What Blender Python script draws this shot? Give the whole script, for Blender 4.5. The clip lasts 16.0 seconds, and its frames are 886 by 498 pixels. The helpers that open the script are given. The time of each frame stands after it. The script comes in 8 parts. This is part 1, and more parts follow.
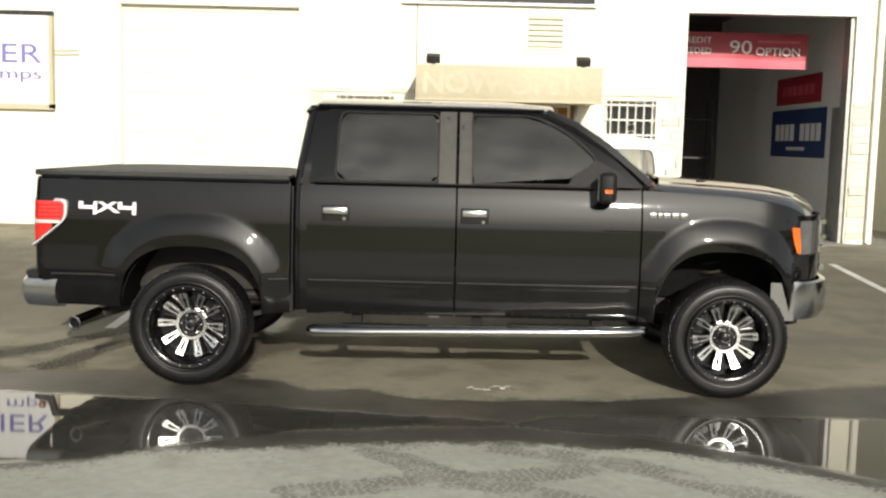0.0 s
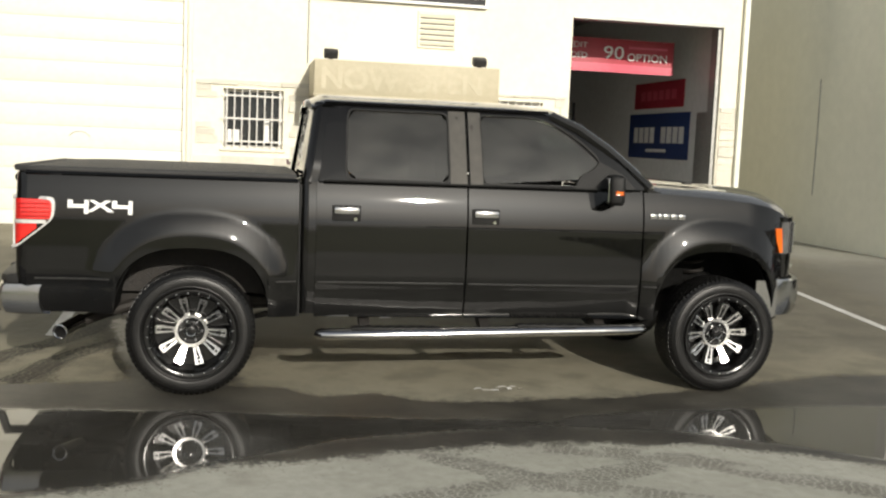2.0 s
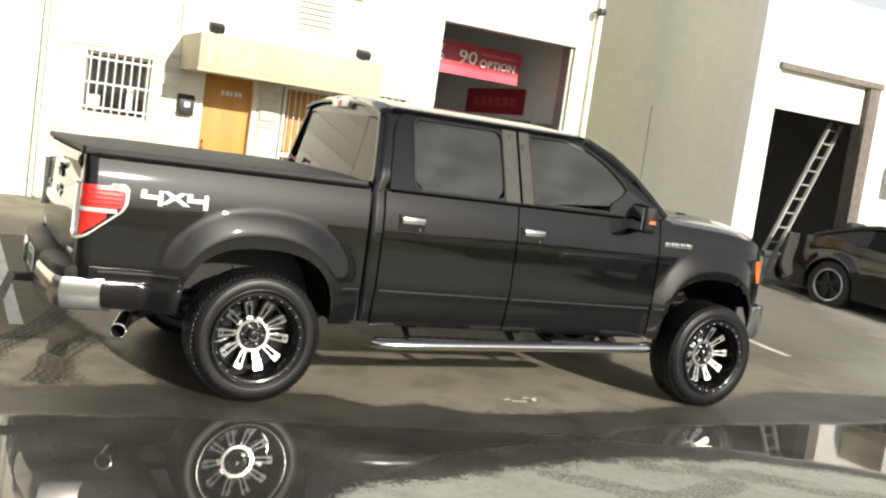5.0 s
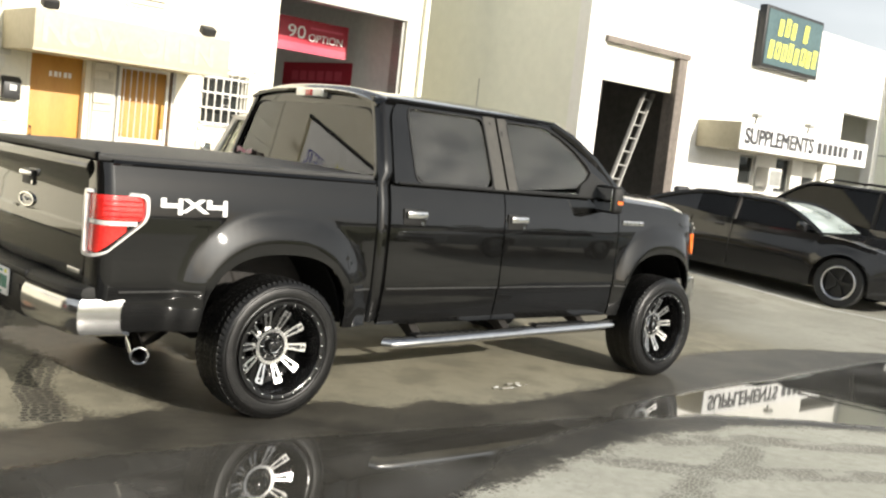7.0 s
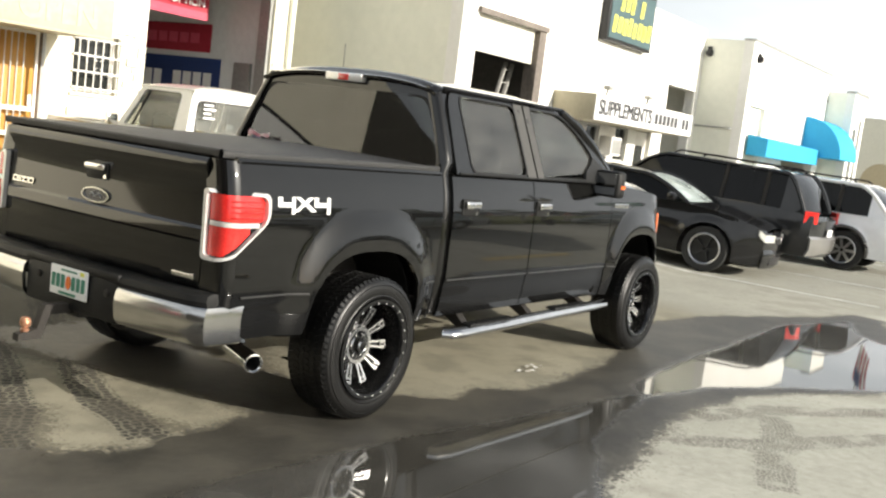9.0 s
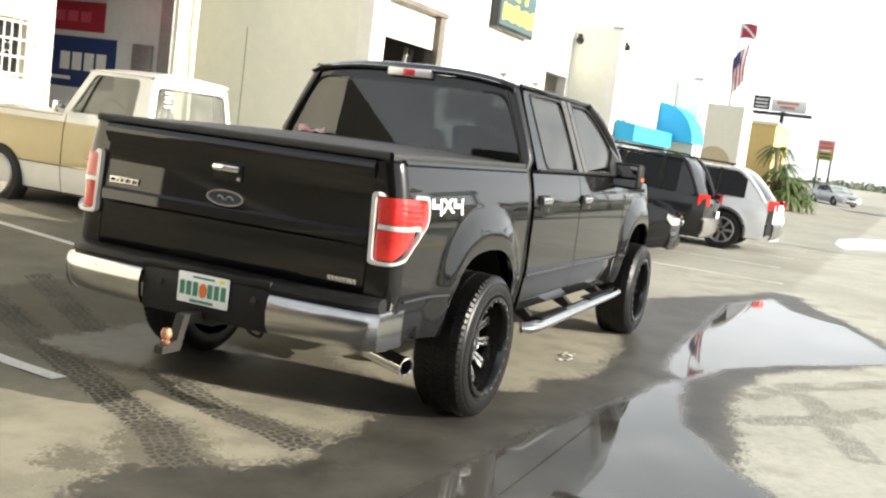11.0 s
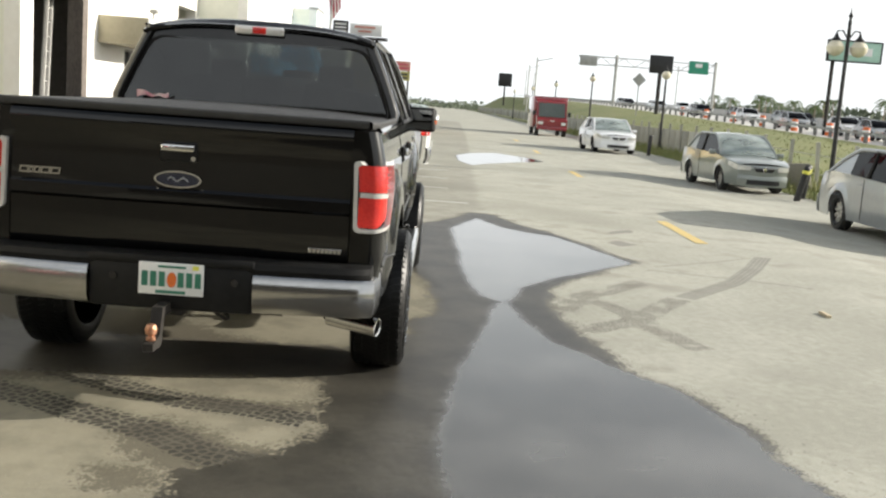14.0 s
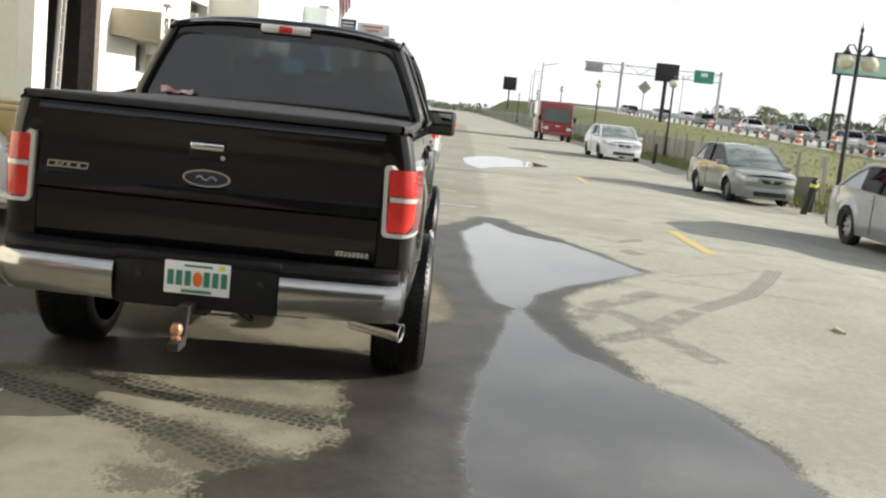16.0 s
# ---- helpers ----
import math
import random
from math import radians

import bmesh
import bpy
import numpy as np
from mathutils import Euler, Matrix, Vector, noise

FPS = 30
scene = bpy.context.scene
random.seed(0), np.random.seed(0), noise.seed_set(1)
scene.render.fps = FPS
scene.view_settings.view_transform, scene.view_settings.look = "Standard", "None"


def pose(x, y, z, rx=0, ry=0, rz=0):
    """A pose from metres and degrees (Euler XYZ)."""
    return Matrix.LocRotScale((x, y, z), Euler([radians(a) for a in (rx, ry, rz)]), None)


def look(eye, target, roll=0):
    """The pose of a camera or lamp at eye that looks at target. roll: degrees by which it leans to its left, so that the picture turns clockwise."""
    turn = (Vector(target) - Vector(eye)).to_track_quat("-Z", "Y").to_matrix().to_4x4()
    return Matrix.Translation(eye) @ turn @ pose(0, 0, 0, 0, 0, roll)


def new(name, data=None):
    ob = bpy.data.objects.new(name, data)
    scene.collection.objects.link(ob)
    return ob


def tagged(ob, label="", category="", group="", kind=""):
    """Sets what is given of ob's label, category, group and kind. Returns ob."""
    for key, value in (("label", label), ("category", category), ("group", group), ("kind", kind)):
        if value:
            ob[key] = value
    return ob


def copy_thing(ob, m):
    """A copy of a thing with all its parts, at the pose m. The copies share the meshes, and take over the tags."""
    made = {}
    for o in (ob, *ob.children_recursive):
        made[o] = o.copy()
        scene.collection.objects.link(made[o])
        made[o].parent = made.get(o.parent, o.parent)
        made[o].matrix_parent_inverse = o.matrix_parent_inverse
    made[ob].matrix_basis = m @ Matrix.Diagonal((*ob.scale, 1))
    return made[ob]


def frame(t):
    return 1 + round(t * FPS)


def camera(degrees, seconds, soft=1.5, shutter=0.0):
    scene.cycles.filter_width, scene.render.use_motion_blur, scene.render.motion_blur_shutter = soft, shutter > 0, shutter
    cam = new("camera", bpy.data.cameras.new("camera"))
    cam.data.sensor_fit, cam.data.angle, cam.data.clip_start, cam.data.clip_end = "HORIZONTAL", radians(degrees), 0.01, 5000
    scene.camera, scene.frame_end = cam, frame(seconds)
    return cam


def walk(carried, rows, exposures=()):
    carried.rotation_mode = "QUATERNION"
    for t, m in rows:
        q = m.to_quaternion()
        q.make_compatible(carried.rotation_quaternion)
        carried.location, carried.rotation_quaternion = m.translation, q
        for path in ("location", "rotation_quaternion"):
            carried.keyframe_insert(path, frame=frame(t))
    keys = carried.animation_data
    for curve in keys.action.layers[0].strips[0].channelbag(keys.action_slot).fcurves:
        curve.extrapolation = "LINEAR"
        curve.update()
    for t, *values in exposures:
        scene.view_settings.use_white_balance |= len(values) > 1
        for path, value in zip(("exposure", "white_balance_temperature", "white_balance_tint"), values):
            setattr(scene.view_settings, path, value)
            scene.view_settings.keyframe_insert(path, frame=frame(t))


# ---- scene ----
cam = camera(47.5, 16.0, soft=2.3)
PATH = [
    (0, (1.733, -7.783, 1.693), (1.725, -5.794, 1.482), 1.4),
    (0.5, (1.378, -7.693, 1.711), (1.53, -5.709, 1.512), 1.3),
    (1, (1.034, -7.661, 1.713), (1.183, -5.674, 1.551), 2.4),
    (1.5, (0.66, -7.669, 1.741), (0.944, -5.695, 1.584), 2.5),
    (2, (0.301, -7.585, 1.673), (0.692, -5.634, 1.467), 2.4),
    (2.5, (-0.102, -7.465, 1.718), (0.302, -5.516, 1.523), 4.8),
    (3, (-0.518, -7.448, 1.744), (0.022, -5.533, 1.539), 3.4),
    (3.5, (-0.841, -7.357, 1.671), (-0.13, -5.498, 1.472), 3.6),
    (4, (-1.156, -7.169, 1.701), (-0.41, -5.33, 1.454), 4.9),
    (4.2, (-1.297, -7.152, 1.712), (-0.503, -5.33, 1.487), 6.0),
    (6.3, (-2.826, -6.254, 1.693), (-1.65, -4.65, 1.482), 7.0),
    (6.5, (-2.927, -6.175, 1.651), (-1.682, -4.621, 1.466), 6.7),
    (7, (-3.205, -5.82, 1.65), (-1.861, -4.352, 1.453), 6.4),
    (7.5, (-3.566, -5.472, 1.655), (-2.132, -4.093, 1.445), 6.4),
    (8, (-3.827, -5.158, 1.621), (-2.283, -3.907, 1.397), 6.5),
    (8.5, (-4.057, -4.704, 1.652), (-2.477, -3.498, 1.432), 9.4),
    (9, (-4.401, -4.43, 1.647), (-2.756, -3.316, 1.419), 7.1),
    (9.2, (-4.459, -4.257, 1.634), (-2.788, -3.182, 1.412), 7.6),
    (11.3, (-5.427, -2.828, 1.544), (-3.57, -2.125, 1.31), 6.8),
    (11.5, (-5.535, -2.704, 1.542), (-3.654, -2.071, 1.299), 6.7),
    (12, (-5.682, -2.36, 1.532), (-3.773, -1.829, 1.27), 6.9),
    (12.5, (-5.706, -2.009, 1.523), (-3.764, -1.611, 1.267), 5.0),
    (13, (-5.856, -1.716, 1.513), (-3.882, -1.512, 1.27), 5.7),
    (13.5, (-5.911, -1.448, 1.54), (-3.933, -1.366, 1.262), 5.7),
    (14, (-5.864, -1.218, 1.541), (-3.884, -1.236, 1.26), 4.2),
    (14.5, (-5.858, -1.098, 1.543), (-3.881, -1.167, 1.251), 4.0),
    (15, (-5.862, -1.054, 1.549), (-3.884, -1.119, 1.261), 4.3),
    (15.5, (-5.883, -1.038, 1.544), (-3.905, -1.116, 1.26), 4.8),
    (16, (-5.824, -1.079, 1.549), (-3.843, -1.098, 1.271), 5.9),
]
EXPOSURES = [(0.0, 0.19), (1.0, 0.07), (2.0, -0.03), (3.0, 0.18), (4.0, 0.38), (7.0, 0.77), (9.0, 0.79), (11.5, 1.2), (12.5, 1.2), (13.5, 0.86), (14.5, 0.64), (16.0, 0.64)]
walk(cam, [(t, look(e, g, r)) for t, e, g, r in PATH], EXPOSURES)

# ---- daylight: low hazy sun from the road side ----
SUN = Vector((0.17, -0.92, 0.34)).normalized()
world = bpy.data.worlds.new("sky")
scene.world = world
world.use_nodes = True
wn, wl = world.node_tree.nodes, world.node_tree.links
sky = wn.new("ShaderNodeTexSky")
sky.sky_type = "NISHITA"
sky.sun_disc = False
sky.sun_elevation = math.asin(SUN.z)
sky.sun_rotation = math.atan2(SUN.x, SUN.y)
sky.air_density, sky.dust_density, sky.ozone_density = 1.0, 3.0, 1.0
wc = wn.new("ShaderNodeTexCoord")
wmap = wn.new("ShaderNodeMapping")
wmap.inputs["Scale"].default_value = (1.0, 1.0, 3.0)
cloud = wn.new("ShaderNodeTexNoise")
cloud.inputs["Scale"].default_value, cloud.inputs["Detail"].default_value = 1.7, 5
ramp = wn.new("ShaderNodeValToRGB")
ramp.color_ramp.elements[0].position, ramp.color_ramp.elements[1].position = 0.30, 0.62
ramp.color_ramp.elements[0].color = (0.5, 0.5, 0.5, 1)
haze = wn.new("ShaderNodeMix")
haze.data_type = "RGBA"
haze.inputs["B"].default_value = (12.5, 12.95, 13.1, 1)
wl.new(wc.outputs["Generated"], wmap.inputs["Vector"])
wl.new(wmap.outputs["Vector"], cloud.inputs["Vector"])
wl.new(cloud.outputs["Fac"], ramp.inputs["Fac"])
up = wn.new("ShaderNodeSeparateXYZ")
thin = wn.new("ShaderNodeMapRange")
thin.interpolation_type = "SMOOTHSTEP"
thin.inputs["From Min"].default_value, thin.inputs["From Max"].default_value = 0.44, 0.9
thin.inputs["To Min"].default_value, thin.inputs["To Max"].default_value = 1.0, 0.16
veil = wn.new("ShaderNodeMath")
veil.operation = "MULTIPLY"
wl.new(wc.outputs["Generated"], up.inputs["Vector"])
wl.new(up.outputs["Z"], thin.inputs["Value"])
wl.new(ramp.outputs["Color"], veil.inputs[0])
wl.new(thin.outputs["Result"], veil.inputs[1])
wl.new(veil.outputs[0], haze.inputs["Factor"])
wl.new(sky.outputs["Color"], haze.inputs["A"])
# bright haze round the sun
near = wn.new("ShaderNodeVectorMath")
near.operation = "DOT_PRODUCT"
near.inputs[1].default_value = SUN
glow, floor0, aura = wn.new("ShaderNodeMath"), wn.new("ShaderNodeMath"), wn.new("ShaderNodeMix")
floor0.operation, floor0.inputs[1].default_value = "MAXIMUM", 0.0
glow.operation, glow.inputs[1].default_value = "POWER", 34.0
aura.data_type, aura.blend_type = "RGBA", "ADD"
aura.inputs["B"].default_value = (68, 65, 58, 1)
wl.new(wc.outputs["Generated"], near.inputs[0])
wl.new(near.outputs["Value"], floor0.inputs[0])
wl.new(floor0.outputs[0], glow.inputs[0])
wl.new(glow.outputs[0], aura.inputs["Factor"])
wl.new(haze.outputs["Result"], aura.inputs["A"])
wl.new(aura.outputs["Result"], wn["Background"].inputs["Color"])
wn["Background"].inputs["Strength"].default_value = 0.057
sun = new("sun", bpy.data.lights.new("sun", "SUN"))
sun.data.energy, sun.data.angle, sun.data.color = 4.5, radians(0.6), (1.0, 0.93, 0.82)
sun.matrix_world = look(SUN * 60, (0, 0, 0))

# ---- materials ----
def material(name, c1, c2=None, scale=8.0, rough=0.5, metal=0.0, bump=0.0, bump_scale=60.0, coat=0.0, rough_var=0.1, stretch=(1, 1, 1), spec=0.5):
    """Two colours mixed at two scales of noise, with a little relief and uneven gloss."""
    m = bpy.data.materials.new(name)
    m.use_nodes = True
    n, l = m.node_tree.nodes, m.node_tree.links
    b = n["Principled BSDF"]
    b.inputs["Metallic"].default_value = metal
    b.inputs["Coat Weight"].default_value = coat
    b.inputs["Coat Roughness"].default_value = 0.03
    b.inputs["Specular IOR Level"].default_value = spec
    tc, mp = n.new("ShaderNodeTexCoord"), n.new("ShaderNodeMapping")
    mp.inputs["Scale"].default_value = stretch
    l.new(tc.outputs["Object"], mp.inputs["Vector"])
    big, fine = n.new("ShaderNodeTexNoise"), n.new("ShaderNodeTexNoise")
    big.inputs["Scale"].default_value, big.inputs["Detail"].default_value = scale * 0.2, 5
    fine.inputs["Scale"].default_value, fine.inputs["Detail"].default_value = scale * 3, 6
    add = n.new("ShaderNodeMath")
    add.operation = "MULTIPLY_ADD"
    add.inputs[1].default_value = 0.5
    half = n.new("ShaderNodeMath")
    half.operation = "MULTIPLY"
    half.inputs[1].default_value = 0.5
    for t in (big, fine):
        l.new(mp.outputs["Vector"], t.inputs["Vector"])
    l.new(fine.outputs["Fac"], half.inputs[0])
    l.new(big.outputs["Fac"], add.inputs[0])
    l.new(half.outputs[0], add.inputs[2])
    ra = n.new("ShaderNodeValToRGB")
    ra.color_ramp.elements[0].position, ra.color_ramp.elements[1].position = 0.35, 0.65
    ra.color_ramp.elements[0].color = (*c1, 1)
    ra.color_ramp.elements[1].color = (*(c2 or c1), 1)
    l.new(add.outputs[0], ra.inputs["Fac"])
    l.new(ra.outputs["Color"], b.inputs["Base Color"])
    rr = n.new("ShaderNodeMapRange")
    rr.inputs["To Min"].default_value, rr.inputs["To Max"].default_value = max(0.01, rough - rough_var), min(1, rough + rough_var)
    l.new(add.outputs[0], rr.inputs["Value"])
    l.new(rr.outputs["Result"], b.inputs["Roughness"])
    if bump:
        bt, bp = n.new("ShaderNodeTexNoise"), n.new("ShaderNodeBump")
        bt.inputs["Scale"].default_value, bt.inputs["Detail"].default_value = bump_scale, 5
        bp.inputs["Strength"].default_value, bp.inputs["Distance"].default_value = bump, 0.02
        l.new(mp.outputs["Vector"], bt.inputs["Vector"])
        l.new(bt.outputs["Fac"], bp.inputs["Height"])
        l.new(bp.outputs["Normal"], b.inputs["Normal"])
    return m


def varied(m, amount=0.25):
    """Lets each piece that carries the material take a shade of its own."""
    n, l = m.node_tree.nodes, m.node_tree.links
    b = n["Principled BSDF"]
    src = b.inputs["Base Color"].links[0].from_socket
    oi, mr, mx = n.new("ShaderNodeObjectInfo"), n.new("ShaderNodeMapRange"), n.new("ShaderNodeMix")
    mx.data_type, mx.blend_type = "RGBA", "MULTIPLY"
    mx.inputs["Factor"].default_value = 1.0
    mr.inputs["To Min"].default_value, mr.inputs["To Max"].default_value = 1 - amount, 1 + amount * 0.3
    l.new(oi.outputs["Random"], mr.inputs["Value"])
    l.new(mr.outputs["Result"], mx.inputs["B"])
    l.new(src, mx.inputs["A"])
    l.new(mx.outputs["Result"], b.inputs["Base Color"])
    return m


def glass(name, tint, gloss=0.02, ior=1.5):
    """A pane: tinted see-through with a mirror-like sheen."""
    m = bpy.data.materials.new(name)
    m.use_nodes = True
    n, l = m.node_tree.nodes, m.node_tree.links
    n.remove(n["Principled BSDF"])
    tr, gl, lw, mx = n.new("ShaderNodeBsdfTransparent"), n.new("ShaderNodeBsdfGlossy"), n.new("ShaderNodeLayerWeight"), n.new("ShaderNodeMixShader")
    pw, ad = n.new("ShaderNodeMath"), n.new("ShaderNodeMath")
    tr.inputs["Color"].default_value = (*tint, 1)
    gl.inputs["Roughness"].default_value = gloss
    lw.inputs["Blend"].default_value = 0.5
    base = ((ior - 1) / (ior + 1)) ** 2
    pw.operation, ad.operation = "POWER", "MULTIPLY_ADD"
    pw.inputs[1].default_value = 5.0
    ad.inputs[1].default_value, ad.inputs[2].default_value = 1 - base, base
    l.new(lw.outputs["Facing"], pw.inputs[0])
    l.new(pw.outputs[0], ad.inputs[0])
    l.new(ad.outputs[0], mx.inputs["Fac"])
    l.new(tr.outputs["BSDF"], mx.inputs[1])
    l.new(gl.outputs["BSDF"], mx.inputs[2])
    l.new(mx.outputs["Shader"], n["Material Output"].inputs["Surface"])
    return m


def dust_and_sheen(m, amount=0.3, tone=(0.75, 0.74, 0.68)):
    """A pale film over a pane: dust, and on car windscreens painted sky reflection."""
    n, l = m.node_tree.nodes, m.node_tree.links
    out = n["Material Output"].inputs["Surface"]
    src = out.links[0].from_socket
    df, mx = n.new("ShaderNodeBsdfDiffuse"), n.new("ShaderNodeMixShader")
    df.inputs["Color"].default_value = (*tone, 1)
    nz, mr = n.new("ShaderNodeTexNoise"), n.new("ShaderNodeMapRange")
    nz.inputs["Scale"].default_value = 3.0
    mr.inputs["From Min"].default_value, mr.inputs["From Max"].default_value = 0.3, 0.7
    mr.inputs["To Min"].default_value, mr.inputs["To Max"].default_value = amount * 0.6, amount * 1.4
    l.new(nz.outputs["Fac"], mr.inputs["Value"])
    l.new(mr.outputs["Result"], mx.inputs["Fac"])
    l.new(src, mx.inputs[1])
    l.new(df.outputs["BSDF"], mx.inputs[2])
    l.new(mx.outputs["Shader"], out)
    return m


PAINT_BLACK = material("black_paint", (0.0022, 0.0022, 0.0022), (0.0042, 0.0041, 0.0039), 3, 0.34, 0, 0.0, rough_var=0.04, spec=0.03, coat=1.0)
CREASE_PAINT = material("crease_highlight_paint", (0.02, 0.02, 0.019), (0.035, 0.034, 0.031), 6, 0.3, 0, 0.0, rough_var=0.1)
TRIM = material("black_plastic", (0.006, 0.006, 0.006), (0.013, 0.013, 0.0125), 10, 0.5, 0, 0.15, 300, spec=0.22)
PILLAR = material("grey_pillar_film", (0.05, 0.047, 0.042), (0.075, 0.07, 0.06), 6, 0.3, 0.2, 0.0)
VINYL = material("black_vinyl", (0.018, 0.018, 0.018), (0.03, 0.03, 0.029), 5, 0.55, 0, 0.25, 400)
LINER = material("black_felt_liner", (0.004, 0.004, 0.004), (0.008, 0.008, 0.0075), 10, 0.95, 0, 0.3, 60, spec=0.1)
CHROME = material("chrome", (0.75, 0.75, 0.74), (0.62, 0.61, 0.6), 4, 0.09, 1.0, 0.0, rough_var=0.05)
BUMPER_CHROME = material("bumper_chrome", (0.46, 0.457, 0.45), (0.40, 0.397, 0.388), 5, 0.16, 1.0, 0.0, rough_var=0.08)
MACHINED = material("machined_alloy", (0.90, 0.89, 0.87), (0.74, 0.73, 0.71), 9, 0.22, 1.0, 0.04, 200, rough_var=0.06)
RIM_BLACK = material("gloss_black_rim", (0.003, 0.003, 0.003), (0.006, 0.006, 0.006), 10, 0.16, 0, 0, rough_var=0.04)
RUBBER = material("tyre_rubber", (0.003, 0.003, 0.003), (0.007, 0.0068, 0.0064), 12, 0.38, 0, 0.10, 150, spec=0.34)
STEEL_DARK = material("dirty_frame_steel", (0.012, 0.011, 0.0105), (0.03, 0.026, 0.022), 9, 0.65, 0.3, 0.3, 80)
RUST = material("rusty_ball", (0.35, 0.14, 0.07), (0.5, 0.28, 0.18), 30, 0.35, 0.7, 0.3, 80)
RED_LENS = material("red_lens", (0.5, 0.008, 0.008), (0.7, 0.03, 0.022), 30, 0.12, 0, 0.1, 120, coat=1.0)
CLEAR_LENS = material("clear_lens", (0.6, 0.58, 0.55), (0.75, 0.74, 0.72), 30, 0.1, 0.3, 0.1, 90, coat=1.0)
AMBER_LENS = material("amber_lens", (0.6, 0.1, 0.008), (0.7, 0.15, 0.015), 30, 0.15, 0, 0.1, 90, coat=1.0)
DECAL = material("white_decal", (0.82, 0.82, 0.8), (0.76, 0.76, 0.74), 20, 0.4)
BADGE_BLUE = material("blue_badge", (0.008, 0.012, 0.03), (0.012, 0.018, 0.045), 20, 0.2, 0, 0, coat=1)
SEAT = material("grey_seat_cloth", (0.03, 0.03, 0.032), (0.05, 0.05, 0.052), 30, 0.9, 0, 0.3, 300)
GLASS_TINT = dust_and_sheen(glass("dark_tinted_glass", (0.20, 0.21, 0.205), 0.02, 1.75), 0.035)
GLASS_REAR = glass("tinted_rear_glass", (0.20, 0.215, 0.215), 0.02, 1.75)
GLASS_LIGHT = glass("light_tinted_glass", (0.82, 0.87, 0.85))
MIRROR = material("mirror_glass", (0.75, 0.77, 0.78), None, 5, 0.03, 1.0, rough_var=0.01)

STUCCO = material("cream_stucco", (0.80, 0.762, 0.635), (0.72, 0.687, 0.567), 4, 0.9, 0, 0.14, 60)
STONE = varied(material("painted_stone", (0.78, 0.75, 0.65), (0.66, 0.63, 0.54), 10, 0.9, 0, 0.5, 45), 0.18)
STUCCO_WHITE = material("white_stucco", (0.82, 0.81, 0.77), (0.75, 0.74, 0.69), 3, 0.9, 0, 0.3, 110)
STUCCO_GREY = material("pale_grey_wall", (0.80, 0.80, 0.70), (0.73, 0.735, 0.64), 2, 0.9, 0, 0.3, 110)
DOOR_PAINT = varied(material("cream_door_paint", (0.78, 0.76, 0.66), (0.7, 0.68, 0.58), 5, 0.55, 0, 0.1, 60), 0.06)
TAN = material("tan_awning_metal", (0.47, 0.42, 0.30), (0.40, 0.36, 0.25), 4, 0.6, 0, 0.15, 60)
FADED = material("faded_lettering", (0.495, 0.446, 0.322), (0.41, 0.37, 0.26), 4, 0.6)
WOOD_ORANGE = material("orange_door_wood", (0.52, 0.27, 0.05), (0.42, 0.2, 0.035), 5, 0.5, 0, 0.2, 40, stretch=(6, 6, 0.6))
IRON_WHITE = material("white_iron", (0.75, 0.74, 0.7), (0.62, 0.6, 0.55), 20, 0.55, 0.0, 0.2, 90)
DARK_PANE = material("dark_window_glass", (0.012, 0.014, 0.015), (0.03, 0.032, 0.03), 3, 0.08, 0, rough_var=0.03)
METAL_GREY = material("galvanised_metal", (0.42, 0.42, 0.4), (0.3, 0.3, 0.28), 8, 0.5, 0.6, 0.15, 60)
BLACK_METAL = material("black_metal", (0.015, 0.015, 0.016), (0.03, 0.03, 0.03), 12, 0.45, 0.3, 0.1, 60)
SIGN_DARK = material("dark_sign_face", (0.03, 0.03, 0.033), (0.045, 0.045, 0.048), 6, 0.5)
SIGN_WHITE = material("white_sign_face", (0.8, 0.8, 0.78), (0.72, 0.72, 0.7), 5, 0.5)
SIGN_PURPLE = material("faded_purple_print", (0.12, 0.11, 0.33), (0.17, 0.15, 0.4), 14, 0.6)
SIGN_RED = material("red_banner_vinyl", (0.4, 0.025, 0.045), (0.33, 0.016, 0.035), 4, 0.45, 0, 0.1, 20)
SIGN_PINK = material("pink_banner_stripe", (0.6, 0.09, 0.14), (0.5, 0.07, 0.11), 4, 0.45)
SIGN_BLUE = material("navy_banner_vinyl", (0.015, 0.035, 0.13), (0.02, 0.045, 0.16), 4, 0.45, 0, 0.1, 20)
SIGN_TEAL = material("teal_sign_face", (0.03, 0.065, 0.075), (0.07, 0.12, 0.125), 6, 0.5)
SIGN_YELLOW = material("yellow_lettering", (0.75, 0.72, 0.1), (0.65, 0.65, 0.12), 10, 0.5)
SIGN_GREEN = material("green_road_sign", (0.02, 0.22, 0.13), (0.03, 0.28, 0.17), 6, 0.5)
SIGN_OLIVE = material("faded_olive_board", (0.42, 0.38, 0.10), (0.3, 0.27, 0.09), 6, 0.6)
SIGN_RED_ROAD = material("red_roadside_board", (0.52, 0.22, 0.17), (0.58, 0.28, 0.22), 6, 0.5)
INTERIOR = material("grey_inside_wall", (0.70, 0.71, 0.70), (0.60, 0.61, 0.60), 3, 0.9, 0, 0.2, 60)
# shade in the depth of the bays is put into this dark colour
INTERIOR_SHADE = material("shaded_inside_wall", (0.06, 0.058, 0.055), (0.1, 0.095, 0.09), 3, 0.9, 0, 0.2, 40)
CONCRETE = material("floor_concrete", (0.36, 0.34, 0.31), (0.26, 0.25, 0.23), 4, 0.8, 0, 0.3, 40)
LINE_WHITE = material("worn_white_line_paint", (0.72, 0.72, 0.68), (0.42, 0.41, 0.38), 20, 0.7, 0, 0.2, 100)
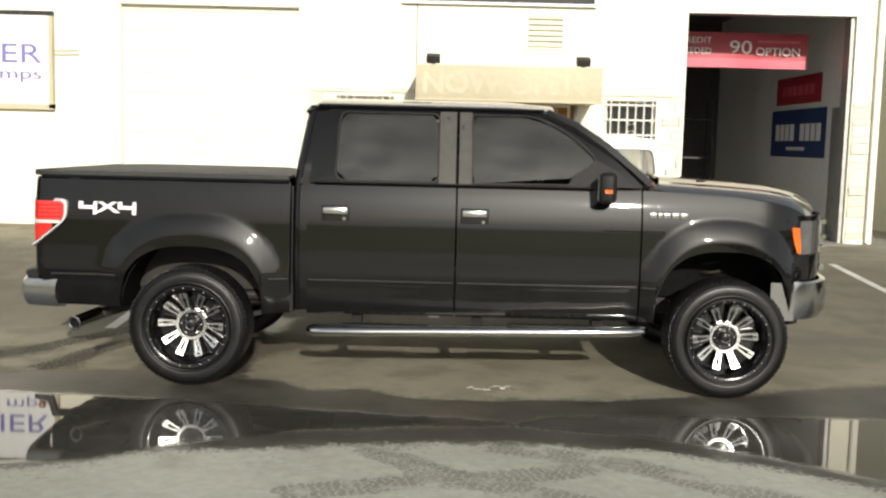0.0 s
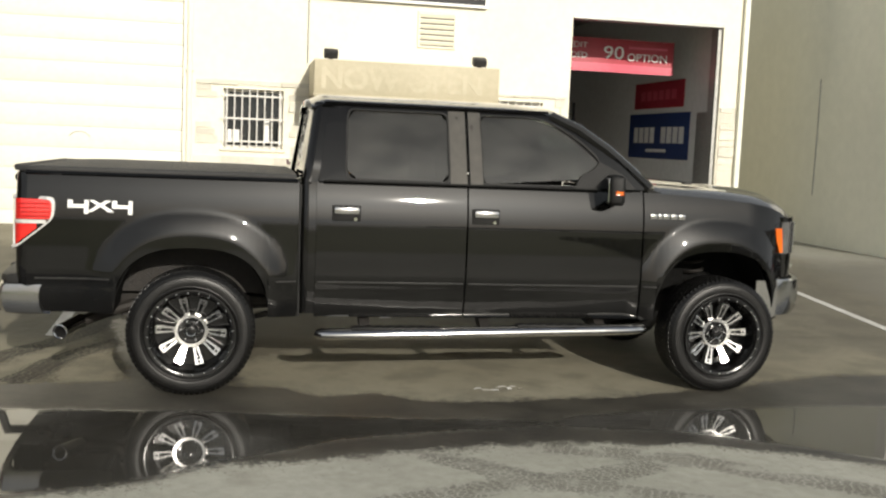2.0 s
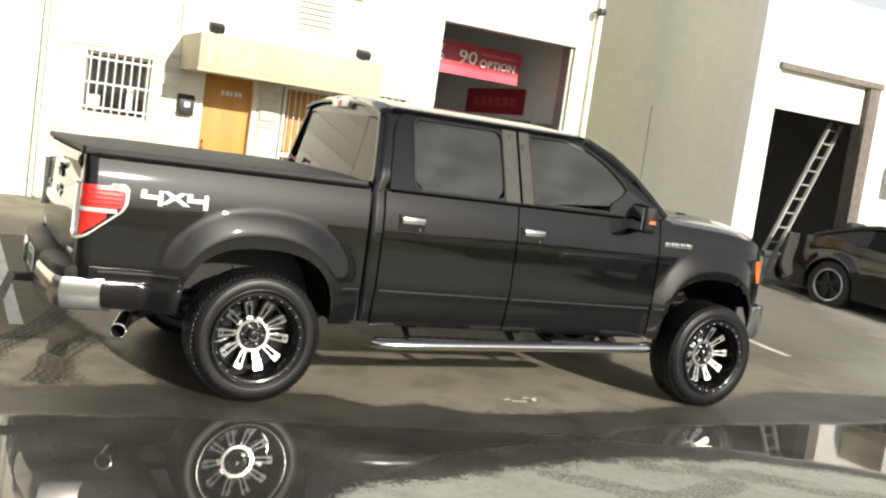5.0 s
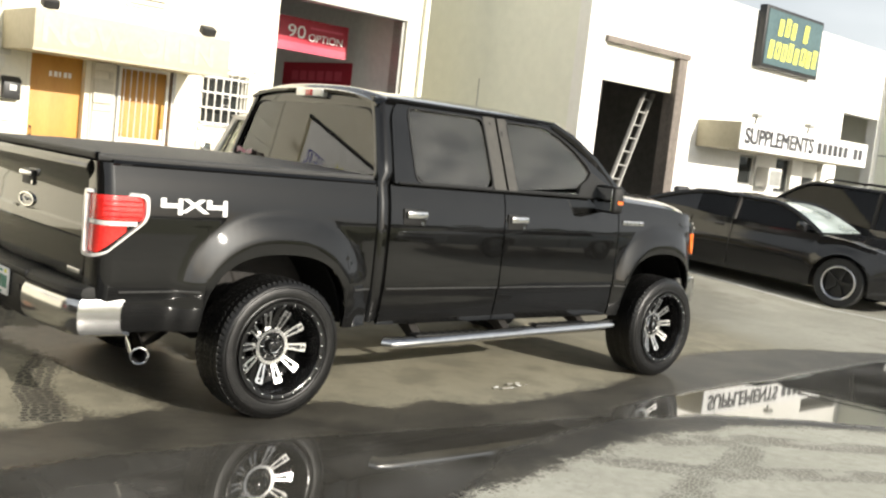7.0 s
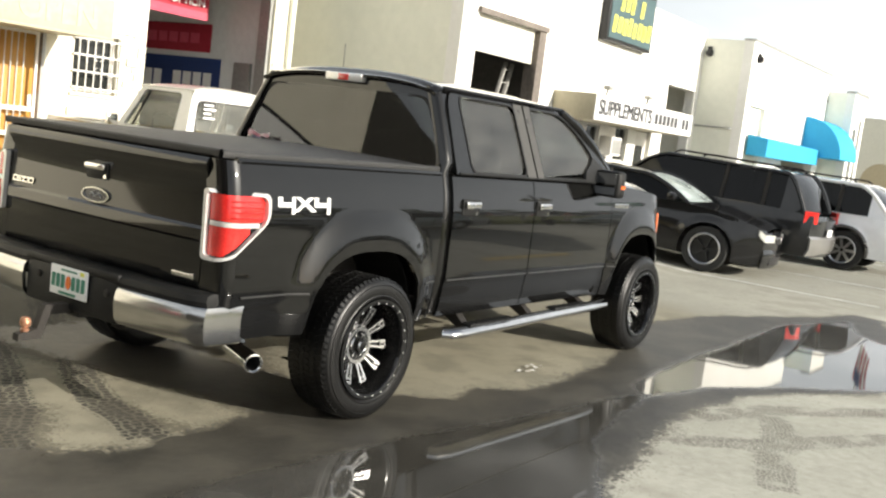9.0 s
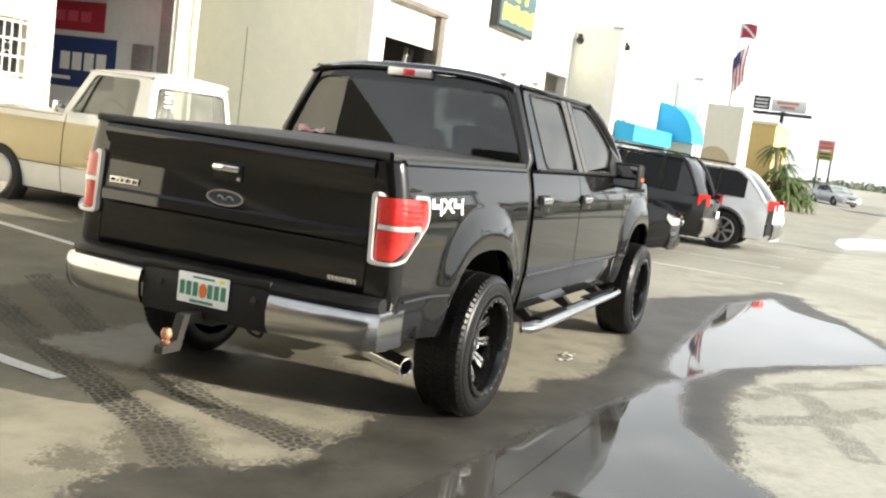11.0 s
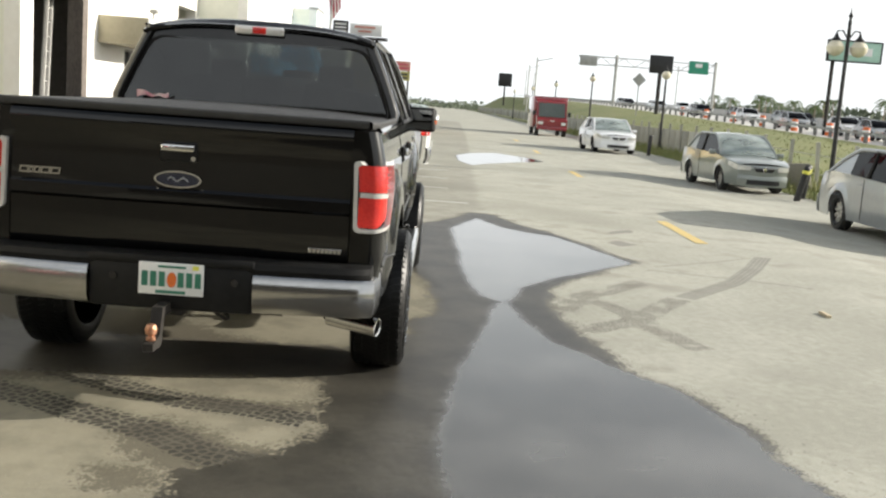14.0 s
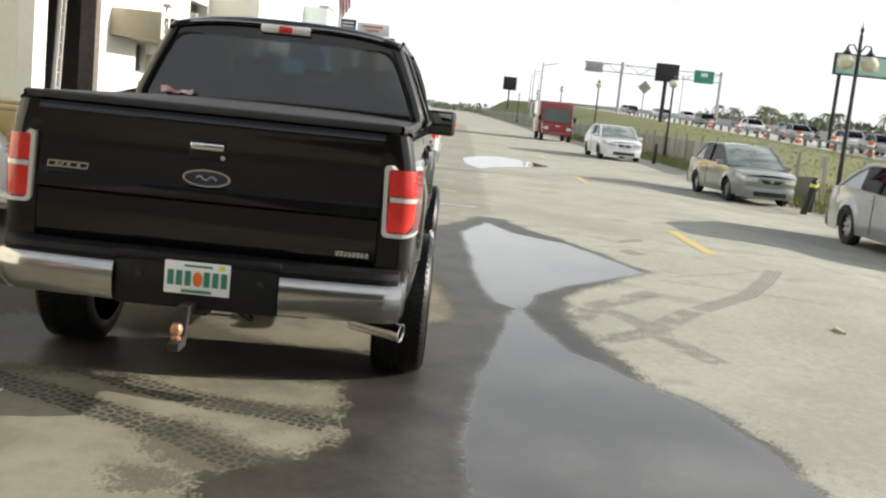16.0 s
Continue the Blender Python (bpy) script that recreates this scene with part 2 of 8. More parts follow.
LINE_YELLOW = material("worn_yellow_line_paint", (0.68, 0.50, 0.16), (0.52, 0.42, 0.2), 20, 0.7, 0, 0.2, 100)
AWNING_BLUE = material("blue_awning_cloth", (0.02, 0.30, 0.55), (0.03, 0.36, 0.62), 6, 0.7)
YELLOW_WALL = material("yellow_stucco", (0.60, 0.43, 0.17), (0.66, 0.50, 0.22), 3, 0.9, 0, 0.2, 60)
POST_STEEL = material("weathered_dark_steel", (0.10, 0.085, 0.075), (0.22, 0.19, 0.165), 14, 0.8, 0.2, 0.3, 50, stretch=(1, 1, 0.3))
ALU = material("ladder_aluminium", (0.40, 0.39, 0.36), (0.24, 0.235, 0.22), 14, 0.55, 0.3)
WOOD_POST = material("weathered_wood", (0.34, 0.32, 0.28), (0.24, 0.22, 0.19), 8, 0.9, 0, 0.3, 30)
HEAD_LENS = material("headlight_lens", (0.08, 0.08, 0.08), (0.2, 0.2, 0.195), 30, 0.1, 0.5, 0.1, 60, coat=1.0)
WRAPPER = material("grey_wrapper_film", (0.5, 0.48, 0.43), (0.38, 0.36, 0.31), 20, 0.3)
PAPER = material("white_paper", (0.8, 0.8, 0.78), (0.7, 0.7, 0.68), 20, 0.8)


# ---- shape helpers ----
def thing(name, m=None, label="", category="", group="", kind=""):
    ob = new(name)
    ob.empty_display_size = 0.1
    if m is not None:
        ob.matrix_basis = m
    return tagged(ob, label, category, group, kind)


def smooth_by_angle(bm, degrees):
    lim = radians(degrees)
    for f in bm.faces:
        f.smooth = True
    for e in bm.edges:
        if len(e.link_faces) != 2 or e.calc_face_angle(0) > lim:
            e.smooth = False


def finish(name, bm, mat, angle=35):
    bmesh.ops.recalc_face_normals(bm, faces=bm.faces[:])
    smooth_by_angle(bm, angle)
    me = bpy.data.meshes.new(name)
    bm.to_mesh(me)
    bm.free()
    me.materials.append(mat)
    return me


def part(name, bm, mat, parent=None, label="", angle=35):
    """Links a bmesh, or a ready mesh, as one mesh object under a thing or a part."""
    me = finish(name, bm, mat, angle) if isinstance(bm, bmesh.types.BMesh) else bm
    ob = new(name, me)
    if parent is not None:
        ob.parent = parent
    if label:
        ob["label"] = label
    return ob


def structure(name, bm, mat, label, category, angle=35):
    return tagged(part(name, bm, mat, None, "", angle), label, category, kind="structure")


def box(x0, x1, y0, y1, z0, z1, bevel=0.0, bm=None, seg=2):
    out = bm or bmesh.new()
    tmp = bmesh.new()
    bmesh.ops.create_cube(tmp, size=1)
    for v in tmp.verts:
        v.co = ((x0 + x1) / 2 + v.co.x * (x1 - x0), (y0 + y1) / 2 + v.co.y * (y1 - y0), (z0 + z1) / 2 + v.co.z * (z1 - z0))
    if bevel:
        bmesh.ops.bevel(tmp, geom=tmp.edges[:], offset=bevel, segments=seg, affect="EDGES", profile=0.5)
    return merge(out, tmp)


def merge(out, tmp, m=None):
    made = [out.verts.new(m @ v.co if m else v.co) for v in tmp.verts]
    tmp.verts.index_update()
    for f in tmp.faces:
        out.faces.new([made[v.index] for v in f.verts])
    tmp.free()
    return out


def obox(m, sx, sy, sz, bevel=0.0, bm=None):
    """A box of that size round the origin of the pose m."""
    tmp = box(-sx / 2, sx / 2, -sy / 2, sy / 2, -sz / 2, sz / 2, bevel)
    return merge(bm or bmesh.new(), tmp, m)


def grid(rows, bm=None, thick=0.0, closed=False):
    """A sheet through rows of points, of equal length; thick: gives it depth."""
    out, tmp = bm or bmesh.new(), bmesh.new()
    vs = [[tmp.verts.new(p) for p in r] for r in rows]
    for a, b in zip(vs, vs[1:]):
        n = len(a)
        for i in range(n if closed else n - 1):
            q = [a[i], a[(i + 1) % n], b[(i + 1) % n], b[i]]
            if len({tuple(round(c, 5) for c in v.co) for v in q}) >= 3:
                tmp.faces.new(q)
    bmesh.ops.remove_doubles(tmp, verts=tmp.verts[:], dist=1e-5)
    if thick:
        bmesh.ops.recalc_face_normals(tmp, faces=tmp.faces[:])
        bmesh.ops.solidify(tmp, geom=tmp.faces[:], thickness=thick)
    return merge(out, tmp)


def tube(points, r, bm=None, n=10, caps=True, flat=1.0):
    """A round bar along points; r one radius or one for each point."""
    out = bm or bmesh.new()
    pts = [Vector(p) for p in points]
    rs = r if isinstance(r, (list, tuple)) else [r] * len(pts)
    rows, side = [], None
    for i, p in enumerate(pts):
        d = (pts[min(i + 1, len(pts) - 1)] - pts[max(i - 1, 0)]).normalized()
        ref = Vector((0, 0, 1)) if abs(d.z) < 0.95 else Vector((1, 0, 0))
        a = d.cross(ref).normalized()
        b = a.cross(d).normalized()
        rows.append([p + rs[i] * (a * math.cos(t) + b * flat * math.sin(t)) for t in [2 * math.pi * k / n for k in range(n)]])
    vs = [[out.verts.new(q) for q in row] for row in rows]
    for a, b in zip(vs, vs[1:]):
        for i in range(n):
            out.faces.new([a[i], a[(i + 1) % n], b[(i + 1) % n], b[i]])
    if caps:
        out.faces.new(vs[0][::-1])
        out.faces.new(vs[-1])
    return out


def pane(poly, place, thick=0.005, nv=9, nu=9, bm=None):
    """A thin curved pane that fills a convex outline."""
    vs = [v for _, v in poly]
    lo, hi = min(vs) + 0.0005, max(vs) - 0.0005
    rows = []
    for v in np.linspace(lo, hi, nv):
        cut = []
        for (u0, v0), (u1, v1) in zip(poly, poly[1:] + poly[:1]):
            if (v0 <= v) != (v1 <= v):
                cut.append(u0 + (u1 - u0) * (v - v0) / (v1 - v0))
        rows.append([place(u, v, 0.0) for u in np.linspace(min(cut), max(cut), nu)])
    return grid(rows, bm, thick)


def lathe(profile, m=None, n=32, bm=None, close=False):
    """Turns (radius, height) points round the z axis of the pose m."""
    rows = [[(r * math.cos(a), r * math.sin(a), h) for a in [2 * math.pi * k / n for k in range(n)]] for r, h in (profile + profile[:1] if close else profile)]
    tmp = grid(rows, closed=True)
    return merge(bm or bmesh.new(), tmp, m or Matrix())


def prism(poly, depth, place, bm=None):
    """A flat outline with depth; place maps (u, v, w) into space."""
    out = bm or bmesh.new()
    a = [out.verts.new(place(u, v, 0)) for u, v in poly]
    b = [out.verts.new(place(u, v, depth)) for u, v in poly]
    out.faces.new(a[::-1])
    out.faces.new(b)
    for i in range(len(poly)):
        j = (i + 1) % len(poly)
        out.faces.new([a[i], a[j], b[j], b[i]])
    return out


def ring(outer, inner, depth, place, bm=None):
    """A frame between two outlines of equal count."""
    out = bm or bmesh.new()
    n = len(outer)
    rows = [[out.verts.new(place(u, v, w)) for u, v in o] for o, w in ((outer, 0), (outer, depth), (inner, depth), (inner, 0))]
    for k in range(4):
        a, b = rows[k], rows[(k + 1) % 4]
        for i in range(n):
            out.faces.new([a[i], a[(i + 1) % n], b[(i + 1) % n], b[i]])
    return out


def rounded(poly, r, seg=4):
    """The outline with its corners rounded."""
    out = []
    n = len(poly)
    rs = r if isinstance(r, (list, tuple)) else [r] * n
    for i in range(n):
        p, a, b = Vector(poly[i]), Vector(poly[i - 1]), Vector(poly[(i + 1) % n])
        d1, d2 = (a - p), (b - p)
        k = min(rs[i], d1.length * 0.45, d2.length * 0.45)
        p1, p2 = p + d1.normalized() * k, p + d2.normalized() * k
        for s in range(seg + 1):
            t = s / seg
            out.append(tuple((1 - t) ** 2 * p1 + 2 * t * (1 - t) * p + t * t * p2))
    return out


def letters(text, height, m, mat, parent, name="lettering", depth=0.004, label="", width=None, bold=0.0, stroke=0.0):
    """Raised letters in the built-in font, from the left foot of the line at the pose m."""
    cu = bpy.data.curves.new(name, "FONT")
    cu.body, cu.size, cu.extrude, cu.offset = text, height * 1.38, depth, bold
    tmp = bpy.data.objects.new(name, cu)
    scene.collection.objects.link(tmp)
    me = bpy.data.meshes.new_from_object(tmp.evaluated_get(bpy.context.evaluated_depsgraph_get()))
    bpy.data.objects.remove(tmp)
    me.name = name
    xs = [v.co.x for v in me.vertices] or [0, 1]
    k = width / (max(xs) - min(xs)) if width else 1
    if stroke:
        bm, out = bmesh.new(), bmesh.new()
        for i, (dx, dy) in enumerate(((0, 0), (stroke, 0), (0, stroke), (stroke, stroke))):
            bm.from_mesh(me)
            bmesh.ops.translate(bm, verts=bm.verts[:], vec=(dx, dy, 0.0008 * i))
            tmp_me = bpy.data.meshes.new("stroke")
            bm.to_mesh(tmp_me)
            bm.clear()
            out.from_mesh(tmp_me)
            bpy.data.meshes.remove(tmp_me)
        out.to_mesh(me)
    me.transform(m @ Matrix.Diagonal((k, 1, 1, 1)) @ Matrix.Translation((-min(xs), 0, 0)))
    me.materials.clear()
    me.materials.append(mat)
    return part(name, me, None, parent, label)


def lerp(table, x):
    """Linear reading of a table of (x, value)."""
    return float(np.interp(x, [a for a, _ in table], [b for _, b in table]))


def ease(a, b, x):
    t = min(1, max(0, (x - a) / (b - a)))
    return t * t * (3 - 2 * t)


RISE = [(-900, 0), (24, 0), (38, 0.05), (60, 0.08), (100, 0.22), (200, 0.5), (1500, 0.8)]


def lift(x, y):
    """Height of the ground: level by the drain, rising to the shops and slowly along the road."""
    return 0.066 * max(0.0, min(y, 5.2) - 1.0) + lerp(RISE, x) - 0.15 * ease(-5.5, -9, y) * ease(34, 24, x)

# ---- ground: one sheet of worn asphalt, wet along the drain ----
def inside_distance(p, poly):
    """How far a place lies inside an outline (metres, negative outside)."""
    px, py = p
    best, odd = 1e9, False
    for (x0, y0), (x1, y1) in zip(poly, poly[1:] + poly[:1]):
        dx, dy = x1 - x0, y1 - y0
        t = np.clip(((px - x0) * dx + (py - y0) * dy) / (dx * dx + dy * dy + 1e-12), 0, 1)
        best = np.minimum(best, np.hypot(px - x0 - t * dx, py - y0 - t * dy))
        cross = ((y0 > py) != (y1 > py)) & (px < (x1 - x0) * (py - y0) / (y1 - y0 + 1e-12) + x0)
        odd = np.logical_xor(odd, cross)
    return np.where(odd, best, -best)


def along_track(p, pts):
    """Distance from a track, distance run along it, and the signed offset to its side."""
    px, py = p
    best, run, side, start = np.full(px.shape, 1e9), np.zeros(px.shape), np.zeros(px.shape), 0.0
    for k, ((x0, y0), (x1, y1)) in enumerate(zip(pts, pts[1:])):
        dx, dy = x1 - x0, y1 - y0
        ln = math.hypot(dx, dy)
        raw = ((px - x0) * dx + (py - y0) * dy) / (ln * ln)
        t = np.clip(raw, 0, 1)
        d = np.hypot(px - x0 - t * dx, py - y0 - t * dy)
        d = d + 9 * ((raw < 0) & (k == 0)) + 9 * ((raw > 1) & (k == len(pts) - 2))
        run = np.where(d < best, start + t * ln, run)
        side = np.where(d < best, ((py - y0) * dx - (px - x0) * dy) / ln, side)
        best = np.minimum(best, d)
        start += ln
    return best, run, side


POOLS = [
    [(-5.6, -3.3), (-4.4, -3.42), (-3.0, -3.3), (-1.7, -2.97), (-1.2, -2.9), (-0.5, -2.76), (-0.1, -2.62), (0.28, -2.38), (0.85, -2.06), (1.57, -1.90), (2.2, -1.84), (2.1, -1.76), (1.49, -1.70), (0.72, -1.57), (-0.04, -1.44), (-0.63, -1.38), (-1.52, -1.32), (-3.0, -1.5), (-4.6, -1.95), (-5.9, -2.6)],
    [(2.15, -1.82), (2.93, -2.0), (3.51, -2.32), (4.03, -2.70), (4.45, -3.0), (4.9, -3.34), (5.61, -3.14), (6.22, -2.95), (6.84, -2.70), (7.03, -2.40), (7.41, -2.08), (8.3, -1.8), (7.6, -1.60), (7.0, -1.44), (6.13, -1.46), (4.94, -1.50), (3.79, -1.52), (2.88, -1.58), (2.39, -1.68)],
    [(21.6, -2.1), (23.5, -1.75), (26.4, -1.7), (28.6, -2.2), (30, -3.1), (28, -4.2), (26.2, -4.5), (24.6, -3.4), (22.8, -2.5)],
]
WETS_AND_SHADE = [
    [(-7.2, -3.4), (-6.0, -3.75), (-4.4, -3.66), (-3.0, -3.4), (-1.7, -3.0), (-1.43, -2.96), (-0.95, -2.92), (-0.48, -2.85), (-0.2, -2.70), (0.13, -2.52), (0.94, -2.34), (1.67, -2.24), (2.33, -2.18), (3.07, -2.34), (3.65, -2.62), (4.4, -3.04), (5.0, -3.42), (5.9, -3.16), (7.0, -2.86), (7.97, -2.35), (9.0, -2.05), (9.1, -1.7), (8.3, -1.5), (7.2, -1.05), (6.5, -0.72), (5.0, -0.54), (4.2, -0.8), (3.3, -1.06), (2.4, -1.22), (1.5, -1.26), (1.2, -1.04), (0.85, -1.14), (0.55, -0.85), (-0.1, -0.62), (-0.55, -0.66), (-0.95, -0.7), (-1.3, -0.74), (-1.66, -0.6), (-1.95, -0.24), (-2.3, -0.24), (-3.4, -0.7), (-4.8, -1.25), (-6, -1.7), (-7.0, -2.5)],
    [(-1.04, -0.02), (-1.14, -0.26), (-1.1, -0.62), (-0.9, -0.72), (-0.98, -0.4), (-0.92, -0.1)],
    [(-1.5, 0.16), (-1.32, 0.0), (-1.42, -0.22), (-1.62, -0.40), (-1.66, -0.62), (-1.9, -0.62), (-1.94, -0.2), (-1.82, -0.02)],
    [(-1.95, 0.1), (-1.93, -0.1), (-2.12, -0.2), (-2.18, 0.0)],
    # unseen dark ground, added behind the view to dim the tailgate's reflection
    [(-26, -13), (-17, -11.5), (-13, -12.4), (-10.5, -10.6), (-8.2, -10.9), (-7.6, -9), (-8.0, -7.4), (-6.5, -6.1), (-6.9, -4.4), (-5.5, -2.2), (-5.0, 0), (-5.8, 1.8), (-5.3, 3.6), (-6.6, 5.4), (-7.3, 8), (-26, 8)],
    # shade round the rear wheels, painted in as darker ground
    [(-1.0, 2.6), (-0.9, 1.1), (-0.66, 0.4), (-0.52, -0.1), (-0.5, -0.6), (0.1, -0.6), (0.4, 0.1), (0.9, 0.6), (1.2, 2.6)],
]
TYRE_MARKS = [[(0.5, 2.9), (-0.3, 1.5), (-0.58, 0.81), (-0.88, 0.28), (-1.04, -0.09), (-1.08, -0.37), (-1.2, -0.7)], [(-0.2, 2.7), (-0.85, 1.3), (-1.09, 0.76), (-1.31, 0.36), (-1.46, 0.03), (-1.74, -0.32), (-1.9, -0.7)],
    [(2.93, -3.45), (4.1, -4.25), (5.2, -4.78), (6.3, -5.24)],
    [(0.92, -3.12), (1.26, -3.01), (1.6, -2.91), (1.91, -2.85), (2.28, -2.72), (2.78, -2.50)], [(1.3, -2.33), (1.52, -2.56), (1.74, -2.78), (2.1, -2.98), (2.39, -3.12), (2.93, -3.43)], [(1.98, -2.25), (2.37, -2.41), (2.74, -2.54), (3.0, -2.76), (3.35, -3.0), (3.75, -3.26)]]
SCRAPES = [[(4.79, -3.58), (5.4, -4.3), (6.16, -5.07)], [(4.55, -3.4), (4.3, -4.4), (4.03, -5.09)], [(1.22, -2.3), (1.91, -2.8)]]
# last outline paints in the truck's shadow on the left of the lot
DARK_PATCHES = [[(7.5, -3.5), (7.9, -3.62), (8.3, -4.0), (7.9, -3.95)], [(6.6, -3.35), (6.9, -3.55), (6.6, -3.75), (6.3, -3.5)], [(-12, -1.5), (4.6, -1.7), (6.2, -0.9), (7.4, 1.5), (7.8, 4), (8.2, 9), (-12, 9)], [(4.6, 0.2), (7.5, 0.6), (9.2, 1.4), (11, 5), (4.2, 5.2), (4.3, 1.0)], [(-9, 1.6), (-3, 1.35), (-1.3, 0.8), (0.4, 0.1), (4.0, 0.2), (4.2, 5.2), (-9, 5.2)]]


def spaced(stops):
    out = []
    for (a, b, s) in stops:
        out += list(np.arange(a, b, s))
    return np.array(out + [stops[-1][1]])


def make_ground():
    xs = spaced([(-900, -100, 100), (-100, -20, 10), (-20, -8, 1.5), (-8, -2.5, 0.12), (-2.5, 6, 0.06), (6, 12, 0.12), (12, 30, 0.3), (30, 60, 2), (60, 200, 10), (200, 1500, 130)])
    ys = spaced([(-900, -100, 100), (-100, -14, 6), (-14, -6.4, 0.5), (-6.4, -4, 0.08), (-4, 2, 0.06), (2, 8, 0.4), (8, 20, 2), (20, 100, 10), (100, 900, 100)])
    gx, gy = np.meshgrid(xs, ys, indexing="ij")
    nx, ny = gx.shape
    gz = np.array([[lift(x, y) for y in ys] for x in xs])
    co = np.stack([gx, gy, gz], -1).reshape(-1, 3)
    idx = np.arange(nx * ny).reshape(nx, ny)
    faces = np.stack([idx[:-1, :-1], idx[1:, :-1], idx[1:, 1:], idx[:-1, 1:]], -1).reshape(-1, 4)
    me = bpy.data.meshes.new("ground")
    me.from_pydata(co.tolist(), [], faces.tolist())
    p = (gx.ravel(), gy.ravel())
    fields = {
        "pool": np.max([inside_distance(p, q) for q in POOLS], axis=0),
        # second outline paints in the shade under the rear axle
        "wet_and_shade": np.maximum(inside_distance(p, WETS_AND_SHADE[0]), inside_distance(p, [(-0.8, 1.5), (-0.62, 0.4), (-0.5, -0.2), (-0.45, -0.8), (0.35, -0.8), (0.2, 0.4), (0.4, 1.5)])),
        "moist_and_shade": np.max([inside_distance(p, q) for q in WETS_AND_SHADE], axis=0),
        "mark": np.min([along_track(p, q)[0] for q in TYRE_MARKS[:2]], axis=0),
        "print": along_track(p, TYRE_MARKS[2])[0],
        "tread": np.min([along_track(p, q)[0] for q in TYRE_MARKS[3:]], axis=0),
        "scrape": np.min([along_track(p, q)[0] for q in SCRAPES], axis=0),
        "patch": np.max([inside_distance(p, q) for q in DARK_PATCHES[:2]], axis=0),
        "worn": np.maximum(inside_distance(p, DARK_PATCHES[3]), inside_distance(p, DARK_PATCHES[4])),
        "lot": inside_distance(p, DARK_PATCHES[2]),
        "bays": inside_distance(p, [(5.6, -1.6), (9.7, -1.9), (21, -2.1), (48, -2.5), (90, -2.8), (90, 9), (6.5, 9)]),
    }
    runs = [along_track(p, q) for q in TYRE_MARKS]
    order = np.argmin(np.stack([r[0] for r in runs]), axis=0)
    fields["run"] = np.choose(order, [r[1] for r in runs])
    fields["side"] = np.choose(order, [r[2] for r in runs])
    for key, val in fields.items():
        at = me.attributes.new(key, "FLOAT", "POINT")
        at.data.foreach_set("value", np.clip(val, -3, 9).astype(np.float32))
    me.polygons.foreach_set("use_smooth", [True] * len(me.polygons))
    me.materials.append(ground_material())
    return tagged(new("ground", me), "worn grey asphalt lot and road with a long rain puddle", "ground", kind="structure")


def ground_material():
    m = bpy.data.materials.new("wet_and_dry_asphalt")
    m.use_nodes = True
    n, l = m.node_tree.nodes, m.node_tree.links
    b = n["Principled BSDF"]
    tc = n.new("ShaderNodeTexCoord")

    def noise_at(scale, detail=5, rough=0.55):
        t = n.new("ShaderNodeTexNoise")
        t.inputs["Scale"].default_value, t.inputs["Detail"].default_value, t.inputs["Roughness"].default_value = scale, detail, rough
        l.new(tc.outputs["Object"], t.inputs["Vector"])
        return t.outputs["Fac"]

    def calc(op, a, c, d=None):
        t = n.new("ShaderNodeMath")
        t.operation = op
        for i, v in enumerate((a, c) if d is None else (a, c, d)):
            if isinstance(v, (int, float)):
                t.inputs[i].default_value = v
            else:
                l.new(v, t.inputs[i])
        return t.outputs[0]

    def field(key):
        t = n.new("ShaderNodeAttribute")
        t.attribute_name = key
        return t.outputs["Fac"]

    def step(v, a, c):
        t = n.new("ShaderNodeMapRange")
        t.interpolation_type = "SMOOTHSTEP"
        t.inputs["From Min"].default_value, t.inputs["From Max"].default_value = a, c
        l.new(v, t.inputs["Value"])
        return t.outputs["Result"]

    def blend(f, a, c, kind="MIX"):
        t = n.new("ShaderNodeMix")
        t.data_type, t.blend_type = "RGBA", kind
        for k, v in (("Factor", f), ("A", a), ("B", c)):
            if isinstance(v, tuple):
                t.inputs[k].default_value = (*v, 1)
            elif isinstance(v, float):
                t.inputs[k].default_value = v
            else:
                l.new(v, t.inputs[k])
        return t.outputs["Result"]

    broad, mid, fine, grit = noise_at(0.35), noise_at(2.2, 6), noise_at(14, 6), noise_at(160, 3)
    crumb = calc("MULTIPLY", calc("SUBTRACT", noise_at(42, 4, 0.7), 0.5), 0.35)
    ragged = calc("ADD", calc("MULTIPLY", calc("SUBTRACT", mid, 0.5), 0.5), calc("MULTIPLY", calc("SUBTRACT", fine, 0.5), 0.42))
    dry = blend(step(calc("ADD", broad, calc("MULTIPLY", calc("SUBTRACT", fine, 0.5), 0.5)), 0.3, 0.7), (0.315, 0.312, 0.262), (0.44, 0.436, 0.375))
    lot = blend(step(mid, 0.35, 0.65), (0.190, 0.177, 0.131), (0.295, 0.274, 0.203))
    base = blend(step(calc("ADD", field("lot"), calc("MULTIPLY", ragged, 1.6)), -0.5, 0.5), dry, lot)
    base = blend(calc("MULTIPLY", step(calc("ADD", field("bays"), calc("MULTIPLY", ragged, 0.5)), -0.08, 0.12), 0.34), base, (0.15, 0.14, 0.112))
    # darker lot ground, with the truck's shadow painted in beside it
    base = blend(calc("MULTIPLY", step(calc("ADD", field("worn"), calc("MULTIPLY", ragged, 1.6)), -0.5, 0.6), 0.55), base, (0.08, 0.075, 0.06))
    base = blend(calc("MULTIPLY", step(grit, 0.60, 0.70), 0.5), base, (0.13, 0.125, 0.115))
    stones = noise_at(75, 2)
    base = blend(calc("MULTIPLY", step(stones, 0.66, 0.72), 0.45), base, (0.52, 0.50, 0.44))
    stain = step(calc("ADD", calc("MULTIPLY", broad, 0.6), calc("MULTIPLY", mid, 0.4)), 0.52, 0.62)
